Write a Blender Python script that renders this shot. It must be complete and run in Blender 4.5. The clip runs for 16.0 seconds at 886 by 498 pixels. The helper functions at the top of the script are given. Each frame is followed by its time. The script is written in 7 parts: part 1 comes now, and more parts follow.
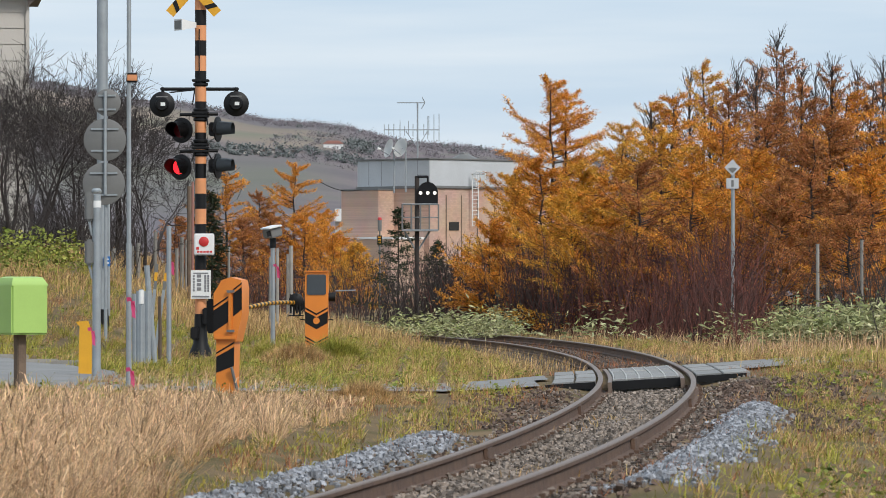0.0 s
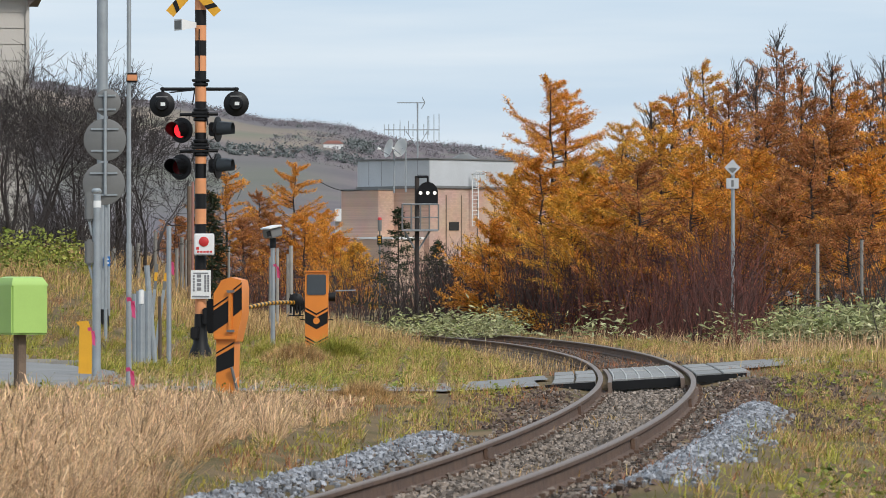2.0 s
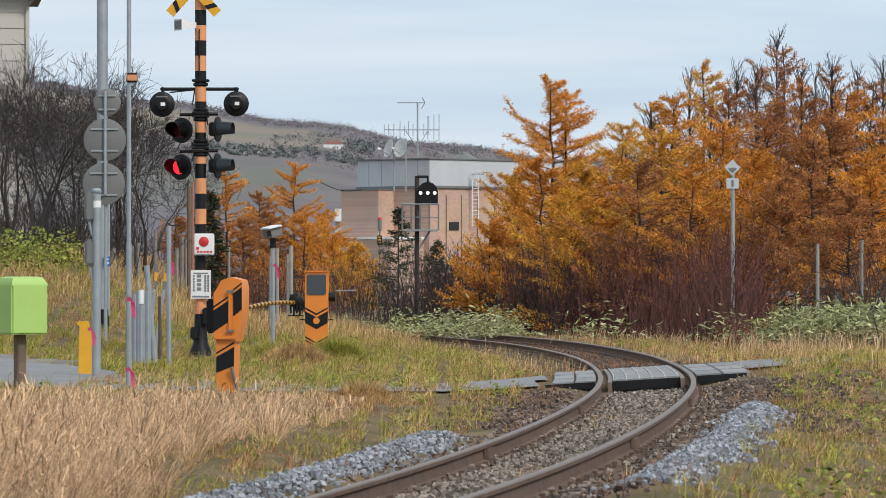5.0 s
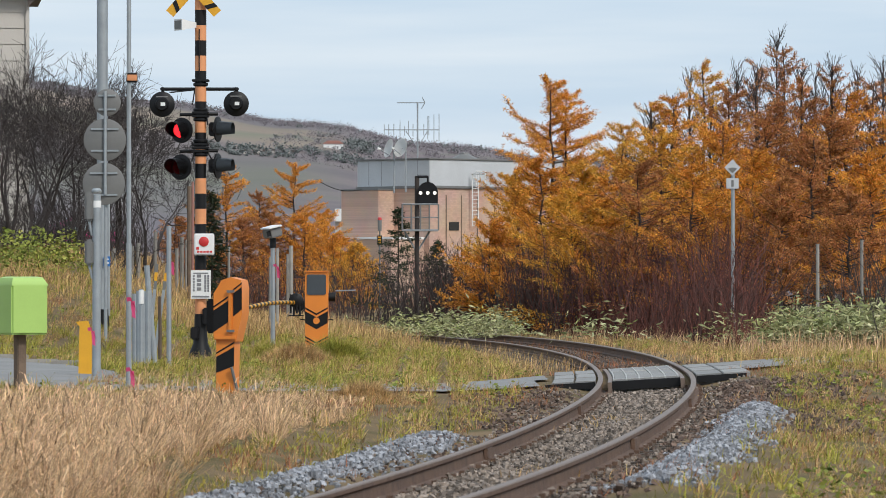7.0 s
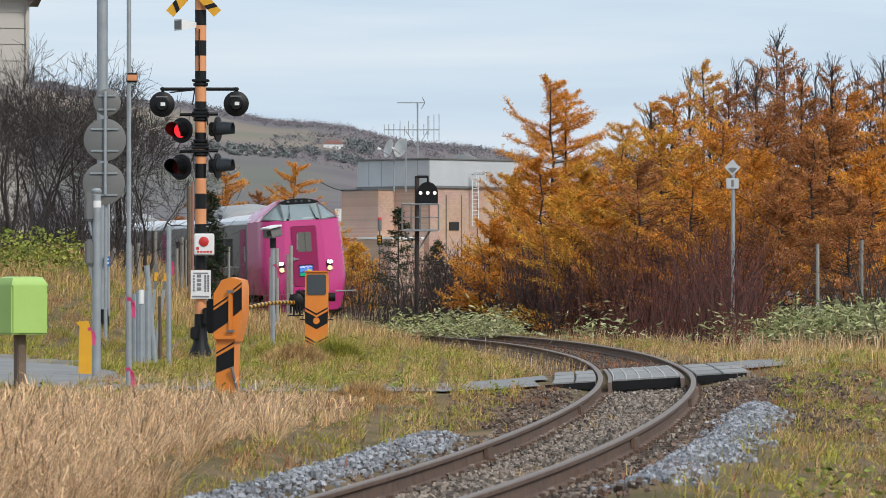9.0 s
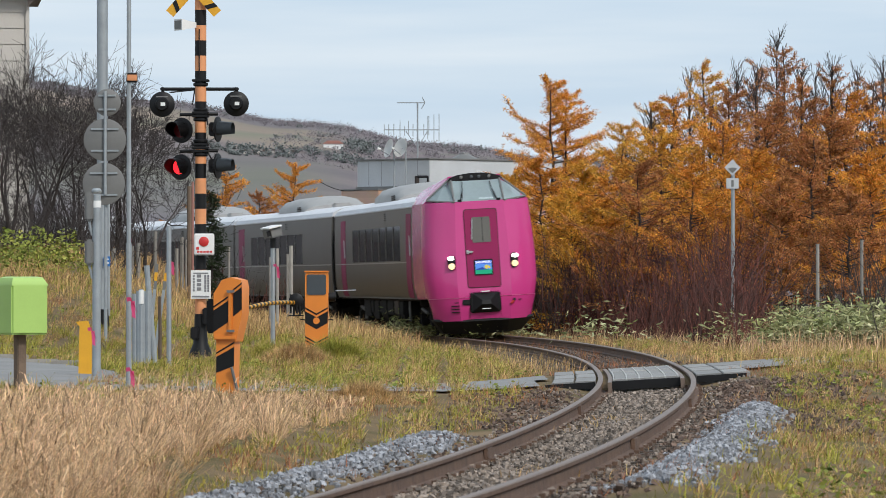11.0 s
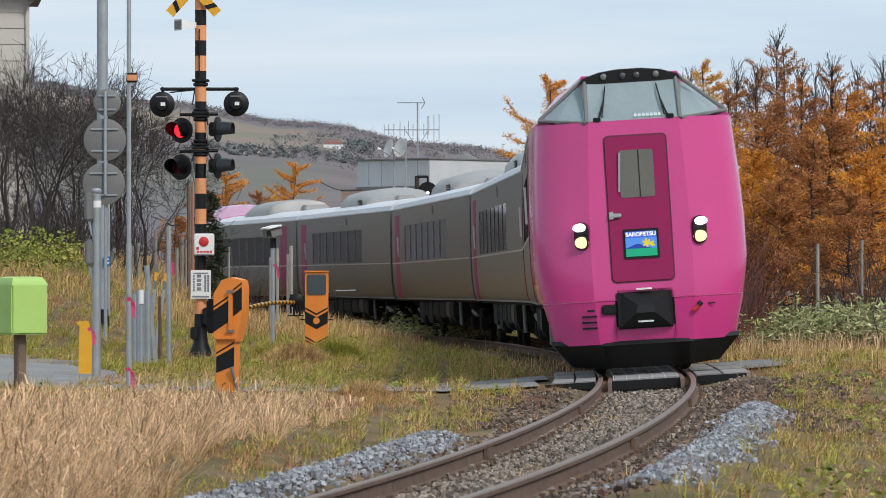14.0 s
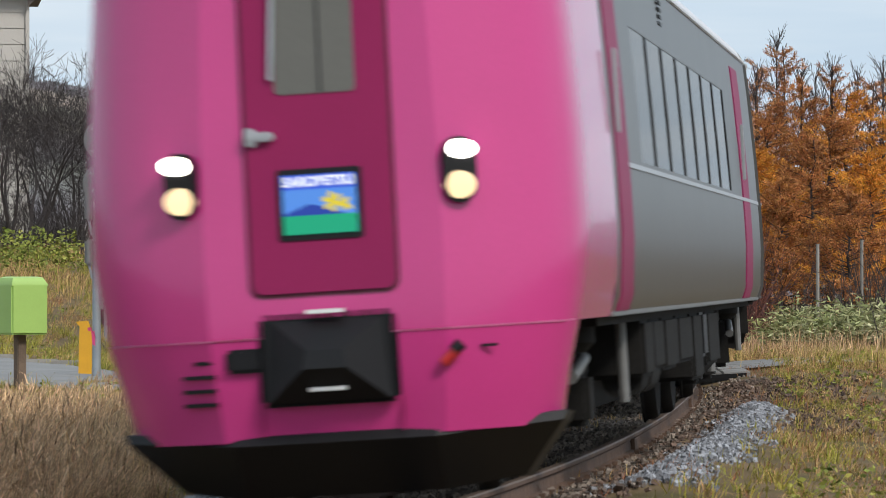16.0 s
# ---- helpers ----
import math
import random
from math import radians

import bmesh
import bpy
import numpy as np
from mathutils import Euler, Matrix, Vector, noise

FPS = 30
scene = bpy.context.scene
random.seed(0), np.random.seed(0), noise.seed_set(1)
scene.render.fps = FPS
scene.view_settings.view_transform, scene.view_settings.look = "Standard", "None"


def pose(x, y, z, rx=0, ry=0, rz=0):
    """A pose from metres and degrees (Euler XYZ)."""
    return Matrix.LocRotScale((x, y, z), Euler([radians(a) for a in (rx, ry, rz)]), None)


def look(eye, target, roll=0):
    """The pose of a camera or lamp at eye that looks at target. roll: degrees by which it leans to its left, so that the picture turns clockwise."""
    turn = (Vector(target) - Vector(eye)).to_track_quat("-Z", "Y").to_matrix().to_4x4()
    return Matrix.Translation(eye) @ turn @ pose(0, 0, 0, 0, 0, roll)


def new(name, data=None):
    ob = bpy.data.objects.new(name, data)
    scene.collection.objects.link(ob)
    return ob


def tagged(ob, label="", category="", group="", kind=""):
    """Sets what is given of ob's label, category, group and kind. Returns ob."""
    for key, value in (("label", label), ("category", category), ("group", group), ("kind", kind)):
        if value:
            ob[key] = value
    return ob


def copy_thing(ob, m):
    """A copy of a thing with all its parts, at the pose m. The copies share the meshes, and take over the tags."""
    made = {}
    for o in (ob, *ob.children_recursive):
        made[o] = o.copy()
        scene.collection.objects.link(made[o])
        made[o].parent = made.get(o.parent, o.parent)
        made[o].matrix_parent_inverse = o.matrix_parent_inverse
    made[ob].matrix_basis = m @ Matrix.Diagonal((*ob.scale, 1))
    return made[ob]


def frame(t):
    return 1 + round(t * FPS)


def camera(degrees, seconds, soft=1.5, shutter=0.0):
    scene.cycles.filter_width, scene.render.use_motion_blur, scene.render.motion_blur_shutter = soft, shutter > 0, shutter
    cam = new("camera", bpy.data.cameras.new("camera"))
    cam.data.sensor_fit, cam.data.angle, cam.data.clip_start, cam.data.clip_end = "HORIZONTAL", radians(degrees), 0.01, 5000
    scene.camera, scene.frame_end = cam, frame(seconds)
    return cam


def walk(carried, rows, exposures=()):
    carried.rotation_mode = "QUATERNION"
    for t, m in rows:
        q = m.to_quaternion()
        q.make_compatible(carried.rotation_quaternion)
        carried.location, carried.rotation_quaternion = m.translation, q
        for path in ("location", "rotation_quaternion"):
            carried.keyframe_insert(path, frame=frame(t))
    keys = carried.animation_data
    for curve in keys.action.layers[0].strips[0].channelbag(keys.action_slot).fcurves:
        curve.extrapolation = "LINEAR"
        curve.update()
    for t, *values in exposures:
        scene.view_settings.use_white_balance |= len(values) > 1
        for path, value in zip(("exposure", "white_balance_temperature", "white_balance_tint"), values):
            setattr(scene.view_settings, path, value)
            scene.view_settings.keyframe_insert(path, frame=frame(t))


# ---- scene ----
cam = camera(10.068, 16.0, soft=0.75, shutter=0.5)
cam.data.dof.use_dof, cam.data.dof.focus_distance, cam.data.dof.aperture_fstop = True, 95.0, 13.0
EYE = (0, 0, 1.234)
CAM_POSE = pose(*EYE, 90.412, 0, 0)
walk(cam, [(0, CAM_POSE), (16.0, CAM_POSE)], exposures=[(0, 0.0), (16.0, 0.0)])

# ---- daylight: thin high cloud ----
world = bpy.data.worlds.new("world")
scene.world = world
world.use_nodes = True
wn, wl = world.node_tree.nodes, world.node_tree.links
SUN_EL, SUN_AZ = radians(42), radians(142)
sky = wn.new("ShaderNodeTexSky")
sky.sky_type = "NISHITA"
sky.sun_disc = False
sky.sun_elevation, sky.sun_rotation = SUN_EL, SUN_AZ
sky.dust_density, sky.air_density, sky.ozone_density = 2.0, 1.0, 1.5
wcoord = wn.new("ShaderNodeTexCoord")
wmap = wn.new("ShaderNodeMapping")
wmap.inputs["Scale"].default_value = (5, 5, 60)
wnoise = wn.new("ShaderNodeTexNoise")
wnoise.inputs["Scale"].default_value = 1.6
wnoise.inputs["Detail"].default_value = 5
wramp = wn.new("ShaderNodeValToRGB")
wramp.color_ramp.elements[0].position, wramp.color_ramp.elements[0].color = 0.35, (6.3, 7.75, 9.3, 1)
wramp.color_ramp.elements[1].position, wramp.color_ramp.elements[1].color = 0.68, (7.9, 8.9, 9.9, 1)
wmix = wn.new("ShaderNodeMixRGB")
wmix.inputs[0].default_value = 0.85
wl.new(wcoord.outputs["Generated"], wmap.inputs["Vector"])
wl.new(wmap.outputs["Vector"], wnoise.inputs["Vector"])
wl.new(wnoise.outputs["Fac"], wramp.inputs["Fac"])
wl.new(sky.outputs["Color"], wmix.inputs[1])
wl.new(wramp.outputs["Color"], wmix.inputs[2])
wl.new(wmix.outputs["Color"], wn["Background"].inputs["Color"])
wn["Background"].inputs["Strength"].default_value = 0.1
sun = new("sun", bpy.data.lights.new("sun", "SUN"))
sun.data.energy, sun.data.angle, sun.data.color = 2.5, radians(12), (1.0, 0.95, 0.88)
# the sky's rotation counts from +y towards +x
sd = Vector((math.sin(SUN_AZ) * math.cos(SUN_EL), math.cos(SUN_AZ) * math.cos(SUN_EL), math.sin(SUN_EL)))
sun.matrix_world = look(sd * 50, (0, 0, 0))


# ---- materials ----
def mat(name, color, rough=0.6, metal=0.0, vary=0.12, scale=8.0, fine=90.0, bump=0.15, emit=0.0, color2=None, rnd=0.0, spec=0.5, hue=0.0, island=False):
    """Base colour with broad stains, fine grain, bump and an optional change from piece to piece."""
    m = bpy.data.materials.new(name)
    m.use_nodes = True
    n, l = m.node_tree.nodes, m.node_tree.links
    b = n["Principled BSDF"]
    b.inputs["Roughness"].default_value, b.inputs["Metallic"].default_value = rough, metal
    b.inputs["Specular IOR Level"].default_value = spec
    geo = n.new("ShaderNodeTexCoord")
    big = n.new("ShaderNodeTexNoise")
    big.inputs["Scale"].default_value, big.inputs["Detail"].default_value = scale, 6
    small = n.new("ShaderNodeTexNoise")
    small.inputs["Scale"].default_value, small.inputs["Detail"].default_value = fine, 4
    for t in (big, small):
        l.new(geo.outputs["Object"], t.inputs["Vector"])
    c2 = color2 or tuple(c * 0.6 for c in color)
    mix = n.new("ShaderNodeMixRGB")
    mix.inputs[1].default_value, mix.inputs[2].default_value = (*color, 1), (*c2, 1)
    ramp = n.new("ShaderNodeMapRange")
    ramp.inputs["From Min"].default_value, ramp.inputs["From Max"].default_value = 0.35, 0.75
    ramp.inputs["To Max"].default_value = min(1.0, vary * 4) if color2 is None else 1.0
    l.new(big.outputs["Fac"], ramp.inputs["Value"])
    l.new(ramp.outputs["Result"], mix.inputs[0])
    hsv = n.new("ShaderNodeHueSaturation")
    l.new(mix.outputs["Color"], hsv.inputs["Color"])
    val = n.new("ShaderNodeMapRange")
    val.inputs["To Min"].default_value, val.inputs["To Max"].default_value = 1 - vary * 1.5, 1 + vary * 1.5
    l.new(small.outputs["Fac"], val.inputs["Value"])
    if rnd > 0:
        if island:
            src = n.new("ShaderNodeNewGeometry").outputs["Random Per Island"]
        else:
            src = n.new("ShaderNodeObjectInfo").outputs["Random"]
        rr = n.new("ShaderNodeMapRange")
        rr.inputs["To Min"].default_value, rr.inputs["To Max"].default_value = 1 - rnd, 1 + rnd
        l.new(src, rr.inputs["Value"])
        mul = n.new("ShaderNodeMath")
        mul.operation = "MULTIPLY"
        l.new(val.outputs["Result"], mul.inputs[0])
        l.new(rr.outputs["Result"], mul.inputs[1])
        l.new(mul.outputs["Value"], hsv.inputs["Value"])
        if hue > 0:
            hh = n.new("ShaderNodeMapRange")
            hh.inputs["To Min"].default_value, hh.inputs["To Max"].default_value = 0.5 - hue, 0.5 + hue
            wn2 = n.new("ShaderNodeTexWhiteNoise")
            wn2.noise_dimensions = "1D"
            l.new(src, wn2.inputs["W"])
            l.new(wn2.outputs["Value"], hh.inputs["Value"])
            l.new(hh.outputs["Result"], hsv.inputs["Hue"])
    else:
        l.new(val.outputs["Result"], hsv.inputs["Value"])
    l.new(hsv.outputs["Color"], b.inputs["Base Color"])
    if bump > 0:
        bp = n.new("ShaderNodeBump")
        bp.inputs["Strength"].default_value, bp.inputs["Distance"].default_value = bump, 0.01
        l.new(small.outputs["Fac"], bp.inputs["Height"])
        l.new(bp.outputs["Normal"], b.inputs["Normal"])
    if emit > 0:
        b.inputs["Emission Color"].default_value = (*color, 1)
        b.inputs["Emission Strength"].default_value = emit
    return m


def glow(name, color, strength):
    """A lit surface: a dark body that gives off light."""
    m = mat(name, tuple(c * 0.05 for c in color), 0.3, 0, 0, bump=0)
    b = m.node_tree.nodes["Principled BSDF"]
    b.inputs["Emission Color"].default_value = (*color, 1)
    b.inputs["Emission Strength"].default_value = strength
    return m


def leafy(name, color, color2, rnd=0.35, hue=0.02, rough=0.7, through_light=0.3, scale=0.8):
    """Leaves and blades: two tones in drifts, a change from leaf to leaf, light through them."""
    m = mat(name, color, rough, 0, 0.1, scale, 30, 0, 0, color2, rnd, 0.2, hue, True)
    n, l = m.node_tree.nodes, m.node_tree.links
    b = n["Principled BSDF"]
    tr = n.new("ShaderNodeBsdfTranslucent")
    mx = n.new("ShaderNodeMixShader")
    mx.inputs[0].default_value = through_light
    l.new(b.inputs["Base Color"].links[0].from_socket, tr.inputs["Color"])
    l.new(b.outputs["BSDF"], mx.inputs[1])
    l.new(tr.outputs["BSDF"], mx.inputs[2])
    l.new(mx.outputs["Shader"], n["Material Output"].inputs["Surface"])
    return m


PINK = mat("pink_paint", (0.56, 0.042, 0.22), 0.22, 0, 0.03, 1.2, 40, 0.015, spec=0.5)
PINK.node_tree.nodes["Principled BSDF"].inputs["Coat Weight"].default_value = 0.5
PINK.node_tree.nodes["Principled BSDF"].inputs["Coat Roughness"].default_value = 0.08
MAROON = mat("maroon_paint", (0.27, 0.012, 0.085), 0.5, 0, 0.04, 2, 40, 0.02, spec=0.25)
STEEL = mat("brushed_stainless", (0.137, 0.132, 0.123), 0.36, 0.6, 0.07, 1.5, 60, 0.03)
ROOF = mat("roof_paint", (0.66, 0.67, 0.70), 0.45, 0, 0.08, 3, 50, 0.05)
ROOFUNIT = mat("roof_unit_paint", (0.36, 0.355, 0.345), 0.5, 0.1, 0.12, 2, 50, 0.08)
BLACK = mat("black_plastic", (0.007, 0.007, 0.008), 0.5, 0, 0.1, 5, 60, 0.1, spec=0.3)
UNDER = mat("dusty_underframe", (0.018, 0.017, 0.016), 0.8, 0, 0.3, 4, 60, 0.2, spec=0.15)
SILVER = mat("bare_metal", (0.6, 0.6, 0.6), 0.35, 0.9, 0.05, 8, 90, 0.05)
SEAMSHINE = mat("pink_seam_highlight", (0.72, 0.22, 0.42), 0.4, 0, 0.04)
SEAL = mat("dark_maroon_seal", (0.10, 0.007, 0.03), 0.6, 0, 0.05)
WHITE = mat("white_paint", (0.78, 0.78, 0.77), 0.5, 0, 0.06, 4, 60, 0.08)
LIGHT = glow("headlamp_glow", (1.0, 0.93, 0.82), 9)
WARM = glow("headlamp_warm_glow", (1.0, 0.74, 0.42), 1.4)
REDGLOW = glow("red_glow", (1.0, 0.02, 0.03), 2.0)
REDDARK = mat("dark_red_lens", (0.09, 0.004, 0.006), 0.25, 0, 0.05)
SIGNALGLOW = glow("white_signal_glow", (1.0, 0.95, 0.86), 2.5)
SCREENBLUE = glow("screen_blue", (0.05, 0.13, 0.75), 0.9)
SCREENSKY = glow("screen_sky", (0.10, 0.30, 0.85), 0.9)
SCREENHILL = glow("screen_hill", (0.02, 0.06, 0.40), 0.9)
SCREENGREEN = glow("screen_green", (0.01, 0.42, 0.22), 0.9)
SCREENWHITE = glow("screen_white", (0.9, 0.93, 1.0), 1.1)
SCREENYELLOW = glow("screen_yellow", (0.8, 0.65, 0.05), 0.9)
GLASS = mat("tinted_window", (0.045, 0.044, 0.042), 0.07, 0, 0.02, 3, 30, 0, spec=0.07)
GLASS.node_tree.nodes["Principled BSDF"].inputs["IOR"].default_value = 1.12
DOORGLASS = mat("dull_door_glass", (0.14, 0.135, 0.12), 0.25, 0, 0.05, 3, 30, 0, spec=0.3)
# pale cyan-grey windscreen base carries the reflected sky in its colour
WINDSCREEN = mat("windscreen_glass", (0.46, 0.56, 0.58), 0.05, 0, 0.05, 2, 20, 0, spec=0.9)
RUST = mat("rusty_rail", (0.14, 0.083, 0.055), 0.8, 0.0, 0.18, 6, 120, 0.3, color2=(0.075, 0.045, 0.033))
RAILTOP = mat("worn_rail_top", (0.22, 0.16, 0.125), 0.5, 0.4, 0.1, 6, 80, 0.1)
SLEEPER = mat("weathered_sleeper", (0.10, 0.08, 0.065), 0.85, 0, 0.25, 4, 60, 0.4, rnd=0.2)
PAD = mat("crossing_panel", (0.27, 0.265, 0.255), 0.75, 0, 0.15, 3, 80, 0.3, rnd=0.12)
PADEDGE = mat("crossing_panel_edge", (0.46, 0.45, 0.43), 0.6, 0.2, 0.15, 3, 80, 0.2)
ASPHALT = mat("worn_asphalt", (0.25, 0.247, 0.24), 0.9, 0, 0.15, 1.2, 120, 0.4)
STONE = mat("ballast_stone", (0.29, 0.30, 0.325), 0.9, 0, 0.2, 12, 80, 0.4, rnd=0.5, island=True)
STONEPART = mat("ballast_stone_loose", (0.29, 0.30, 0.325), 0.9, 0, 0.2, 12, 80, 0.4, rnd=0.5)
STONEOLD = mat("rusty_ballast_stone", (0.25, 0.205, 0.17), 0.9, 0, 0.2, 6, 80, 0.3, rnd=0.65, island=True)
STONEDIRT = mat("brown_ballast_stone", (0.15, 0.10, 0.075), 0.9, 0, 0.2, 3, 80, 0.3, color2=(0.085, 0.06, 0.048), rnd=0.6, island=True)
GALV = mat("galvanised_steel", (0.36, 0.39, 0.41), 0.5, 0.45, 0.12, 5, 70, 0.08)
GREYPAINT = mat("grey_sign_back", (0.18, 0.18, 0.175), 0.55, 0.2, 0.08, 5, 70, 0.08)
ORANGE = mat("orange_paint", (0.74, 0.23, 0.03), 0.45, 0, 0.07, 4, 70, 0.08)
PALEORANGE = mat("faded_orange_band", (0.72, 0.30, 0.13), 0.5, 0, 0.08, 4, 70, 0.08)
YELLOW = mat("yellow_paint", (0.72, 0.36, 0.02), 0.5, 0, 0.07, 5, 70, 0.08)
LIME = mat("lime_paint", (0.38, 0.58, 0.15), 0.45, 0, 0.05, 3, 60, 0.05)
REDPAINT = mat("red_paint", (0.55, 0.03, 0.03), 0.45, 0, 0.05)
BLUEPAINT = mat("blue_paint", (0.03, 0.16, 0.45), 0.5, 0, 0.05)
PINKTAPE = mat("pink_tape", (0.85, 0.12, 0.30), 0.6, 0, 0.1)
DARKPANEL = mat("dark_lamp_panel", (0.055, 0.065, 0.075), 0.3, 0, 0.05)
PALEINK = mat("pale_glass_marks", (0.62, 0.72, 0.74), 0.5, 0, 0.03)
INK = mat("dark_ink", (0.2, 0.2, 0.21), 0.7, 0, 0.05)
REDINK = mat("red_ink", (0.6, 0.05, 0.05), 0.7, 0, 0.05)
WOODPOST = mat("weathered_wood", (0.17, 0.12, 0.085), 0.85, 0, 0.25, 4, 60, 0.3, rnd=0.3)
STAKE = mat("grey_stake", (0.30, 0.28, 0.25), 0.85, 0, 0.2, 4, 60, 0.3, rnd=0.25)
BARK = mat("dark_bark", (0.05, 0.04, 0.036), 0.9, 0, 0.25, 6, 60, 0.4)
TWIG = mat("bare_twig", (0.045, 0.036, 0.034), 0.85, 0, 0.2, 2, 40, 0.1, rnd=0.3, island=True)
REDTWIG = mat("red_brown_stem", (0.115, 0.03, 0.02), 0.8, 0, 0.2, 1.0, 40, 0.1, color2=(0.04, 0.023, 0.02), rnd=0.75, island=True)
GREYTWIG = mat("grey_brown_stem", (0.048, 0.036, 0.033), 0.85, 0, 0.2, 1, 40, 0.1, rnd=0.35, island=True)
# hill tree colours lightened and greyed to paint in the distance haze
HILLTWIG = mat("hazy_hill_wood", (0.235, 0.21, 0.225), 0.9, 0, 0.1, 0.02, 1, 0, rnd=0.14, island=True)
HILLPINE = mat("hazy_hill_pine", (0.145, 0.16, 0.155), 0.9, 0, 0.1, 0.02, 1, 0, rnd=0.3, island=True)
LARCH = leafy("larch_needles", (0.80, 0.36, 0.055), (0.50, 0.19, 0.028), 0.45, 0.015, through_light=0.14)
LARCHRED = leafy("rusty_larch_needles", (0.56, 0.24, 0.08), (0.22, 0.088, 0.034), 0.5, 0.015, through_light=0.14)
LARCHGOLD = leafy("golden_larch_needles", (0.78, 0.42, 0.06), (0.50, 0.235, 0.03), 0.45, 0.014, through_light=0.14)
PINE = leafy("dark_pine_needles", (0.028, 0.045, 0.02), (0.05, 0.06, 0.03), 0.4, 0.01)
SASA = leafy("bamboo_grass_leaf", (0.24, 0.27, 0.09), (0.56, 0.53, 0.34), 0.6, 0.02, through_light=0.15)
RUSTWEED = leafy("rusty_dead_weed", (0.38, 0.16, 0.07), (0.17, 0.085, 0.05), 0.6, 0.02, through_light=0.15)
DRY = leafy("dry_straw", (0.70, 0.48, 0.29), (0.40, 0.245, 0.125), 0.7, 0.012, through_light=0.15)
GREENGRASS = leafy("green_grass", (0.24, 0.26, 0.045), (0.46, 0.345, 0.075), 0.6, 0.02, through_light=0.18, scale=1.6)
HERB = leafy("green_herb_leaf", (0.17, 0.22, 0.045), (0.36, 0.33, 0.07), 0.6, 0.02, through_light=0.18, scale=1.5)
MIXGRASS = leafy("yellowing_grass", (0.62, 0.42, 0.19), (0.27, 0.15, 0.065), 0.65, 0.02, through_light=0.15, scale=1.6)
BRICK = mat("tan_brick_tile", (0.42, 0.25, 0.175), 0.85, 0, 0.1, 0.7, 25, 0.1)
CONCRETE = mat("pale_concrete", (0.50, 0.52, 0.54), 0.85, 0, 0.1, 0.5, 12, 0.1)
DARKGAP = mat("dark_gap", (0.05, 0.04, 0.04), 0.9)
SIDING = mat("cream_siding", (0.50, 0.47, 0.43), 0.7, 0, 0.05, 1.0, 20, 0.05)
ROOFDARK = mat("brown_roof_sheet", (0.10, 0.08, 0.07), 0.6, 0, 0.1)
ROOFRED = mat("faded_red_roof", (0.34, 0.16, 0.13), 0.7, 0, 0.1)


# ---- shaping helpers ----
def boxbm(bm, sx, sy, sz, m=None, bevel=0.0):
    r = bmesh.ops.create_cube(bm, size=1.0, matrix=(m or Matrix()) @ Matrix.Diagonal((sx, sy, sz, 1)))
    if bevel > 0:
        ed = list({e for v in r["verts"] for e in v.link_edges})
        bmesh.ops.bevel(bm, geom=ed, offset=bevel, segments=2, affect="EDGES", clamp_overlap=True)
    return bm


def box(sx, sy, sz, x=0, y=0, z=0, bevel=0.0, m=None):
    return boxbm(bmesh.new(), sx, sy, sz, m or pose(x, y, z), bevel)


def tubebm(bm, a, b, r1, r2=None, n=12, caps=True):
    a, b = Vector(a), Vector(b)
    d = b - a
    q = d.to_track_quat("Z", "Y").to_matrix().to_4x4()
    bmesh.ops.create_cone(bm, cap_ends=caps, segments=n, radius1=r1, radius2=r1 if r2 is None else r2, depth=d.length, matrix=Matrix.Translation((a + b) / 2) @ q)
    return bm


def tube(a, b, r1, r2=None, n=12):
    return tubebm(bmesh.new(), a, b, r1, r2, n)


def revolve(profile, n=20, m=None):
    """Rings (radius, height) about z."""
    bm = bmesh.new()
    rings = [[bm.verts.new((r * math.cos(2 * math.pi * i / n), r * math.sin(2 * math.pi * i / n), h)) for i in range(n)] for r, h in profile]
    for a, b in zip(rings, rings[1:]):
        for i in range(n):
            bm.faces.new((a[i], a[(i + 1) % n], b[(i + 1) % n], b[i]))
    bm.faces.new(rings[0][::-1])
    bm.faces.new(rings[-1])
    if m:
        bm.transform(m)
    return bm


def prism(outline, depth, m=None):
    """An outline in x, z, given depth along y."""
    bm = bmesh.new()
    a = [bm.verts.new((x, 0, z)) for x, z in outline]
    b = [bm.verts.new((x, depth, z)) for x, z in outline]
    k = len(outline)
    bm.faces.new(a)
    bm.faces.new(b[::-1])
    for i in range(k):
        bm.faces.new((a[i], b[i], b[(i + 1) % k], a[(i + 1) % k]))
    bmesh.ops.recalc_face_normals(bm, faces=bm.faces)
    if m:
        bm.transform(m)
    return bm


def rounded(w, h, r, n=5, cx=0, cz=0):
    pts = []
    for sx, sz, a0 in ((1, 1, 0), (-1, 1, 90), (-1, -1, 180), (1, -1, 270)):
        for i in range(n + 1):
            a = radians(a0 + 90 * i / n)
            pts.append((cx + sx * (w / 2 - r) + r * math.cos(a), cz + sz * (h / 2 - r) + r * math.sin(a)))
    return pts


def mesh_of(name, bm, material, smooth=None):
    me = bpy.data.meshes.new(name)
    bmesh.ops.recalc_face_normals(bm, faces=bm.faces)
    bm.to_mesh(me)
    bm.free()
    me.materials.append(material)
    if smooth:
        me.shade_smooth()
        me.set_sharp_from_angle(angle=radians(smooth))
    return me


def part(name, bm, material, parent, label="", smooth=35):
    ob = new(name, mesh_of(name, bm, material, smooth))
    ob.parent = parent
    return tagged(ob, label)


def thing(name, label, category, m=None, group="", kind=""):
    ob = new(name)
    ob.empty_display_size = 0.2
    ob.matrix_basis = m or Matrix()
    return tagged(ob, label, category, group, kind)


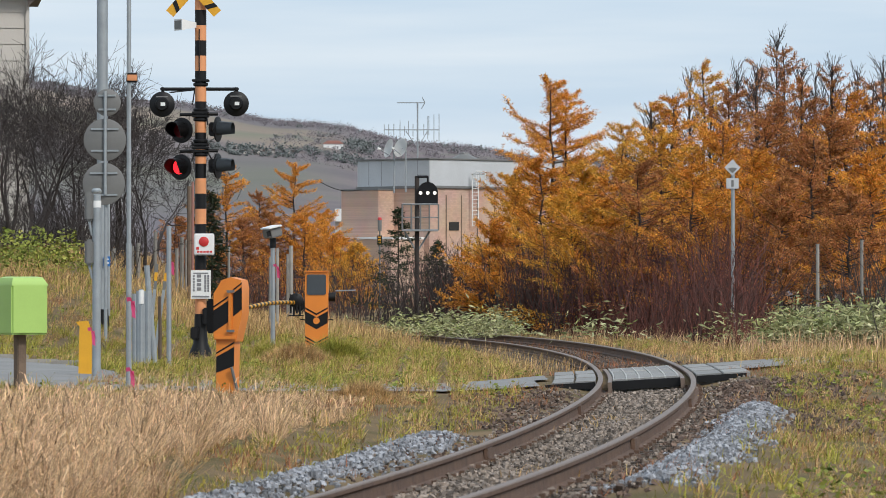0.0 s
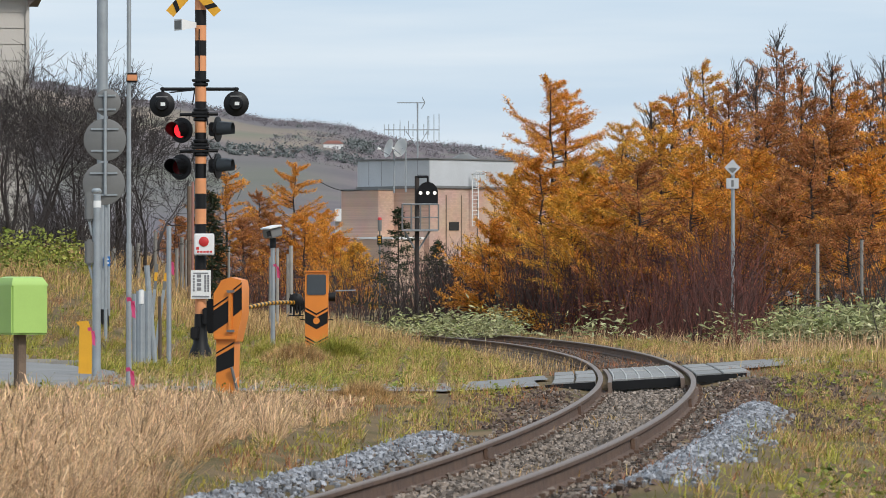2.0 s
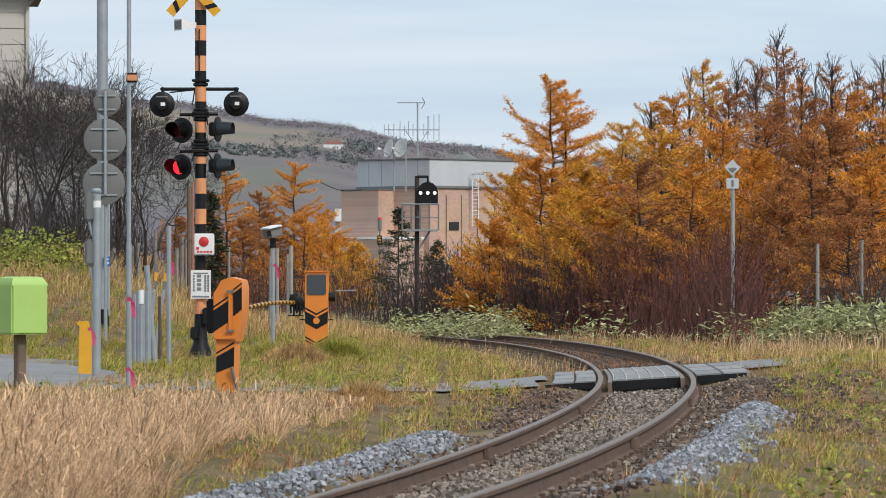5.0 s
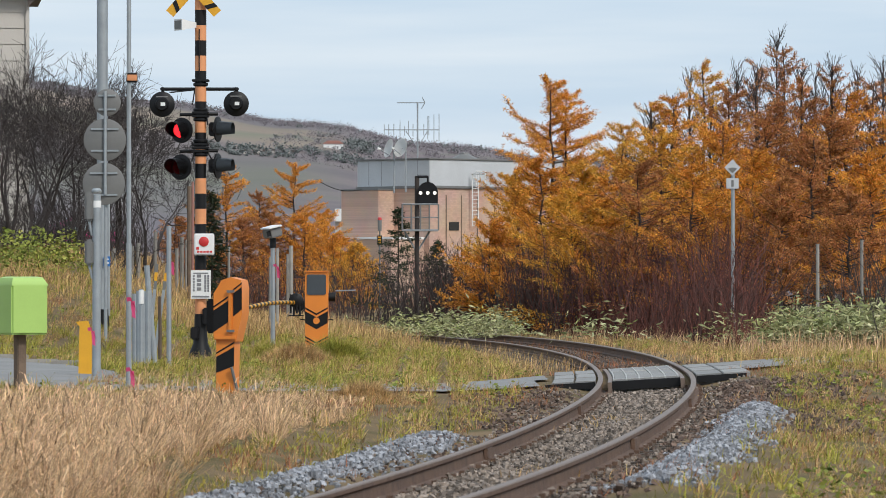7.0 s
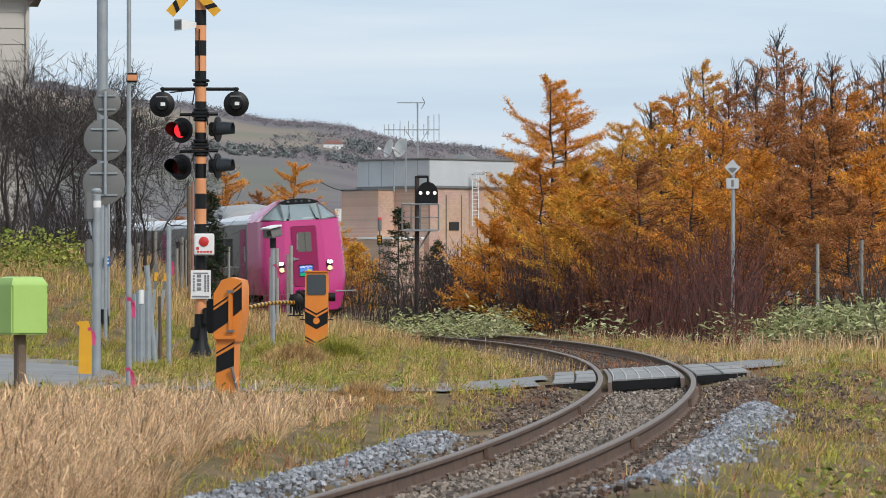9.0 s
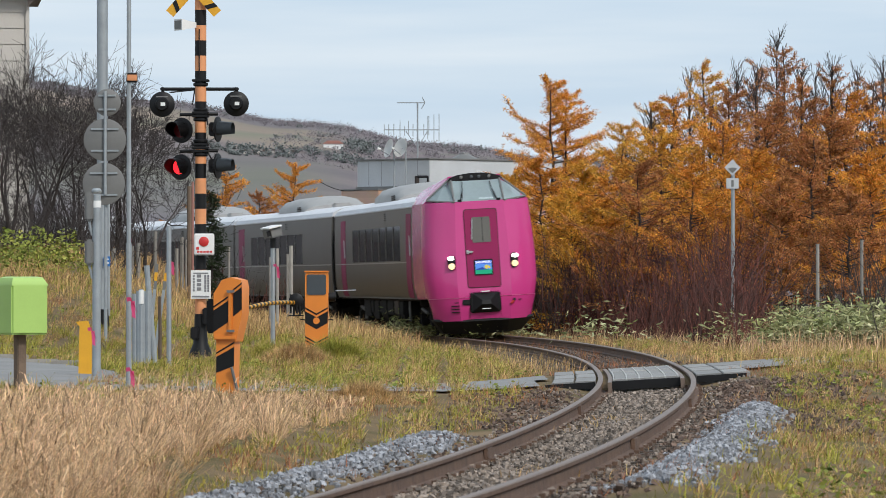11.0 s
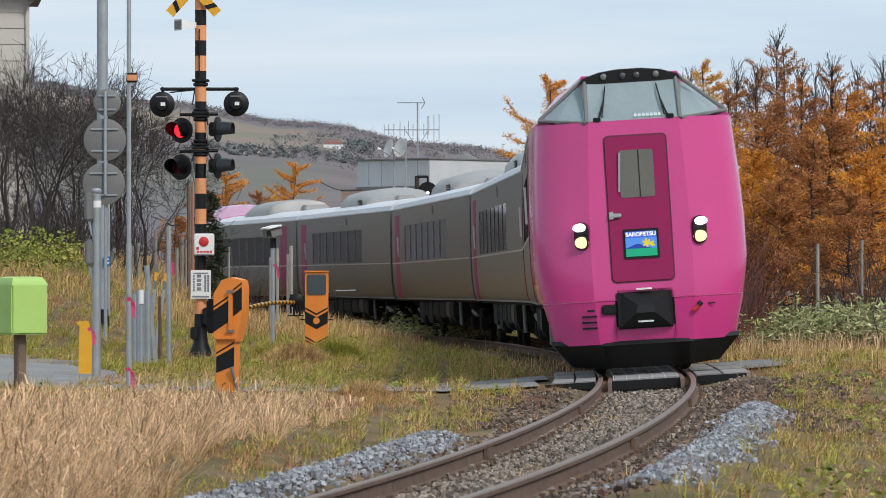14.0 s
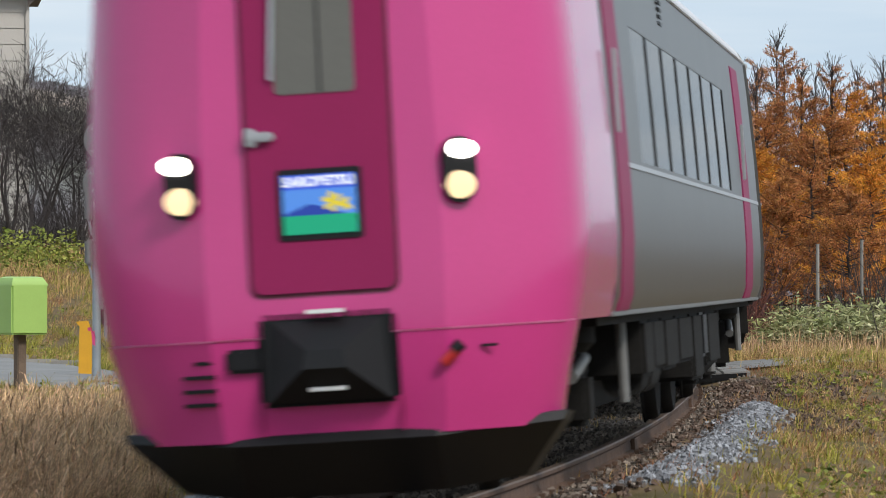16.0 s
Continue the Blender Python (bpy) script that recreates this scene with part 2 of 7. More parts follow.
def raw(name, verts, faces, material, smooth=False):
    """A mesh from arrays: verts (n, 3) and faces (m, k)."""
    verts, faces = np.asarray(verts, float), np.asarray(faces, int)
    me = bpy.data.meshes.new(name)
    k = faces.shape[1]
    me.vertices.add(len(verts))
    me.vertices.foreach_set("co", verts.ravel())
    me.loops.add(faces.size)
    me.loops.foreach_set("vertex_index", faces.ravel())
    me.polygons.add(len(faces))
    me.polygons.foreach_set("loop_start", np.arange(len(faces)) * k)
    me.update(calc_edges=True)
    me.validate()
    me.shade_smooth() if smooth else me.shade_flat()
    me.materials.append(material)
    return me


# ---- the railway line: curve, height and cant along it ----
BENDS = [-.5516, -.4782, -.3459, -.1855, -.3897, -.1592, -.1791, -.2564, -.27, -.2175, -.2807, -.2336, -.1905, -.2726, -.3223, -.3396, -.3539, -.3673, -.3803, -.3931]
LEVELS = [-.0253, .0001, .0385, .0907, .0636, .0269, .0125, -.0142, .004, .0087, .0115, .0144, .017, .0194]
CANTS = [.059, .0625, .0609, .0587, .0565, .0542, .0532, .0535, .0542]
S = np.arange(-30, 470) * 1.0
bend = np.interp(S, np.linspace(0, 210, 20), BENDS) / 100
bend[S < 0] = -0.0055
turn0 = 0.2169
i0 = int(np.argmin(np.abs(S)))
TH = np.zeros(len(S))
TXX = np.zeros(len(S))
TYY = np.zeros(len(S))
TH[i0], TXX[i0], TYY[i0] = turn0, -3.0765, 14.0
for i in range(i0, len(S) - 1):
    mid = TH[i] + bend[i] / 2
    TH[i + 1], TXX[i + 1], TYY[i + 1] = TH[i] + bend[i], TXX[i] + math.sin(mid), TYY[i] + math.cos(mid)
for i in range(i0, 0, -1):
    mid = TH[i] - bend[i - 1] / 2
    TH[i - 1], TXX[i - 1], TYY[i - 1] = TH[i] - bend[i - 1], TXX[i] - math.sin(mid), TYY[i] - math.cos(mid)
TZ = np.interp(S, np.linspace(0, 210, 14), LEVELS)
TC = np.interp(S, np.linspace(0, 210, 9), CANTS)


def on_track(s, off=0.0, h=0.0):
    """Point beside (off, to the right looking away) and above the line at length s."""
    x, y, z, th, c = (float(np.interp(s, S, a)) for a in (TXX, TYY, TZ, TH, TC))
    o, up = off * math.cos(c) - h * math.sin(c), off * math.sin(c) + h * math.cos(c)
    return Vector((x + o * math.cos(th), y - o * math.sin(th), z + up))


def track_pose(s, off=0.0, h=0.0):
    th, c = float(np.interp(s, S, TH)), float(np.interp(s, S, TC))
    return Matrix.Translation(on_track(s, off, h)) @ Matrix.Rotation(-th, 4, "Z") @ Matrix.Rotation(-c, 4, "Y")


def smooth(t):
    t = np.clip(t, 0, 1)
    return t * t * (3 - 2 * t)


def beside(x, y):
    """Signed distance from the line, near enough for the ground."""
    x, y = np.asarray(x, float), np.asarray(y, float)
    keep = TYY[: int(np.argmax(TYY)) + 1]
    k = len(keep)
    xx = np.interp(y, keep, TXX[:k])
    th = np.interp(y, keep, TH[:k])
    return (x - xx) * np.cos(th)


def wobble(x, y):
    return 0.5 * np.sin(x * 1.7 + 0.6 * np.sin(y * 0.9)) * np.cos(y * 1.1 + 0.8 * np.sin(x * 0.7)) + 0.5 * np.sin(x * 0.53 + 1.3) * np.sin(y * 0.37 + 0.4)


def ground_z(x, y):
    x, y = np.asarray(x, float), np.asarray(y, float)
    u = beside(x, y)
    au = np.abs(u)
    near = smooth((240 - y) / 40)
    line = np.interp(y, TYY[: int(np.argmax(TYY)) + 1], TZ[: int(np.argmax(TYY)) + 1])
    bed = line - 0.17 + 0.058 * np.clip(u, -1.6, 1.6)
    off = smooth((au - 1.5) / 1.4) * near + (1 - near)
    base = -0.10 + 0.05 * wobble(x, y)
    base = np.where(u > 0, base + 0.30 * smooth((u - 2.5) / 5) * smooth((y - 82) / 20), base)
    # grassy bank left of the line, beyond the road
    base = base + 2.0 * smooth((-x - 4) / 5) * smooth((y - 76) / 46) * smooth((-u - 3) / 4) * smooth((175 - y) / 20)
    base = base + 0.35 * smooth((-x + 2) / 3) * smooth((y - 84) / 30) * smooth((-u - 2.5) / 2) * smooth((x + 9) / 5) * smooth((165 - y) / 20)
    z = bed * (1 - off) + base * off
    # made-up ground at the level crossing
    ramp = smooth((au - .62) / 0.6)
    lift = smooth((7.0 - au) / 3.5) * smooth((y - 62.0 + 10 * ramp) / (1.6 + 9 * ramp)) * smooth((80 - y) / 5)
    z = z * (1 - lift) + (line - 0.055 + 0.058 * np.clip(u, -2.5, 2.5)) * lift
    # heaps of fresh ballast along both shoulders
    z = z + 0.13 * np.exp(-(((u + 1.44) / 0.28) ** 2)) * smooth((47 - y) / 3) * smooth((y - 20) / 3)
    z = z + 0.12 * np.exp(-(((u - 1.33) / 0.24) ** 2)) * smooth((51 - y) / 3) * smooth((y - 29) / 4)
    # the hill far behind
    ridge = np.interp(x, [-500, -159, -96, -45, -17, 13, 24, 120, 400], [100, 76, 66.6, 59, 54.3, 49.5, 48, 40, 34]) - 2.5 + 0.8 * np.sin(x * 0.13)
    rise = smooth((y - 420) / 1380) * 0.55 + 0.45 * smooth((y - 1100) / 700)
    z = z + ridge * rise * smooth((3600 - y) / 1500)
    return z


def gz(x, y):
    return float(ground_z(x, y))


def sight(u, v, d):
    """The place at distance d in the direction u, v, counted from the upper left in parts of 1/8900 of the distance."""
    s = 8900.0 / d
    return (u - 784) / s, d, 1.234 - (v - 505) / s

# ---- ground ----
def ground_material():
    m = bpy.data.materials.new("earth_and_turf")
    m.use_nodes = True
    n, l = m.node_tree.nodes, m.node_tree.links
    b = n["Principled BSDF"]
    b.inputs["Roughness"].default_value = 0.95
    b.inputs["Specular IOR Level"].default_value = 0.15
    geo = n.new("ShaderNodeNewGeometry")

    def noise_ramp(scale, detail, stops, stretch=None):
        t = n.new("ShaderNodeTexNoise")
        t.inputs["Scale"].default_value, t.inputs["Detail"].default_value = scale, detail
        if stretch:
            mp = n.new("ShaderNodeMapping")
            mp.inputs["Scale"].default_value = stretch
            l.new(geo.outputs["Position"], mp.inputs["Vector"])
            l.new(mp.outputs["Vector"], t.inputs["Vector"])
        else:
            l.new(geo.outputs["Position"], t.inputs["Vector"])
        r = n.new("ShaderNodeValToRGB")
        while len(r.color_ramp.elements) < len(stops):
            r.color_ramp.elements.new(0.5)
        for e, (p, c) in zip(r.color_ramp.elements, stops):
            e.position, e.color = p, (*c, 1)
        l.new(t.outputs["Fac"], r.inputs["Fac"])
        return r.outputs["Color"], t

    near, t1 = noise_ramp(0.8, 8, [(0.35, (0.105, 0.09, 0.038)), (0.5, (0.16, 0.115, 0.062)), (0.65, (0.21, 0.145, 0.082))])
    sep = n.new("ShaderNodeSeparateXYZ")
    l.new(geo.outputs["Position"], sep.inputs[0])
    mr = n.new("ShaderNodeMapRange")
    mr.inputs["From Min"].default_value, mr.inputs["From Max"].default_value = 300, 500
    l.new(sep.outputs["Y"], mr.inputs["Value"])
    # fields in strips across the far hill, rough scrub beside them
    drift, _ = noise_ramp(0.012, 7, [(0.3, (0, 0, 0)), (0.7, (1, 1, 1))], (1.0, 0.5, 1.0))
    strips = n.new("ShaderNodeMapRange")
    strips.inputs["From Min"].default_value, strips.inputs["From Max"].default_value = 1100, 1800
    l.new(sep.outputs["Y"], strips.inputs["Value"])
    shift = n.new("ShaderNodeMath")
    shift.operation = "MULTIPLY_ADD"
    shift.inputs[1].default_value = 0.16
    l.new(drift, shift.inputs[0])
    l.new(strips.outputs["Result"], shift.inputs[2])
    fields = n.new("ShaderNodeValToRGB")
    # muted, bluish field and scrub tones paint the distance haze onto the hill
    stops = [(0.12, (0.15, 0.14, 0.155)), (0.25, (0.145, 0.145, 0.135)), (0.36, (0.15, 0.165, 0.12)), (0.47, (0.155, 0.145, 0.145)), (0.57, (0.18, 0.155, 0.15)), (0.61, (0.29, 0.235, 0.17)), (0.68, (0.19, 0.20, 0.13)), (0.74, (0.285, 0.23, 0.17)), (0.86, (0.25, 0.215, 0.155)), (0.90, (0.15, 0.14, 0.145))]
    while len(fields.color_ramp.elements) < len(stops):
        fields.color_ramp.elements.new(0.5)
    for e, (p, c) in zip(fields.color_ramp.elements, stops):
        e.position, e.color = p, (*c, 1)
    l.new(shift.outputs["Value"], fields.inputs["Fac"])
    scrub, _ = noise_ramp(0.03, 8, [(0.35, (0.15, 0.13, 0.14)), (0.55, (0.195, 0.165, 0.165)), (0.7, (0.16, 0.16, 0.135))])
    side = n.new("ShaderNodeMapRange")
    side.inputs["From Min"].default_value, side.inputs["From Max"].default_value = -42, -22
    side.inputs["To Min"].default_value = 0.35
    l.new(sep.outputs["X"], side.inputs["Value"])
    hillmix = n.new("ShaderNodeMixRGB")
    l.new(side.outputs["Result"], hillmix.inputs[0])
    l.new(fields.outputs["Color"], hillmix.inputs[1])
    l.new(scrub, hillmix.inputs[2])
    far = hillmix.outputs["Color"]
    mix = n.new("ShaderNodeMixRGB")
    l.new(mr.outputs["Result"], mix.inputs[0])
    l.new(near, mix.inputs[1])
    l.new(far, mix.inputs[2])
    l.new(mix.outputs["Color"], b.inputs["Base Color"])
    fine = n.new("ShaderNodeTexNoise")
    fine.inputs["Scale"].default_value = 40
    l.new(geo.outputs["Position"], fine.inputs["Vector"])
    bp = n.new("ShaderNodeBump")
    bp.inputs["Strength"].default_value, bp.inputs["Distance"].default_value = 0.5, 0.03
    l.new(fine.outputs["Fac"], bp.inputs["Height"])
    l.new(bp.outputs["Normal"], b.inputs["Normal"])
    return m


def grid_mesh(name, xs, ys, zf, material):
    X, Y = np.meshgrid(xs, ys)
    V = np.stack([X.ravel(), Y.ravel(), zf(X.ravel(), Y.ravel())], 1)
    nx, ny = len(xs), len(ys)
    idx = np.arange(nx * ny).reshape(ny, nx)
    F = np.stack([idx[:-1, :-1].ravel(), idx[:-1, 1:].ravel(), idx[1:, 1:].ravel(), idx[1:, :-1].ravel()], 1)
    return raw(name, V, F, material, True)


xs = np.concatenate([-np.geomspace(900, 24, 40), np.arange(-22, 22.01, 0.45), np.geomspace(24, 900, 40)])
ys = np.concatenate([[-900, -300, -100, -40, -20], np.arange(-5, 190, 0.9), np.geomspace(191, 4200, 110)])
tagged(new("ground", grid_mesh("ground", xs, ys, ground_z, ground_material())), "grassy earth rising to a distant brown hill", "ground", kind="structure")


# ---- rails, sleepers, crossing ----
def sweep(profile, s0, s1, step, off):
    """A closed section (x across, z up) drawn along the line."""
    ss = np.arange(s0, s1 + step / 2, step)
    V, F = [], []
    k = len(profile)
    for s in ss:
        m = track_pose(float(s), off)
        V += [m @ Vector((x, 0, z)) for x, z in profile]
    for i in range(len(ss) - 1):
        for j in range(k):
            F.append((i * k + j, i * k + (j + 1) % k, (i + 1) * k + (j + 1) % k, (i + 1) * k + j))
    return V, F


RAIL_SECTION = [(-.062, -.150), (.062, -.150), (.062, -.139), (.012, -.122), (.008, -.052), (.031, -.036), (.0325, -.012), (.0325, -.0125), (-.0325, -.0125), (-.0325, -.012), (-.031, -.036), (-.008, -.052), (-.012, -.122), (-.062, -.139)]
RAIL_CAP = [(-.0325, -.012), (.0325, -.012), (.031, -.004), (.026, 0), (-.026, 0), (-.031, -.004)]
track = thing("railway_track", "single narrow gauge track of rusty rails on a curve", "railway track", kind="structure")


def strip(name, profile, s0, s1, off, material, parent, label=""):
    V, F = sweep(profile, s0, s1, 0.5, off)
    ob = new(name, raw(name, V, F, material))
    ob.parent = parent
    return tagged(ob, label)


for off in (-0.566, 0.566):
    r = strip("rail", RAIL_SECTION, -20, 440, off, RUST, track, "rust-brown steel rail")
    strip("rail_head", RAIL_CAP, -20, 440, off, RAILTOP, r, "worn bright running surface")

# ---- the train ----
CAR = 21.4


def loft(rings, closed=True, caps=True):
    bm = bmesh.new()
    vs = [[bm.verts.new(p) for p in ring] for ring in rings]
    k = len(rings[0])
    for a, b in zip(vs, vs[1:]):
        for i in range(k if closed else k - 1):
            bm.faces.new((a[i], a[(i + 1) % k], b[(i + 1) % k], b[i]))
    if caps:
        bm.faces.new(vs[0])
        bm.faces.new(vs[-1][::-1])
    return bm


HALF = [(0.98, 1.33), (1.10, 1.375), (1.45, 1.40), (1.75, 1.40), (2.3, 1.385), (2.9, 1.355), (3.25, 1.33)]
BODY_SIDE = [(h, z) for z, h in HALF]


def wheelset_and_frame(parent, y):
    b = part("bogie", box(1.7, 2.9, 0.22, 0, y, 0.52, 0.04), UNDER, parent, "dark dusty bogie frame")
    for dy in (-1.05, 1.05):
        for sx in (-0.566, 0.566):
            part("wheel", revolve([(0.05, -.07), (0.38, -.065), (0.405, -.03), (0.41, .035), (0.43, .05), (0.43, .065), (0.05, .07)], 24, Matrix.Translation((sx, y + dy, 0.412)) @ Matrix.Rotation(radians(90 if sx < 0 else -90), 4, "Y") ), UNDER, b, "rusty steel wheel")
        for sx in (-0.92, 0.92):
            part("axle_box", box(0.2, 0.36, 0.34, sx, y + dy, 0.46, 0.04), UNDER, b)
    for sx in (-0.93, 0.93):
        part("side_frame", box(0.12, 2.5, 0.2, sx, y, 0.68, 0.04), UNDER, b)
        part("air_spring", revolve([(0.2, 0), (0.26, 0.06), (0.26, 0.2), (0.2, 0.26)], 16, Matrix.Translation((sx * 0.95, y, 0.76))), UNDER, b)
        part("damper", tube((sx * 1.12, y - 0.7, 0.62), (sx * 1.12, y + 0.3, 0.72), 0.04), GREYPAINT, b, "grey oil damper")
    return b


def build_car(label, cab, doors, windows, group="cars of the train"):
    car = thing("railcar", label, "railcar", group=group)
    y0 = 2.55 if cab else 0.25
    L = CAR - 0.25
    # side walls, inner tube set back behind the openings
    for sx in (-1, 1):
        cuts = sorted([(w0, w1, 1.93, 2.80, 0) for w0, w1 in windows])
        wall = bmesh.new()
        rows = sorted({z for z, h in HALF} | {1.0, 1.93, 2.80, 3.05})
        cols = sorted({y0, L} | {v for c in cuts for v in c[:2]})

        def hw(z):
            return float(np.interp(z, [a for a, b in HALF], [b for a, b in HALF]))

        def solid(ya, yb, za, zb):
            ym, zm = (ya + yb) / 2, (za + zb) / 2
            return not any(c[0] < ym < c[1] and c[2] < zm < c[3] for c in cuts)

        for ya, yb in zip(cols, cols[1:]):
            for za, zb in zip(rows, rows[1:]):
                if solid(ya, yb, za, zb):
                    wall.faces.new([wall.verts.new((sx * hw(z), y, z)) for y, z in ((ya, za), (yb, za), (yb, zb), (ya, zb))])
        bmesh.ops.remove_doubles(wall, verts=wall.verts, dist=0.001)
        ex = bmesh.ops.extrude_face_region(wall, geom=wall.faces[:])
        bmesh.ops.translate(wall, vec=(-0.05 * sx, 0, 0), verts=[g for g in ex["geom"] if isinstance(g, bmesh.types.BMVert)])
        w = part("side_wall", wall, STEEL, car, "brushed stainless steel side", 20)
        part("belt_moulding", box(0.012, L - y0 - (1.4 if cab else 0.3), 0.03, sx * 1.402, (L + y0) / 2 + (0.6 if cab else 0), 1.885), SILVER, w, "bright belt moulding")
        part("gutter", box(0.03, L - y0, 0.035, sx * 1.335, (L + y0) / 2, 3.235, 0.008), ROOF, w, "pale roof gutter")
        part("sill_rail", box(0.03, L - y0, 0.03, sx * 1.333, (L + y0) / 2, 0.985, 0.006), GREYPAINT, w)
        for d0, d1 in doors:
            dm = (d0 + d1) / 2
            zz = [1.0, 1.10, 1.45, 1.75, 2.3, 2.9, 3.08]

            def skin(ya, yb, proud, z0=1.0, z1=3.08):
                lv = [z0] + [q for q in zz if z0 < q < z1] + [z1]
                return loft([[(sx * (hw(q) + proud), y, q) for q in lv] + [(sx * (hw(q) - .03), y, q) for q in lv[::-1]] for y in (ya, yb)])

            p = part("door", skin(d0, d1, 0.01), MAROON, car, "maroon sliding passenger door")
            part("door_window", skin(d0 + .2, d1 - .2, 0.008, 1.95, 2.75), GLASS, p)
            for e in (d0 - 0.025, d1 + 0.025):
                part("door_edge", skin(e - .025, e + .025, 0.008), PINK if e > 18.5 else MAROON, p, "stripe beside the door")
            part("handrail", box(0.03, 0.03, 0.5, sx * 1.43, d0 - 0.16, 2.3, 0.008), SILVER, p)
        for k, (w0, w1) in enumerate(windows):
            p = part("window", box(0.02, w1 - w0, 0.88, m=pose(sx * 1.362, (w0 + w1) / 2, 2.365, 0, -sx * 2.1, 0)), GLASS, car, "dark tinted window")
            part("window_frame", box(0.012, 0.11, 0.87, m=pose(sx * 1.373, w1 - 0.02, 2.365, 0, -sx * 2.1, 0)), BLACK, p)
        for k in range(4):
            part("vent", box(0.012, 0.28, 0.025, sx * 1.352, windows[1][1] + 0.2, 2.98 + 0.05 * k), BLACK, w)
    # roof
    prof = [(-1.335, 3.24), (-1.27, 3.36), (-1.05, 3.46), (-.6, 3.53), (0, 3.56), (.6, 3.53), (1.05, 3.46), (1.27, 3.36), (1.335, 3.24)]
    part("roof", loft([[(x, y, z) for x, z in prof] + [(0, y, 3.2)] for y in (y0, L)]), ROOF, car, "pale grey painted roof")
    units = [(8.6, 14.0)] if cab else [(8.0, 13.4)]
    for u0, u1 in units:
        rings = []
        for y, k in ((u0, 0.45), (u0 + 0.5, 0.8), (u0 + 1.2, 1.0), (u1 - 0.5, 1.0), (u1 - 0.1, 0.9), (u1, 0.3)):
            rings.append([(x * (0.9 + 0.1 * k), y, 3.42 + zz * k) for x, zz in ((-1.02, 0), (-.98, .2), (-.8, .38), (-.4, .475), (0, .50), (.4, .475), (.8, .38), (.98, .2), (1.02, 0))])
        u = part("roof_unit", loft(rings), ROOFUNIT, car, "rounded grey air conditioning cowl", 50)
        for k in range(3):
            part("cowl_grille", box(0.02, 0.7, 0.03, -0.995, u0 + 0.9, 3.50 + 0.05 * k), BLACK, u)
    part("roof_hatch", box(0.7, 0.9, 0.2, 0.1, 17.2, 3.6, 0.04), ROOFUNIT, car)
    part("roof_vent", box(0.5, 0.6, 0.16, -.2, 5.6, 3.58, 0.04), ROOFUNIT, car)
    part("end_wall", box(2.6, 0.06, 2.3, 0, L - 0.03, 2.1), UNDER, car)
    if not cab:
        part("end_wall", box(2.6, 0.06, 2.3, 0, y0 + 0.03, 2.1), UNDER, car)
    part("floor_frame", box(2.5, L - y0, 0.12, 0, (L + y0) / 2, 0.98), UNDER, car)
    # added filler block, stops daylight showing through beneath the car
    part("underfloor_light_block", box(1.5, 9.6, 0.62, 0, 10.75, 0.62, 0.04), UNDER, car, "added dark block that stops light under the floor")
    part("gangway", box(1.0, 0.5, 2.1, 0, L + 0.12, 2.05, 0.05), BLACK, car, "black rubber gangway bellows")
    for y in (3.7, 17.8):
        wheelset_and_frame(car, y)
    rnd = random.Random(7)
    y = 6.2
    while y < 15.2:
        wdt = rnd.uniform(0.5, 1.6)
        h = rnd.uniform(0.35, 0.6)
        for sx in (-1, 1):
            q = part("equipment_box", box(0.75, wdt, h, sx * 0.9, y + wdt / 2, 0.93 - h / 2, 0.03), rnd.choice([UNDER, UNDER, UNDER, BLACK]), car)
            if rnd.random() < 0.5:
                part("tank", tube((sx * 1.1, y + 0.1, 0.55), (sx * 1.1, y + wdt - 0.1, 0.55), 0.14), UNDER, q)
        y += wdt + rnd.uniform(0.05, 0.3)
    for sx in (-1, 1):
        for yy in (5.75, 16.0):
            part("pipe", tube((sx * 1.15, yy, 0.4), (sx * 1.15, yy, 0.95), 0.035, n=8), GREYPAINT, car, "pale grey pipe")
    if cab:
        build_cab(car)
    return car


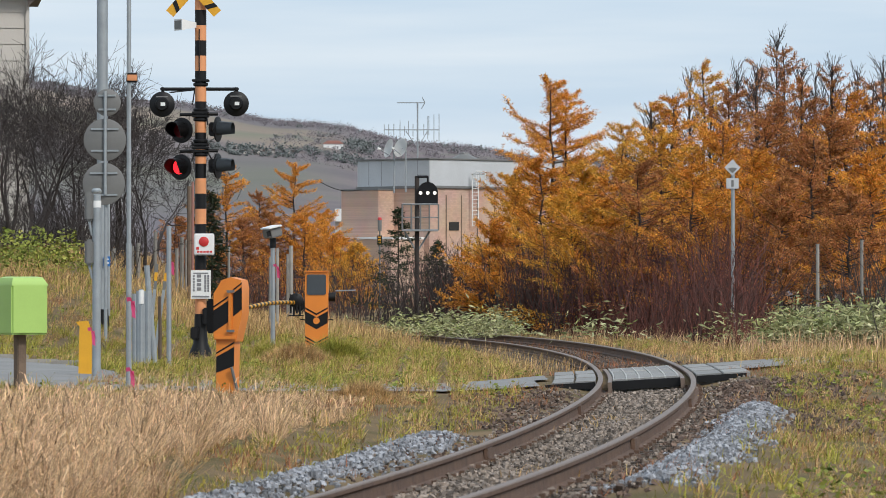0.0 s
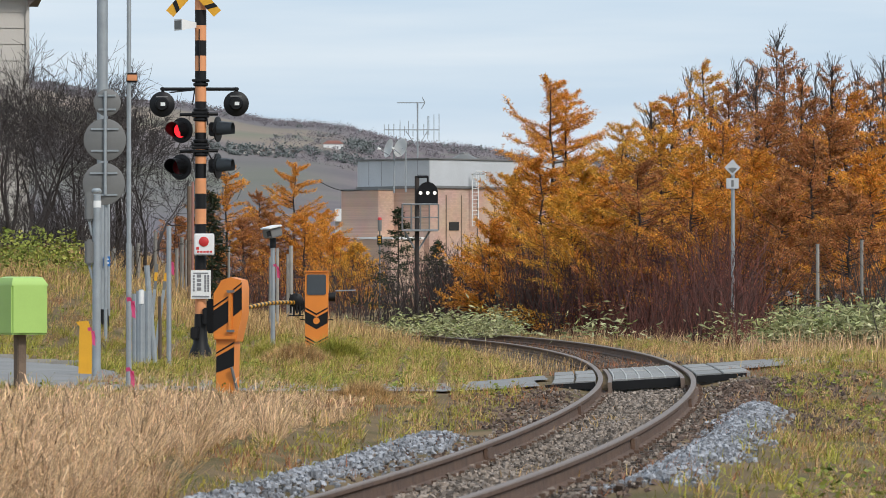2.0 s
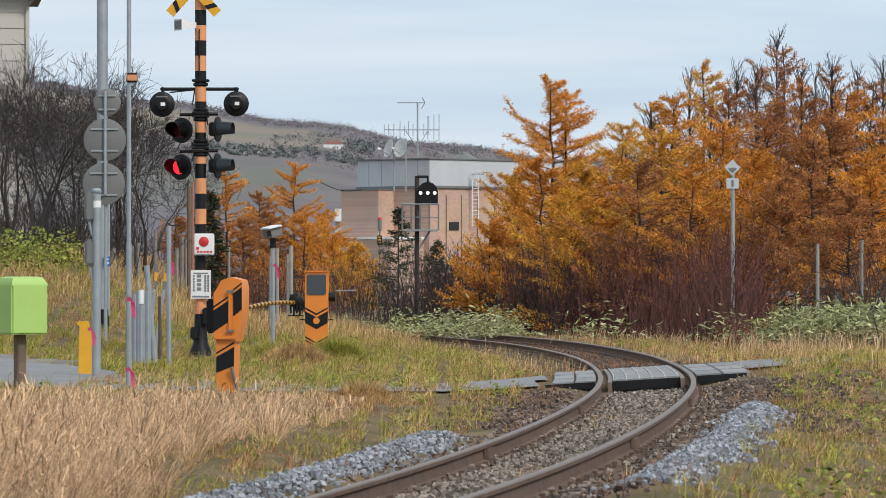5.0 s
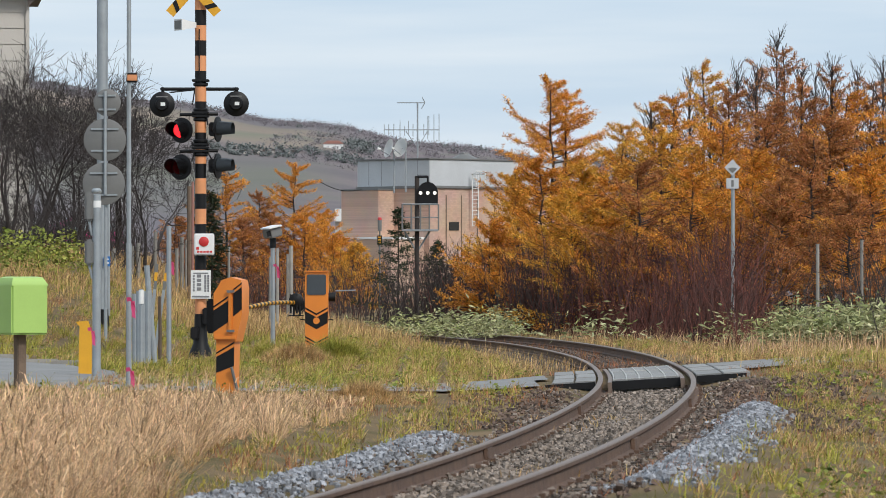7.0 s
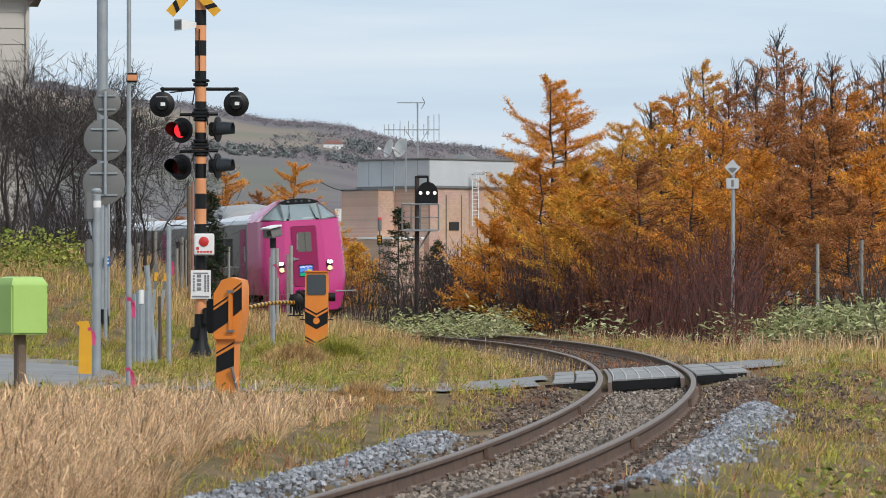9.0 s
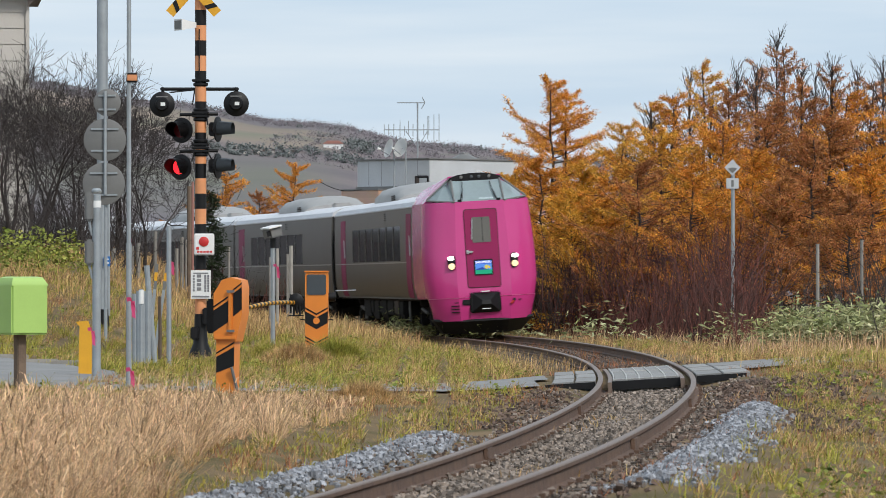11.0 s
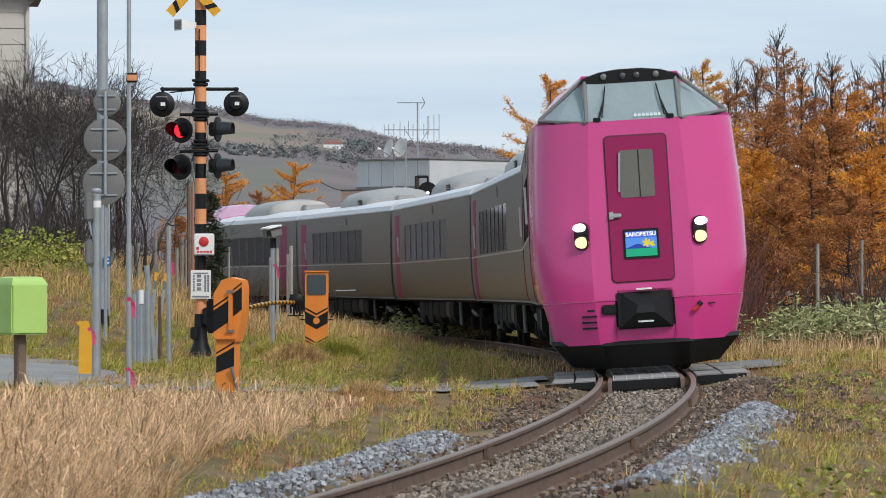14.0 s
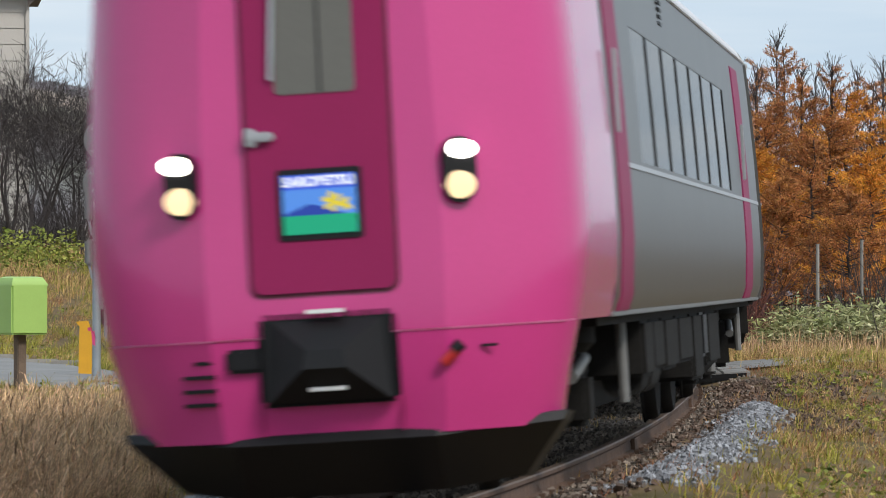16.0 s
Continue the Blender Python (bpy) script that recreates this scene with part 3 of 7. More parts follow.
def build_cab(car):
    # shell: outline rings from the nose back, each with the same number of points
    zs = [0.42, 0.70, 0.975, 1.2, 1.45, 2.0, 2.6, 3.28]
    side = dict(zip(zs, (1.17, 1.23, 1.30, 1.34, 1.375, 1.37, 1.335, 1.28)))
    flat = dict(zip(zs, (0.60, 0.62, 0.64, 0.645, 0.65, 0.64, 0.62, 0.58)))
    nose = dict(zip(zs, (0.10, 0.03, 0.0, 0.0, 0.0216, 0.0692, 0.1212, 0.18)))

    def plan(z):
        s, f, n = (float(np.interp(z, zs, [d[q] for q in zs])) for d in (side, flat, nose))
        b = n + 0.42
        cor = [(f, n), (f + (s - f) * 0.35, n + 0.10), (f + (s - f) * 0.68, n + 0.23), (f + (s - f) * 0.90, b - 0.02), (s - 0.012, b + 0.16), (s + (0.0 if z < 1 else 0.01), b + 0.45)]
        end = float(np.interp(z, [a for a, c in HALF], [c for a, c in HALF])) + 0.004 if z >= 0.975 else s
        return [(0, n)] + cor + [(end, 2.56)] if z >= 0.975 else [(0, n)] + cor[:4] + [(s - 0.01, b + 0.1), (s, b + 0.2), (s, b + 0.3)]

    def shell_piece(levels, i0, i1, sx):
        b = bmesh.new()
        rr = [[b.verts.new((sx * x, y, z)) for x, y in plan(z)[i0:i1]] for z in levels]
        for p, q in zip(rr, rr[1:]):
            for i in range(len(p) - 1):
                b.faces.new((p[i], p[i + 1], q[i + 1], q[i]))
        return b

    upper = [0.975, 1.2, 1.45, 2.0, 2.6, 3.28]
    lower = [0.42, 0.55, 0.70, 0.85, 0.974]
    for sx in (-1, 1):
        shell = part("front_panel", shell_piece(upper, 0, 2, sx), PINK, car, "flat pink front panel", 60)
        part("cab_side", shell_piece(upper, 1, 8, sx), PINK, car, "rounded glossy pink cab side", 60)
        part("lower_fairing", shell_piece(lower, 0, 2, sx), PINK, car, "pink lower fairing", 60)
        part("fairing_side", shell_piece(lower, 1, 8, sx), PINK, car, "pink lower fairing", 60)
        # seam line in paler pink, the highlight along it is painted
        line = loft([[(sx * x, y - .006, z) for x, y in plan(1.0)[:6]] for z in (.970, .980)], False, False)
        bmesh.ops.solidify(line, geom=line.faces[:], thickness=0.003)
        part("panel_seam", line, SEAMSHINE, shell)
    # roof hood behind the windscreen, black lamp band on top
    hood = []
    for y, half, top, low in ((0.95, 0.62, 3.93, 3.84), (1.5, 0.80, 3.95, 3.55), (2.1, 0.95, 3.90, 3.45), (3.2, 1.02, 3.72, 3.42), (4.3, 0.9, 3.58, 3.40)):
        hood.append([(-1.29 if low < 3.6 else -half - 0.1, y, 3.28 if low < 3.6 else low - 0.1), (-half, y, (top + low) / 2 + .02), (-half * 0.6, y, top - 0.03), (0, y, top), (half * 0.6, y, top - 0.03), (half, y, (top + low) / 2 + .02), (1.29 if low < 3.6 else half + 0.1, y, 3.28 if low < 3.6 else low - 0.1)])
    part("cab_roof", loft(hood, True, True), PINK, car, "pink raised cab roof", 40)
    band = prism([(-.66, 3.80), (-.62, 3.86), (-.4, 3.93), (-.15, 3.96), (.15, 3.96), (.4, 3.93), (.62, 3.86), (.66, 3.80), (.35, 3.775), (0, 3.765), (-.35, 3.775)], 0.4, pose(0, 0.70, 0.0))
    lb = part("lamp_band", band, BLACK, car, "black lamp band over the windscreen")
    for x in (-.34, -.09, .09, .34):
        part("roof_lamp", revolve([(0.036, 0), (0.04, .02), (0.025, .03)], 14, Matrix.Translation((x, 0.695, 3.87)) @ Matrix.Rotation(radians(90), 4, "X")), DARKPANEL if abs(x) < .2 else GREYPAINT, lb)
    # windscreen and quarter lights
    def pane(pts, th=0.03):
        b = bmesh.new()
        b.faces.new([b.verts.new(p) for p in pts])
        bmesh.ops.solidify(b, geom=b.faces[:], thickness=th)
        return b

    n28 = 0.18
    cpane = [(-.59, n28 + .02, 3.27), (.59, n28 + .02, 3.27), (.575, 0.72, 3.80), (-.575, 0.72, 3.80)]
    part("windscreen", pane(cpane), WINDSCREEN, car, "sloping glass windscreen", None)
    for sx in (-1, 1):
        q = [(sx * .61, n28 + .02, 3.27), (sx * 1.0, n28 + .30, 3.30), (sx * 1.19, n28 + .55, 3.36), (sx * 1.17, 1.05, 3.40), (sx * .66, 1.0, 3.80), (sx * .60, 0.74, 3.80)]
        b = bmesh.new()
        vv = [b.verts.new(p) for p in q]
        b.faces.new((vv[0], vv[1], vv[4], vv[5]))
        b.faces.new((vv[1], vv[2], vv[3], vv[4]))
        bmesh.ops.solidify(b, geom=b.faces[:], thickness=0.03)
        part("side_window", b, WINDSCREEN, car, "angled cab side glass", None)
        part("window_pillar", tube((sx * .60, n28, 3.265), (sx * .59, 0.72, 3.81), 0.027, n=8), GREYPAINT, car, "grey windscreen pillar")
        part("window_seal", tube((sx * .61, n28, 3.27), (sx * 1.21, n28 + .52, 3.345), 0.022, n=6), GREYPAINT, car)
        part("roof_edge", tube((sx * 1.2, n28 + .56, 3.36), (sx * .62, 0.80, 3.84), 0.025, n=6), GREYPAINT, car)
        part("cab_shoulder", loft([[(sx * 1.29, y, 3.27), (sx * a, y, zz), (sx * (a - .15), y, zz - .02), (sx * 1.1, y, 3.2)] for y, a, zz in ((0.78, 1.2, 3.34), (1.1, 1.10, 3.46), (1.9, 0.98, 3.55), (2.56, 1.2, 3.42))]), PINK, car, "pink shoulder beside the cab roof")
        # wiper
        w = part("wiper", tube((sx * .40, n28 - .005, 3.33), (sx * .33, 0.60, 3.74), 0.010, n=6), BLACK, car, "black windscreen wiper")
        part("wiper_arm", tube((sx * .46, n28 - .01, 3.27), (sx * .36, 0.40, 3.55), 0.013, n=6), BLACK, w)
        part("wiper_base", box(0.10, 0.03, 0.06, sx * .47, n28, 3.30, 0.01), BLACK, w)
        # headlamps
        xl = sx * 0.765
        yl = 0.055
        hous = part("headlamp_housing", prism(rounded(0.18, 0.36, 0.09), 0.06, pose(xl, yl - 0.02, 1.82, 0, 0, sx * 17)), BLACK, car, "black oval lamp recess")
        part("headlamp", revolve([(0.088, 0), (0.088, .02), (0.05, .035)], 20, pose(xl - sx * .005, yl - 0.015, 1.738) @ Matrix.Diagonal((1, 1, .85, 1)) @ Matrix.Rotation(radians(90), 4, "X")), WARM, hous, "lit warm white lower headlamp")
        part("headlamp", revolve([(0.085, 0), (0.085, .02), (0.05, .035)], 20, pose(xl + sx * .012, yl - 0.015, 1.93) @ Matrix.Diagonal((1, 1, .6, 1)) @ Matrix.Rotation(radians(90), 4, "X")), LIGHT, hous, "brightly lit upper headlamp")
    # end door
    dy = lambda z: float(np.interp(z, zs, [nose[q] for q in zs]))

    def front_panel(w, z0, z1, r, proud, thick=0.03):
        bm = prism(rounded(w, z1 - z0, r, 5, 0, (z0 + z1) / 2), thick)
        for v in bm.verts:
            v.co.y += dy(v.co.z) - proud
        return bm

    part("door_seal", front_panel(0.82, 1.19, 3.09, 0.07, 0.008), SEAL, car, "dark seal round the end door")
    d = part("end_door", front_panel(0.78, 1.21, 3.07, 0.06, 0.02), MAROON, car, "dark maroon front door")
    part("door_glass", front_panel(0.44, 2.28, 2.89, 0.03, 0.026), DOORGLASS, d, "dark door window")
    bar_bm = front_panel(0.012, 2.285, 2.885, 0.002, 0.031)
    bar_bm.transform(pose(0.03, 0, 0))
    part("glass_bar", bar_bm, BLACK, d)
    part("door_wiper", tube((-.24, dy(2.4) - .04, 2.36), (-.21, dy(2.8) - .04, 2.86), 0.014, n=6), SILVER, d, "silver wiper")
    part("handle", box(0.16, 0.05, 0.05, -.31, dy(2.05) - .045, 2.06, 0.012), SILVER, d, "silver door handle")
    part("handle_plate", box(0.06, 0.03, 0.1, -.36, dy(2.05) - .04, 2.06, 0.01), SILVER, d)
    # destination screen
    ys = dy(1.68) - 0.03
    scr = part("display_frame", front_panel(0.46, 1.49, 1.875, 0.02, 0.028), BLACK, d, "black frame of the lit name display")
    part("display_screen", box(0.40, 0.008, 0.32, 0, ys - .012, 1.682), SCREENSKY, scr, "lit blue and green picture with a yellow flower")
    part("display_band", box(0.40, 0.008, 0.08, 0, ys - .016, 1.802), SCREENBLUE, scr)
    part("display_meadow", box(0.40, 0.008, 0.10, 0, ys - .016, 1.572), SCREENGREEN, scr)
    part("display_hill", prism([(-.20, 0), (-.04, .06), (.0, .055), (.16, 0)], 0.006, pose(-.02, ys - .0175, 1.622)), SCREENHILL, scr)
    for k in range(6):
        a = radians(60 * k + 20)
        part("petal", prism([(0, -.006), (.045, -.016), (.062, 0), (.045, .016), (0, .006)], 0.004, Matrix.Translation((0.07, ys - .022, 1.69)) @ Matrix.Rotation(a, 4, "Y")), SCREENYELLOW, scr)
        if k < 5:
            part("petal", prism([(0, -.005), (.03, -.012), (.042, 0), (.03, .012), (0, .005)], 0.004, Matrix.Translation((0.145, ys - .0225, 1.675)) @ Matrix.Rotation(a + .4, 4, "Y")), SCREENYELLOW, scr)
    for k in range(7):
        part("glass_mark", box(0.035, 0.006, 0.055, m=pose(.03 + .052 * k, 0.245, 3.335, -46, 0, 0)), PALEINK, car)
    cu = bpy.data.curves.new("display_text", "FONT")
    cu.body, cu.size, cu.align_x, cu.align_y, cu.extrude, cu.offset = "SAROBETSU", 0.072, "CENTER", "CENTER", 0.001, 0.0025
    tx = new("display_text", cu)
    tx.data.materials.append(SCREENWHITE)
    tx.parent = scr
    tx.matrix_basis = pose(0, ys - .0215, 1.802, 90, 0, 0)
    # coupler cover and small fittings
    cbox = part("coupler_recess", box(0.76, 0.06, 0.50, 0, 0.0, 0.85, 0.03), BLACK, car, "black coupler recess")
    part("recess_tab", box(0.2, 0.05, 0.13, -.46, 0.0, 0.86, 0.02), BLACK, cbox)
    cov = bmesh.new()
    o = [cov.verts.new(p) for p in ((-.33, -.03, .62), (.33, -.03, .62), (.30, -.03, 1.06), (-.30, -.03, 1.06))]
    q = [cov.verts.new(p) for p in ((-.12, -.22, .80), (.12, -.22, .80), (.10, -.20, .90), (-.10, -.20, .90))]
    cov.faces.new(q)
    for i in range(4):
        cov.faces.new((o[i], o[(i + 1) % 4], q[(i + 1) % 4], q[i]))
    part("coupler_cover", cov, BLACK, cbox, "faceted black coupler cover", 10)
    part("coupler_step", box(0.2, 0.05, 0.022, 0, -.06, 1.105), WHITE, cbox)
    part("coupler_step", box(0.2, 0.05, 0.022, 0, -.10, 0.69), WHITE, cbox)
    for k in range(4):
        zl = 0.86 - 0.075 * k
        part("louvre", box(0.2 if k else 0.11, 0.03, 0.022, m=pose(-.715 + (0.0 if k else 0.03), dy(zl) + 0.036, zl, 0, 0, -20)), BLACK, shell)
    part("slot", box(0.09, 0.012, 0.016, 0.86, 0.085, 0.87), BLACK, shell)
    hk = part("tow_hook", tube((0.62, -.01, 0.79), (0.70, -.03, 0.86), 0.03, n=8), REDPAINT, shell, "red and black hook")
    part("hook_tip", tube((0.68, -.03, 0.85), (0.72, -.02, 0.89), 0.035, n=8), BLACK, hk)
    for sx in (-1, 1):
        part("panel_seam", box(0.008, 0.012, 0.24, sx * 0.38, 0.055, 0.56), MAROON, shell)
    # snow plough skirt
    sk = []
    for z, g, w in ((0.10, 0.35, 0.95), (0.40, 0.02, 1.20), (0.45, 0.06, 1.22)):
        sk.append([(0, g, z), (0.55, g + .05, z), (w, g + 0.45, z + 0.04), (w, g + 0.9, z + .02), (-w, g + 0.9, z + .02), (-w, g + 0.45, z + 0.04), (-.55, g + .05, z)])
    part("snow_plough", loft(sk), BLACK, car, "black snow plough skirt", 20)


def make_train():
    win = [(5.2 + 1.62 * k, 6.72 + 1.62 * k) for k in range(7)]
    front = build_car("stainless railcar with a glossy pink cab front and lit headlamps", True, [(2.95, 3.85), (18.3, 19.4)], win)
    win2 = [(6.0 + 1.62 * k, 7.52 + 1.62 * k) for k in range(7)]
    mid = build_car("stainless steel middle railcar with maroon door and dark windows", False, [(18.9, 20.1)], win2)
    cars = [front, mid, copy_thing(mid, Matrix()), copy_thing(mid, Matrix()), copy_thing(front, Matrix())]
    cars[4]["label"] = "stainless railcar with pink cab at the tail of the train"
    return cars


train_cars = make_train()


def car_pose(s, back):
    a, b = on_track(s + 3.7), on_track(s + 17.8)
    d = (b - a).normalized()
    c = float(np.interp(s + 3.7, S, TC))
    m = Matrix.Translation(a - d * 3.7) @ Matrix.Rotation(-math.atan2(d.x, d.y), 4, "Z") @ Matrix.Rotation(math.asin(d.z), 4, "X") @ Matrix.Rotation(-c, 4, "Y")
    if back:
        m = m @ pose(0, CAR, 0, 0, 0, 180)
    return m


def motions():
    for k, car in enumerate(train_cars):
        rows = []
        for i in range(0, 33):
            t = i * 0.5
            s = 13.232 + 18.749 * (16.0 - t)
            rows.append((t, car_pose(s + 0.3 * (k > 0) + CAR * k, k == 4)))
        walk(car, rows)
    # the two lamps of the crossing signal take turns
    for lens, first in ((flash_upper, 1), (flash_lower, 0)):
        base = lens.matrix_basis.copy()
        rows = [(0.0, base @ pose(0, 0, 0, 0, 0, 180 * first))]
        ang, k = 180.0 * first, 0
        t = 0.34
        while t < 15.9:
            rows.append((t - 0.05, base @ pose(0, 0, 0, 0, 0, ang)))
            for j, f in ((-0.0167, 60), (0.0167, 120)):
                rows.append((t + j, base @ pose(0, 0, 0, 0, 0, ang + f)))
            ang += 180
            rows.append((t + 0.05, base @ pose(0, 0, 0, 0, 0, ang)))
            k += 1
            t = 0.34 + 0.6083 * k
        rows.append((16.0, base @ pose(0, 0, 0, 0, 0, ang)))
        walk(lens, rows)

# ---- sleepers, ballast, level crossing ----
sl_mesh = mesh_of("sleeper", box(2.1, 0.2, 0.14, 0, 0, 0, 0.012), SLEEPER)
for k in range(118):
    s = -6 + 0.6 * k
    if 47.6 < s < 57.6:
        continue
    ob = new("sleeper", sl_mesh)
    ob.parent = track
    ob.matrix_basis = track_pose(s, 0.02 * math.sin(k * 2.1), -0.222) @ pose(0, 0, 0, 0, 0, 1.2 * math.sin(k * 1.7))
rest = bmesh.new()
for k in range(118, 340):
    boxbm(rest, 2.1, 0.2, 0.14, track_pose(-6 + 0.6 * k, 0, -0.222))
tagged(part("far_sleepers", rest, SLEEPER, track, "row of weathered sleepers", None), kind="stuff")
clips = bmesh.new()
for k in range(118):
    s = -6 + 0.6 * k
    for off in (-0.566, 0.566):
        for e in (-.078, .078):
            boxbm(clips, 0.04, 0.06, 0.03, track_pose(s, off + e, -0.136))
tagged(part("rail_clips", clips, RUST, track, "rusty rail fastenings", None), kind="stuff")
for off in (-0.566, 0.566):
    for s in (13.5, 26.0, 38.5):
        for e in (-.03, .03):
            part("fishplate", box(0.03, 0.56, 0.09, m=track_pose(s + (0.4 if off > 0 else 0), off + e, -0.085)), RUST, track)

CUBE = bmesh.new()
bmesh.ops.create_cube(CUBE, size=1.5)
bmesh.ops.triangulate(CUBE, faces=CUBE.faces)
ICO_V = np.array([v.co[:] for v in CUBE.verts])
ICO_F = np.array([[v.index for v in f.verts] for f in CUBE.faces])
CUBE.free()
rng = np.random.default_rng(5)


def stones(P, size, material, name):
    """Broken stones as dented, turned and squashed many-sided pieces."""
    V, F = [], []
    base, nv = (ICO_V, len(ICO_V))
    for i, p in enumerate(P):
        q = base * (1 + rng.uniform(-.35, .30, (nv, 3))) * rng.uniform(0.5, 1.15, 3) * size[i]
        a, b = rng.uniform(0, 6.28, 2)
        R = np.array([[math.cos(a), -math.sin(a), 0], [math.sin(a), math.cos(a), 0], [0, 0, 1]]) @ np.array([[1, 0, 0], [0, math.cos(b), -math.sin(b)], [0, math.sin(b), math.cos(b)]])
        V.append(q @ R.T + p)
        F.append(ICO_F + i * nv)
    return raw(name, np.concatenate(V), np.concatenate(F), material)


def strew(n, s0, s1, mid, spread):
    s = rng.uniform(s0, s1, n)
    off = mid + spread * (1 + 0.25 * np.sin(s * 1.3) * np.cos(s * 0.47)) * np.clip(rng.normal(0, 0.6, n), -1.6, 1.6)
    P = np.array([on_track(float(a), float(o))[:2] for a, o in zip(s, off)])
    z = ground_z(P[:, 0], P[:, 1])
    return np.column_stack([P, z]), off


P, o = strew(8500, 12, 47.6, 0.0, 0.8)
P[:, 2] += rng.uniform(.0, .035, len(P))
st = new("old_ballast", stones(P, rng.uniform(.012, .028, len(P)), STONEOLD, "old_ballast"))
st.parent = track
tagged(st, "rust-stained old ballast stones", kind="stuff")
P = np.concatenate([strew(n_, a_, b_, m_, w_)[0] for n_, a_, b_, m_, w_ in ((2600, 14, 46.5, .98, .28), (900, 14, 46.5, -.95, .25), (2200, 30, 47, 1.75, .75), (700, 36, 47, -1.5, .5), (2600, 57.2, 112, 0, .75))])
P[:, 2] += rng.uniform(-.01, .025, len(P))
st = new("spilled_ballast", stones(P, rng.uniform(.014, .032, len(P)), STONEDIRT, "spilled_ballast"))
st.parent = track
tagged(st, "rust-stained stones spilled beside the rail", kind="stuff")
for nm, s0, s1, mid in (("left", 10, 31.5, -1.46), ("right", 18, 35.5, 1.33)):
    heap = thing("ballast_heap", "heap of fresh grey crushed ballast beside the rail", "gravel", group="ballast heaps", kind="structure")
    P, o = strew(5600, s0, s1, mid, 0.31 if mid < 0 else 0.22)
    P[:, 2] += rng.uniform(-.01, .035, len(P))
    near = P[:, 1] > (38 if mid < 0 else 42)
    k300 = np.flatnonzero(near)[:290]
    keep = np.setdiff1d(np.arange(len(P)), k300)
    h = new("ballast_stones", stones(P[keep], rng.uniform(.012, .030, len(keep)), STONE, "ballast_stones"))
    h.parent = heap
    tagged(h, "grey crushed stones", kind="stuff")
    variants = [stones(np.zeros((1, 3)), [0.027], STONEPART, "stone") for _ in range(8)]
    for i in k300:
        ob = new("stone", variants[int(i) % 8])
        ob.parent = heap
        ob.matrix_basis = Matrix.Translation(P[i]) @ Euler(rng.uniform(0, 6.28, 3)).to_matrix().to_4x4()

# crossing planks between and beside the rails
deck = thing("level_crossing_deck", "worn grey level crossing panels flush with the rails", "level crossing", kind="structure")


def plank(o0, o1, s0, s1, top, material):
    bm = bmesh.new()
    n = 4
    rings = []
    for i in range(n + 1):
        s = s0 + (s1 - s0) * i / n
        rings.append([track_pose(s) @ Vector((x, 0, z)) for x, z in ((o0 + .008, top - .16), (o1 - .008, top - .16), (o1 - .008, top - .008), (o1 - .016, top), (o0 + .016, top), (o0 + .008, top - .008))])
    return loft(rings)


for s0, s1 in ((48.3, 51.2), (51.25, 54.1), (54.15, 57.0)):
    edges = np.linspace(-.40, .40, 6)
    for a, b in zip(edges, edges[1:]):
        part("panel", plank(a, b, s0, s1, 0.002 + 0.004 * math.sin(a * 40 + s0), PAD), PAD, deck, smooth=None)
    for a, b in ((-1.18, -.90), (-.89, -.62), (.62, .95), (.96, 1.30)):
        part("panel", plank(a, b, s0 + 0.4, s1 + 0.1, 0.0, PAD), PAD, deck, smooth=None)
for sx in (-1, 1):
    part("guard_rail", loft([[track_pose(s) @ Vector((sx * x, 0, z)) for x, z in ((.42, -.14), (.47, -.14), (.47, -.012), (.42, -.012))] for s in np.arange(47.6, 58.2, 0.5)]), RAILTOP, deck, "worn steel guard rail")
# black strips stand in for the shaded gap below the panels' front ends
part("panel_edge", box(0.86, 0.1, 0.11, m=track_pose(48.22, 0, -.068)), BLACK, deck, "black strip for the shaded gap at the panel ends")
for sx in (-1, 1):
    part("panel_edge", box(0.62, 0.1, 0.08, m=track_pose(48.62, sx * .94, -.055)), BLACK, deck, "black strip for the shaded gap at the panel ends")
for x in np.linspace(-.40, .40, 6):
    part("joint_strip", loft([[track_pose(s) @ Vector((x + e, 0, z)) for e, z in ((-.009, -.02), (.009, -.02), (.009, .0085), (-.009, .0085))] for s in np.arange(48.3, 57.1, .8)]), PADEDGE, deck, "pale worn joint", None)
for s in (48.36, 51.2, 54.1, 56.9):
    part("joint_strip", box(0.82, 0.05, 0.03, m=track_pose(s, 0, -.007)), PADEDGE, deck, "pale worn joint", None)

# the road over the line
ROAD = [(14.0, 76.0, 3.0), (6.5, 71.5, 3.0), (4.4, 70.0, 3.0), (3.2, 68.6, 3.6), (2.0, 67.0, 4.4), (0.8, 65.4, 3.4), (-1.0, 65.0, 2.4), (-3.6, 66.0, 4.0), (-6.2, 73.0, 8.0), (-10.0, 80.0, 10.0), (-24.0, 90.0, 10.0)]


def road_edges(x):
    rx = np.array([r[0] for r in ROAD[::-1]])
    return np.interp(x, rx, [r[1] for r in ROAD[::-1]]), np.interp(x, rx, [r[2] for r in ROAD[::-1]])


def off_road(x, y):
    c, w = road_edges(x)
    away = np.abs(y - c) - w
    # turf has grown over the edges away from the rails
    return np.where(((x < 0.35) & (x > -4.7)) | (x > 4.75), np.maximum(away, 0.5), away)


def road_z(x, y):
    u = beside(x, y)
    return ground_z(x, y) + 0.03


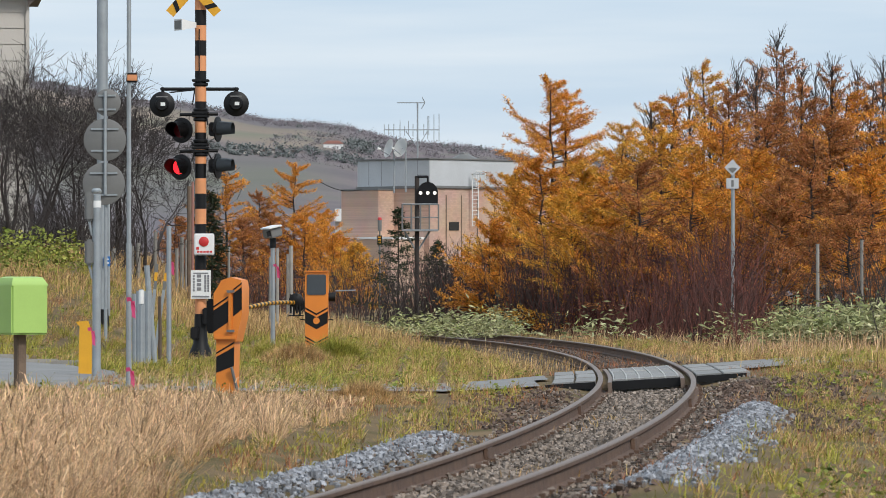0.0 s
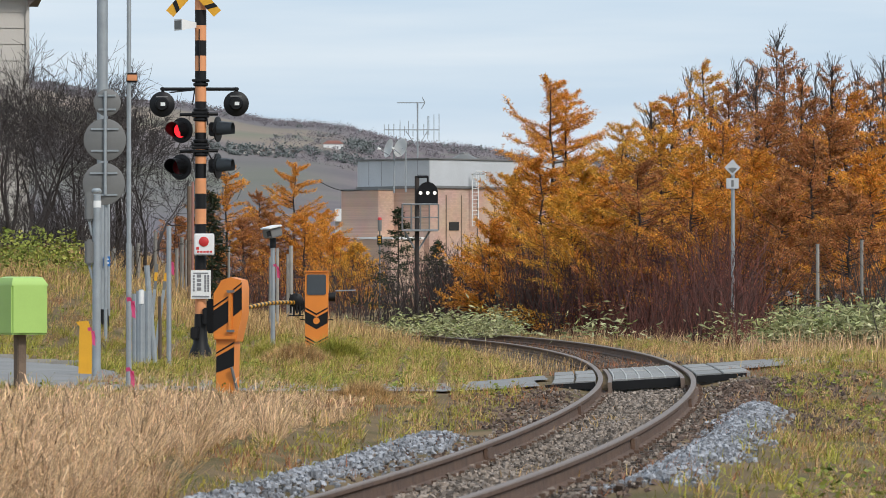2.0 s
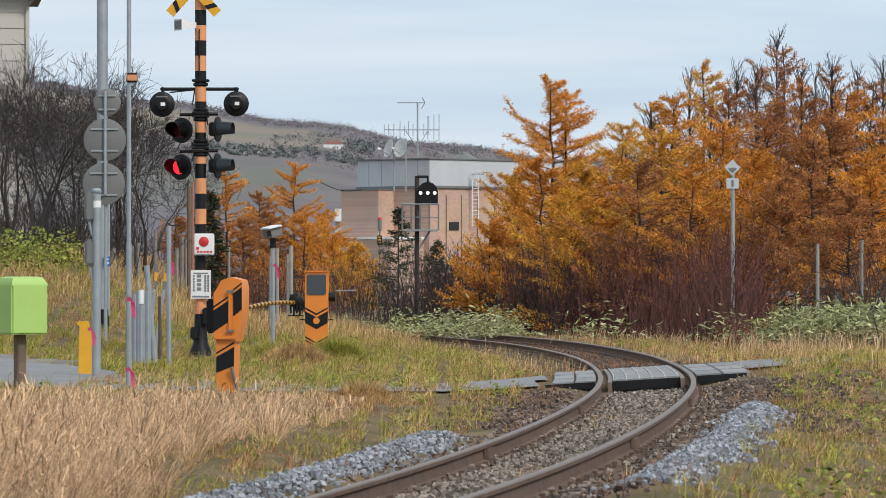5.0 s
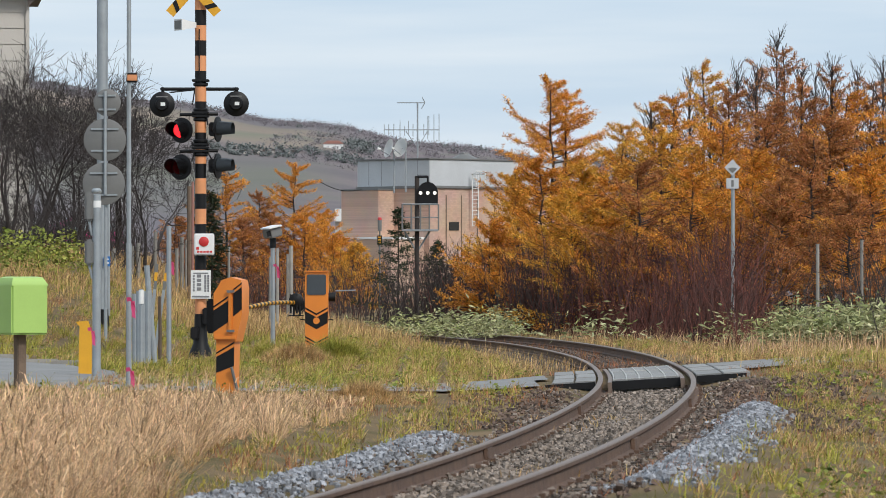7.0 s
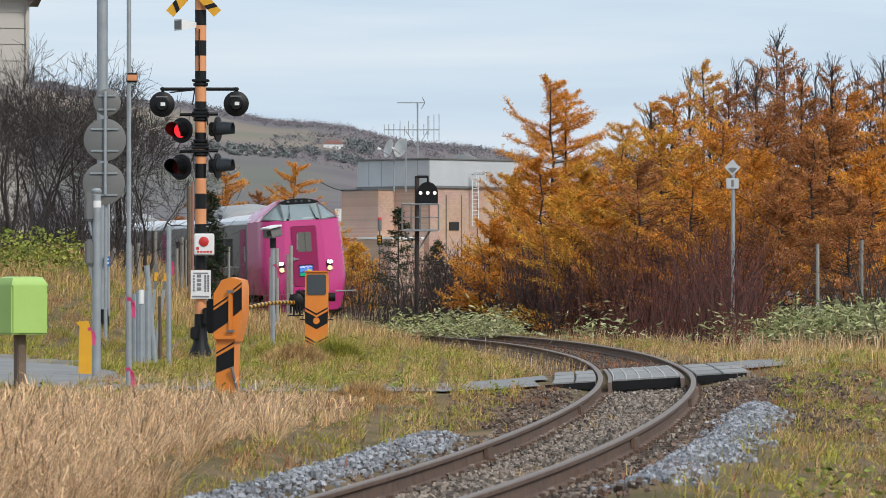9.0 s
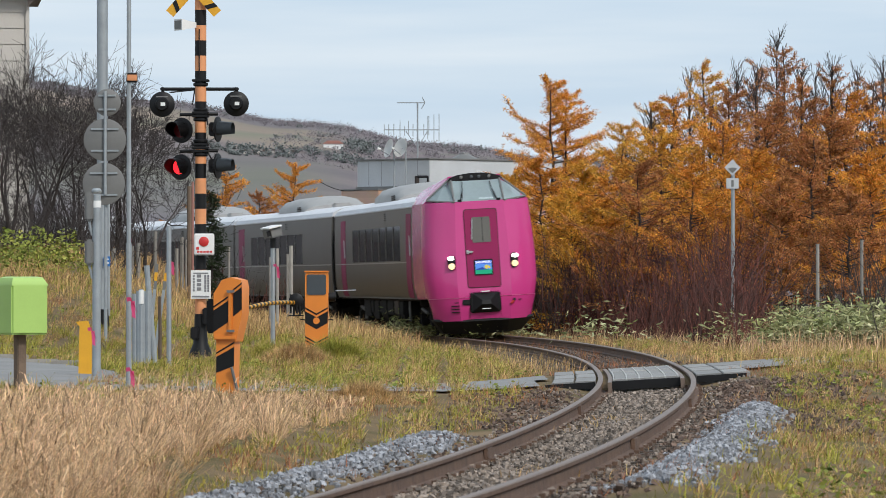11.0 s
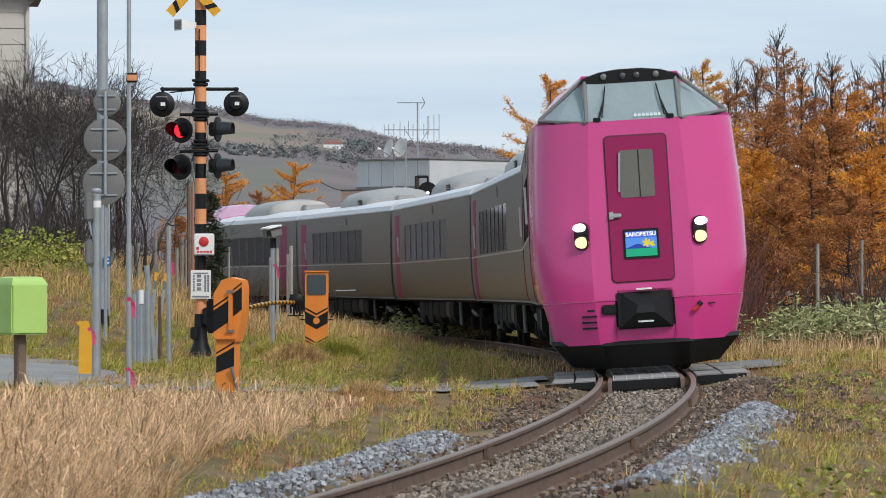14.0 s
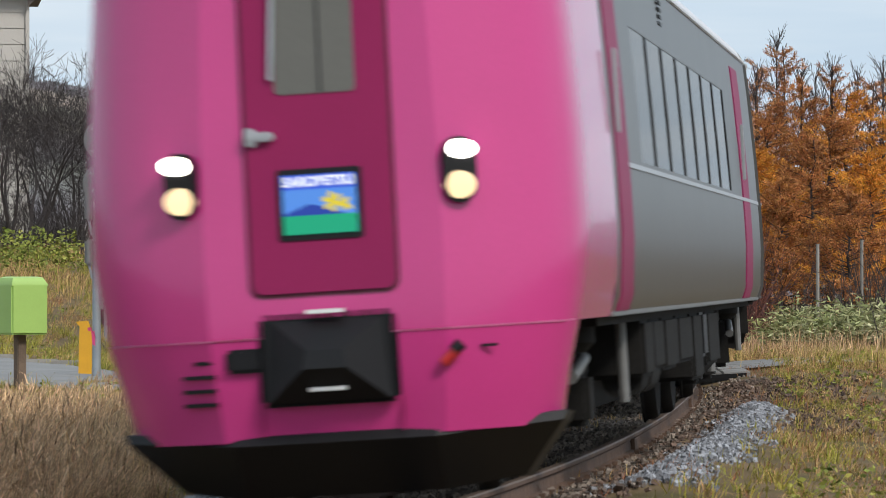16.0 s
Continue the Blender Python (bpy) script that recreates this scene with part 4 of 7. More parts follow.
V, F = [], []
cols, rws = np.linspace(-22, 12, 171), np.linspace(-1, 1, 17)
for x in cols:
    c, w = road_edges(x)
    for r in rws:
        V.append((x, c + w * r, 0))
V = np.array(V)
V[:, 2] = road_z(V[:, 0], V[:, 1])
idx = np.arange(len(V)).reshape(len(cols), len(rws))
F = np.stack([idx[:-1, :-1].ravel(), idx[1:, :-1].ravel(), idx[1:, 1:].ravel(), idx[:-1, 1:].ravel()], 1)
F = F[np.abs(beside(V[F].mean(1)[:, 0], V[F].mean(1)[:, 1])) > 1.34]
tagged(new("road", raw("road", V, F, ASPHALT, True)), "narrow worn grey asphalt road over the line", "road", kind="structure")
kerb = thing("kerb", "dark concrete kerb stones along the road edge", "kerb", kind="structure")
for k in range(14):
    x = -14 + 0.62 * k
    c, w = road_edges(x)
    y = float(c + w + 0.1)
    part("kerb_stone", box(0.6, 0.2, 0.24, x, y, gz(x, y) - 0.03, 0.02), STAKE, kerb)


# ---- posts, poles and small things by the road ----
def post(name, label, cat, u, top, base, d, r, material, group="", n=10, tilt=0.0):
    x, y, z1 = sight(u, top, d)
    _, _, z0 = sight(u, base, d)
    z0 = min(z0, gz(x, y)) - 0.05
    ob = thing(name, label, cat, pose(x, y, z0), group)
    part("shaft", tube((0, 0, 0), (tilt, 0, z1 - z0), r, n=n), material, ob)
    return ob


def up(ob, u, v, d):
    """A place in ob's space."""
    return Vector(sight(u, v, d)) - ob.matrix_basis.translation


# utility pole
up_pole = post("utility_pole", "thick galvanised steel utility pole with a dark sleeve at its foot", "pole", 181, -60, 575, 96, 0.105, GALV, n=16)
part("foot_sleeve", tube((0, 0, 0), (0, 0, 0.42), 0.13, n=16), BLACK, up_pole, "dark rubber foot sleeve")
part("side_pipe", tube((0.12, -.02, 0.3), (0.12, -.02, 2.6), 0.03, n=8), GALV, up_pole)
p = up(up_pole, 190, 463, 96)
part("number_plate", box(0.13, 0.02, 0.19, p.x, -.14, p.z, 0.005), BLUEPAINT, up_pole, "small blue plate")
for k, w in enumerate((0.07, 0.09)):
    part("plate_mark", box(w, 0.006, 0.03, p.x, -.153, p.z + 0.04 - 0.07 * k), WHITE, up_pole)
# road signs seen from behind
signs = post("road_signs", "three round road signs on one pole, grey backs", "road sign", 187, 160, 575, 93, 0.035, GALV)
for u, v, r in ((190, 182, 24), (186, 248, 37.5), (184, 326, 37.5)):
    p = up(signs, u, v, 93)
    s = r * 93 / 8900
    d_ = part("sign_disc", revolve([(s * .96, -.012), (s, -.006), (s, .006), (s * .96, .012)], 36, pose(p.x, -.075, p.z) @ Matrix.Rotation(radians(90), 4, "X")), GREYPAINT, signs, "grey back of a round sign")
    for dz in (-.52, .5):
        part("rail", box(s * 1.3, 0.03, 0.035, p.x, -.10, p.z + dz * s, 0.004), GALV, d_)
        part("clamp", box(0.1, 0.05, 0.06, 0, -.06, p.z + dz * s, 0.005), GALV, d_)
part("mount_pole", tube((0, -.13, up(signs, 0, 345, 93).z), (0, -.13, up(signs, 0, 162, 93).z), 0.03, n=10), GALV, signs)
# grey control post with boxes
cp = post("control_post", "grey steel post with two small control boxes", "post", 171, 345, 655, 73.5, 0.062, GALV, n=14)
p = up(cp, 171, 341, 73.5)
part("cap", revolve([(0.07, 0), (0.075, .03), (0.05, .06)], 14, pose(0, 0, p.z)), GALV, cp)
part("collar", tube((0, 0, p.z - .22), (0, 0, p.z - .12), 0.068, n=14), WHITE, cp)
for u, v, h in ((158, 366, .42), (158, 447, .38)):
    p = up(cp, u, v, 73.5)
    b = part("control_box", box(0.13, 0.16, h, p.x, 0, p.z, 0.03), GREYPAINT, cp, "grey control box")
    part("bracket", box(0.16, 0.03, 0.03, p.x / 2, 0, p.z - .1), GALV, b)
    part("conduit", tube((p.x, 0, p.z - h / 2), (p.x * .6, 0, p.z - h), 0.02, n=6), GALV, b)
# slim pole with an orange lamp box
sp = post("slim_pole", "slim galvanised pole with a small orange marker box", "pole", 228, -50, 682, 63.5, 0.029, GALV)
part("lower_sleeve", tube((0, 0, 0), (0, 0, 1.9), 0.036, n=10), GALV, sp)
p = up(sp, 234, 138, 63.5)
mb = part("marker_box", box(0.13, 0.1, 0.12, p.x, 0, p.z, 0.008), BLACK, sp, "black marker box")
part("marker_face", box(0.125, 0.02, 0.075, p.x + .002, -.055, p.z, 0.004), PALEORANGE, mb, "orange marker face")


def ribbon(u, v, d, w=0.13, h=0.2):
    x, y, z = sight(u, v, d)
    ob = thing("tape_ribbon", "bright pink plastic marking tape tied in a bow", "tape", pose(x, y - .06, z), "pink tapes")
    bm = bmesh.new()
    ch = [(-w / 2, h * .32), (-w * .1, h * .36), (w * .1, h * .1), (w * .3, -h * .1), (w * .5, -h * .5)]
    for a, b in zip(ch, ch[1:]):
        vs = [bm.verts.new(q) for q in ((a[0], .01, a[1]), (b[0], -.01, b[1]), (b[0] + .01, -.012, b[1] - .05), (a[0] + .01, .012, a[1] - .05))]
        bm.faces.new(vs)
    bmesh.ops.solidify(bm, geom=bm.faces[:], thickness=0.004)
    part("bow", bm, PINKTAPE, ob)
    t = bmesh.new()
    vs = [t.verts.new(q) for q in ((-.01, 0, .02), (.04, .01, .02), (.055, -.01, -h), (.01, 0, -h * .9))]
    t.faces.new(vs)
    bmesh.ops.solidify(t, geom=t.faces[:], thickness=0.004)
    part("tail", t, PINKTAPE, ob)
    return ob


for u, v, d in ((233, 536, 63.3), (303, 466, 80.5), (490, 474, 91.7), (163, 588, 73.2), (232, 660, 63.3)):
    ribbon(u, v, d)
# cluster of short posts
for u, a, b, d, r in ((249, 515, 640, 79, .075), (262, 515, 640, 79.5, .05), (239, 520, 640, 80, .045), (275, 470, 630, 81, .045), (299, 400, 648, 80, .04), (299, 355, 400, 80, .02)):
    if b == 400:
        continue
    post("short_post", "weathered galvanised short post in the verge", "post", u, a, b, d, r, GALV, "short posts", tilt=(-.14 if u == 275 else 0))
w = post("white_marker", "short post with a white reflector sleeve", "post", 250, 512, 600, 78.5, .03, GALV)
part("sleeve", tube((0, -.01, up(w, 250, 538, 78.5).z), (0, -.01, up(w, 250, 514, 78.5).z), 0.04), WHITE, w, "white reflector sleeve")
for u in (262, 271):
    x, y, z = sight(u, 500, 82)
    gb = thing("striped_board", "leaning yellow and black striped guard board", "guard board", pose(x, y, gz(x, y) - .02, 0, 5 if u < 265 else 8, 0), "striped guard boards")
    hh = z + .33 - gz(x, y)
    for k in range(12):
        part("stripe", box(0.05, 0.03, hh / 12 * .99, 0, 0, hh / 12 * (k + .5)), (YELLOW if k % 2 == 0 else GREYPAINT) if k > 8 else GALV, gb)
x, y, z = sight(148, 606, 74.5)
yp = thing("yellow_plate", "bent yellow steel guard plate standing in the verge", "guard plate", pose(x, y, gz(x, y) - .05))
hh = z + .37 - gz(x, y)
part("plate", prism([(-.08, 0), (.1, 0), (.11, hh * .85), (.07, hh), (-.12, hh * .98), (-.06, hh * .9)], 0.03), YELLOW, yp)
part("fold", prism([(.1, 0), (.115, 0), (.125, hh * .84), (.11, hh * .85)], 0.1), YELLOW, yp)
# lime green box
x, y, z = sight(38, 540, 62)
gb = thing("equipment_cabinet", "lime green sheet steel box on a dark post", "cabinet", pose(x, y, gz(x, y) - .05, 0, 0, 33))
zz = z - (gz(x, y) - .05) - .035
part("body", box(0.50, 0.44, 0.62, 0, 0, zz - .02, 0.02), LIME, gb)
part("lid", loft([[(sx * a, sy * b, zz + h) for sx, sy in ((-1, -1), (1, -1), (1, 1), (-1, 1))] for a, b, h in ((.25, .22, .27), (.25, .22, .29), (.21, .17, .37), (.16, .12, .385))]), LIME, gb, "lime green sloped lid")
part("post", box(0.12, 0.12, zz - .3, -.02, 0, (zz - .3) / 2, 0.01), WOODPOST, gb, "dark wooden post")
# stakes and old fence posts farther back
for i, (u, a, b, d, r) in enumerate(((405, 437, 500, 128, .035), (478, 455, 515, 112, .03), (491, 440, 530, 110, .035), (515, 435, 520, 118, .05), (509, 450, 520, 118, .03), (322, 420, 480, 125, .05), (330, 425, 480, 125, .035), (313, 440, 490, 122, .04), (201, 440, 500, 118, .05), (234, 436, 500, 118, .035), (245, 430, 500, 119, .05), (283, 525, 600, 82, .03), (275, 410, 480, 121, .045))):
    post("stake", "weathered grey fence stake in dry grass", "stake", u, a, b, d, r, WOODPOST if i == 11 else STAKE, "fence stakes", 7)
rp = post("rusty_pole", "old rusty brown wooden pole", "pole", 336, 330, 470, 122, .07, WOODPOST)
rp2 = post("rusty_pole", "thin faded red pole", "pole", 341, 322, 400, 121, .03, ROOFRED)
for u, a, b in ((1447, 432, 545), (1525, 425, 530)):
    post("fence_post", "slim grey concrete post in the reeds", "post", u, a, b, 104, .036, STAKE, "fence posts", 8)
# track-side marker with diamond plate
mk = post("track_marker", "grey pole with a white diamond plate and a square plate below", "railway sign", 1297, 285, 552, 106, .042, GALV)
p = up(mk, 1296, 297, 106)
part("diamond_plate", prism([(0, -.17), (.17, 0), (0, .17), (-.17, 0)], 0.02, pose(p.x, -.07, p.z)), CONCRETE, mk, "pale grey diamond plate")
part("diamond_mark", prism([(0, -.1), (.1, 0), (0, .02), (-.1, 0)], 0.006, pose(p.x, -.078, p.z - .02)), GREYPAINT, mk)
p = up(mk, 1296, 325, 106)
part("square_plate", box(0.26, 0.02, 0.22, p.x, -.06, p.z, 0.004), CONCRETE, mk, "pale square plate")
part("plate_mark", box(0.05, 0.006, 0.14, p.x, -.073, p.z), GREYPAINT, mk)
# sensor on a post
sn = post("sensor_post", "grey obstacle sensor box on a slim post", "sensor", 483, 430, 612, 92, .045, GALV)
p = up(sn, 482, 412, 92)
sb = part("sensor_box", box(0.24, 0.38, 0.17, m=pose(p.x, 0, p.z, 0, -14, 24), bevel=0.02), GREYPAINT, sn, "grey sensor housing")
part("sun_hood", box(0.27, 0.46, 0.03, m=pose(p.x - .02, -.03, p.z + .1, 0, -14, 24), bevel=0.01), WHITE, sb, "white sun hood")
part("lens", box(0.09, 0.02, 0.1, m=pose(p.x - .05, -.2, p.z - .02, 0, -14, 24)), BLACK, sb)
part("hinge", tube((0, 0, p.z - .28), (0, 0, p.z - .1), 0.06), BLACK, sn)

# ---- warning signal of the crossing ----
DW = 88.0
SW = DW / 8900
wx, wy, _ = sight(355, 600, DW)
warn = thing("crossing_signal", "orange and black banded level crossing signal with flashing red lamps", "crossing signal", pose(wx, wy, gz(wx, wy) - .05))


def wz(v):
    return up(warn, 355, v, DW).z


def wxx(u):
    return (u - 355) * SW


bands = [-60, -36, -9, 18, 45, 72, 99, 126, 153, 180, 208, 235, 262, 290, 316, 343, 370, 397]
for i, (a, b) in enumerate(zip(bands, bands[1:])):
    part("band", tube((0, 0, wz(b)), (0, 0, wz(a)), 0.1, n=20), BLACK if i % 2 == 1 else PALEORANGE, warn)
part("band", tube((0, 0, wz(478)), (0, 0, wz(397)), 0.1, n=20), BLACK, warn)
part("band", tube((0, 0, wz(556)), (0, 0, wz(478)), 0.1, n=20), PALEORANGE, warn)
part("foot", revolve([(0.24, 0), (0.22, .12), (0.13, .35), (0.11, .6), (0.105, wz(556))], 16), BLACK, warn, "black flared cast foot")
for sgn in (-1, 1):
    xb = part("cross_board", box(1.25, 0.03, 0.17, m=pose(wxx(343), -.13 - .02 * sgn, wz(-22), 0, 48 * sgn, 0)), YELLOW, warn, "yellow and black cross board")
    for k in (-3, -1, 1, 3):
        part("stripe", prism([(-.085, -.085), (.0, -.085), (.085, .085), (.0, .085)], 0.006, pose(wxx(343), -.13 - .02 * sgn - .022, wz(-22), 0, 48 * sgn, 0) @ pose(.15 * k, 0, 0)), BLACK, xb)
HORN = pose(wxx(333), -.08, wz(45), 0, 0, -58)
sk = part("loudspeaker", loft([[HORN @ Vector((x * k, y, z * k)) for x, z in ((-.14, -.1), (.14, -.1), (.14, .1), (-.14, .1))] for y, k in ((-.2, 1.0), (-.05, .72), (.1, .5), (.2, .45))]), WHITE, warn, "white horn loudspeaker")
part("horn_throat", box(0.22, 0.02, 0.15, m=HORN @ pose(0, -.2, 0)), GREYPAINT, sk)
part("speaker_arm", tube((wxx(325), 0, wz(45)), (0, 0, wz(42)), 0.025), GREYPAINT, sk)
for v in (143, 200, 262, 268, 256, 206):
    part("clamp", box(0.30, 0.26, 0.045, 0, 0, wz(v), 0.01), BLACK, warn)
part("cable", tube((-.02, -.11, wz(130)), (-.02, -.11, wz(52)), 0.012, n=6), BLACK, warn)
arm = part("cross_arm", tube((wxx(288), 0, wz(158)), (wxx(418), 0, wz(158)), 0.03), BLACK, warn, "black cross arm")
for u in (288, 418):
    part("arm_end", tube((wxx(u), 0, wz(158)), (wxx(u), .03, wz(172)), 0.028), BLACK, arm)
    part("arm_bolt", revolve([(.045, -.02), (.045, .02), (.02, .035)], 12, pose(wxx(u), 0, wz(158))), BLACK, arm)
for v in (150, 195, 212, 250, 274):
    part("pole_joint", revolve([(.115, -.03), (.13, -.01), (.13, .02), (.11, .035)], 18, pose(0, 0, wz(v))), BLACK, warn, "black pole collar")
for a_, b_ in (((-.1, -.1, wz(160)), (-.14, -.08, wz(186))), ((.1, -.08, wz(200)), (.13, -.1, wz(222))), ((-.1, -.1, wz(270)), (-.15, -.06, wz(286))), ((.11, -.05, wz(268)), (.2, -.02, wz(282)))):
    part("loop_cable", tube(a_, b_, .013, n=6), BLACK, warn)
part("junction_box", box(.16, .14, .3, .12, -.1, wz(560), .02), BLACK, warn, "black junction box at the foot")
part("junction_box", box(.14, .12, .22, -.1, -.12, wz(590), .02), BLACK, warn, "black junction box at the foot")
part("arm_brace", tube((wxx(300), -.03, wz(164)), (wxx(340), -.05, wz(160)), 0.012, n=6), BLACK, arm)


def round_lamp(u, v, yaw, back):
    m = pose(wxx(u), -.02, wz(v), 0, 0, yaw)
    dish = part("lamp_plate", revolve([(0.20, -.02), (0.222, -.015), (0.222, .01), (0.12, .05), (0.1, .12)], 28, m @ Matrix.Rotation(radians(90 if back else -90), 4, "X")), BLACK, warn, "black round lamp backing")
    if back:
        part("lamp_label", box(0.08, 0.01, 0.06, m=m @ pose(.02, -.128, 0)), WHITE, dish, "small white label")
        part("lamp_ridge", box(0.2, 0.01, 0.02, m=m @ pose(0, -.10, .13)), GREYPAINT, dish)
        part("lamp_ridge", box(0.14, 0.01, 0.1, m=m @ pose(0, -.124, 0)), BLACK, dish)
        return None
    rings = []
    for y, k in ((-.02, 1.0), (-.33, 0.92)):
        rings.append([m @ Vector((0.155 * k * math.cos(radians(a)), y + (0.18 if y < -.1 else 0) * max(0, -math.sin(radians(a))) , 0.155 * k * math.sin(radians(a)))) for a in range(-50, 231, 20)])
    hb = loft(rings, False, False)
    bmesh.ops.solidify(hb, geom=hb.faces[:], thickness=0.008)
    part("visor", hb, BLACK, dish, "black tubular visor")
    part("lens_ring", revolve([(0.12, 0), (0.15, .0), (0.15, .03), (0.12, .03)], 24, m @ Matrix.Translation((0, -.02, 0)) @ Matrix.Rotation(radians(90), 4, "X")), BLACK, dish)
    # two-faced lens turning with the flasher: lit on one face, unlit on the other
    me = bpy.data.meshes.new("flasher_lens")
    bm = revolve([(0.128, -.006), (0.128, .0)], 28, Matrix.Rotation(radians(90), 4, "X"))
    fr = revolve([(0.11, -.002), (0.128, .0), (0.09, .02), (0.02, .028)], 28, Matrix.Rotation(radians(90), 4, "X"))
    bm.to_mesh(me)
    me.materials.append(REDDARK)
    bm.free()
    eye = new("flasher_lens", me)
    eye.parent = dish
    eye.matrix_basis = m @ pose(0, -.05, 0)
    lit = part("lit_face", fr, REDGLOW, eye, "glowing red lens face")
    return eye


for u, v in ((287, 185), (418, 184)):
    round_lamp(u, v, 0, True)
flash_upper = round_lamp(322, 231, -30, False)
flash_lower = round_lamp(320, 296, -30, False)
for v in (229, 294):
    m = pose(wxx(385), 0.02, wz(v), 0, 0, 74)
    dish = part("lamp_plate", revolve([(0.20, -.02), (0.222, -.015), (0.222, .01), (0.12, .05), (0.1, .12)], 28, m @ Matrix.Rotation(radians(-90), 4, "X")), BLACK, warn, "black round lamp backing")
    part("lamp_case", box(0.2, 0.12, 0.24, m=m @ pose(0, .08, 0), bevel=0.02), BLACK, dish)
    hb = loft([[m @ Vector((0.15 * k * math.cos(radians(a)), y, 0.15 * k * math.sin(radians(a)))) for a in range(-40, 221, 20)] for y, k in ((-.02, 1.0), (-.28, .8))], False, False)
    bmesh.ops.solidify(hb, geom=hb.faces[:], thickness=0.008)
    part("visor", hb, DARKPANEL, dish, "dark grey visor")
    part("lamp_arm", tube((0, 0, wz(v - 27)), (wxx(385), 0.05, wz(v - 27)), 0.03), BLACK, dish)
for v in (203, 268):
    part("lamp_arm", tube((wxx(318), 0, wz(v)), (0, 0, wz(v)), 0.03), BLACK, warn)
eb = part("emergency_box", box(0.35, 0.16, 0.38, wxx(362), -.14, wz(433), 0.015), WHITE, warn, "white emergency button box")
part("box_recess", box(0.3, 0.01, 0.33, wxx(362), -.224, wz(433)), WHITE, eb)
part("button", revolve([(0.085, 0), (0.085, .015), (0.05, .03)], 24, pose(wxx(362), -.228, wz(428)) @ Matrix.Rotation(radians(90), 4, "X")), REDPAINT, eb, "red push button")
for k in range(5):
    part("lettering", box(0.042, 0.006, 0.035, wxx(362) - .1 + .055 * k, -.231, wz(446)), REDINK, eb)
part("lettering", box(0.05, 0.006, 0.05, wxx(351), -.231, wz(440)), REDINK, eb)
nb = part("notice_board", box(0.35, 0.03, 0.5, wxx(356), -.13, wz(504), 0.005), WHITE, warn, "white notice with rows of small dark print")
for c, (xo, n, w) in enumerate(((-.12, 6, .03), (-.03, 4, .075), (.08, 7, .035), (.13, 7, .03))):
    for k in range(n):
        part("lettering", box(w, 0.006, 0.038 if n > 5 else .055, wxx(356) + xo, -.149, wz(504) + .15 - (.3 / n) * k), INK, nb)
part("lettering", box(0.3, 0.006, 0.025, wxx(356), -.149, wz(525)), INK, nb)
part("lettering", box(0.26, 0.006, 0.022, wxx(356), -.149, wz(484)), INK, nb)

# ---- barriers ----
DN = 61.0
bx, by, _ = sight(402, 600, DN)
bar = thing("barrier_machine", "orange crossing barrier housing with black diagonal stripes, near the reeds", "crossing barrier", pose(bx, by, gz(bx, by) - .03, 0, 0, -14))


bar.matrix_basis = bar.matrix_basis @ Matrix.Diagonal((.86, 1, 1, 1))


def bz(v):
    return up(bar, 402, v, DN).z


top = prism([(-.20, bz(597)), (.13, bz(605)), (.22, bz(555)), (.22, bz(508)), (.20, bz(496)), (.05, bz(491)), (-.08, bz(496)), (-.20, bz(520))], 0.30)
hd = part("housing", top, ORANGE, bar, "orange sheet steel housing", 20)
bmesh_l = prism([(-.17, 0), (.08, 0), (.10, bz(600)), (-.17, bz(597))], 0.24, pose(0, .03, 0))
part("pedestal", bmesh_l, ORANGE, bar, "orange pedestal")
part("pedestal_foot", box(0.40, 0.4, 0.05, 0, .15, 0.025, 0.01), ORANGE, bar)
part("collar", box(0.33, 0.34, 0.05, -.03, .15, bz(598), 0.01), ORANGE, bar)
part("corner_post", box(0.05, 0.03, bz(515) - bz(590), 0.05, -.015, (bz(515) + bz(590)) / 2, 0.006), ORANGE, hd)
for v in (516, 586):
    part("hinge", box(0.11, 0.02, 0.03, 0.06, -.03, bz(v)), GREYPAINT, hd)
for xa, xb, v0, v1, sl in ((-.198, .02, 550, 588, 18), (.09, .215, 520, 560, 12)):
    part("stripe", prism([(xa, bz(v1)), (xb, bz(v1 - sl)), (xb, bz(v0 - sl)), (xa, bz(v0))], 0.008, pose(0, -.006, 0)), BLACK, hd)
    part("thin_stripe", prism([(xa, bz(v0 - 5)), (xb, bz(v0 - sl - 5)), (xb, bz(v0 - sl - 8)), (xa, bz(v0 - 8))], 0.008, pose(0, -.006, 0)), BLACK, hd)
part("stripe", prism([(-.168, bz(660)), (.09, bz(648)), (.095, bz(614)), (-.168, bz(632))], 0.008, pose(0, .024, 0)), BLACK, bar)
part("thin_stripe", prism([(-.168, bz(627)), (.095, bz(608)), (.095, bz(605)), (-.168, bz(624))], 0.008, pose(0, .024, 0)), BLACK, bar)
part("base_slab", box(0.75, 0.6, 0.08, 0.12, .15, 0.02, 0.02), BLACK, bar, "dark concrete base")
part("drive_arm", tube((-.2, .2, bz(540)), (-.34, .3, bz(575)), 0.05), BLACK, bar)
part("counterweight", box(0.16, 0.2, 0.42, -.30, .3, bz(560), 0.02), BLACK, bar, "black counterweight")
part("strut", tube((0.07, -.02, bz(650)), (0.13, .05, bz(690)), 0.02), GREYPAINT, bar)

DF = 90.0
fx, fy, _ = sight(560, 600, DF)
bar2 = thing("barrier_machine", "orange crossing barrier housing with a dark screen and raised striped rod", "crossing barrier", pose(fx, fy, gz(fx, fy) - .03))
bar2["label"] = "orange crossing barrier housing with dark panel, chevrons and striped rod"


def fz(v):
    return up(bar2, 560, v, DF).z


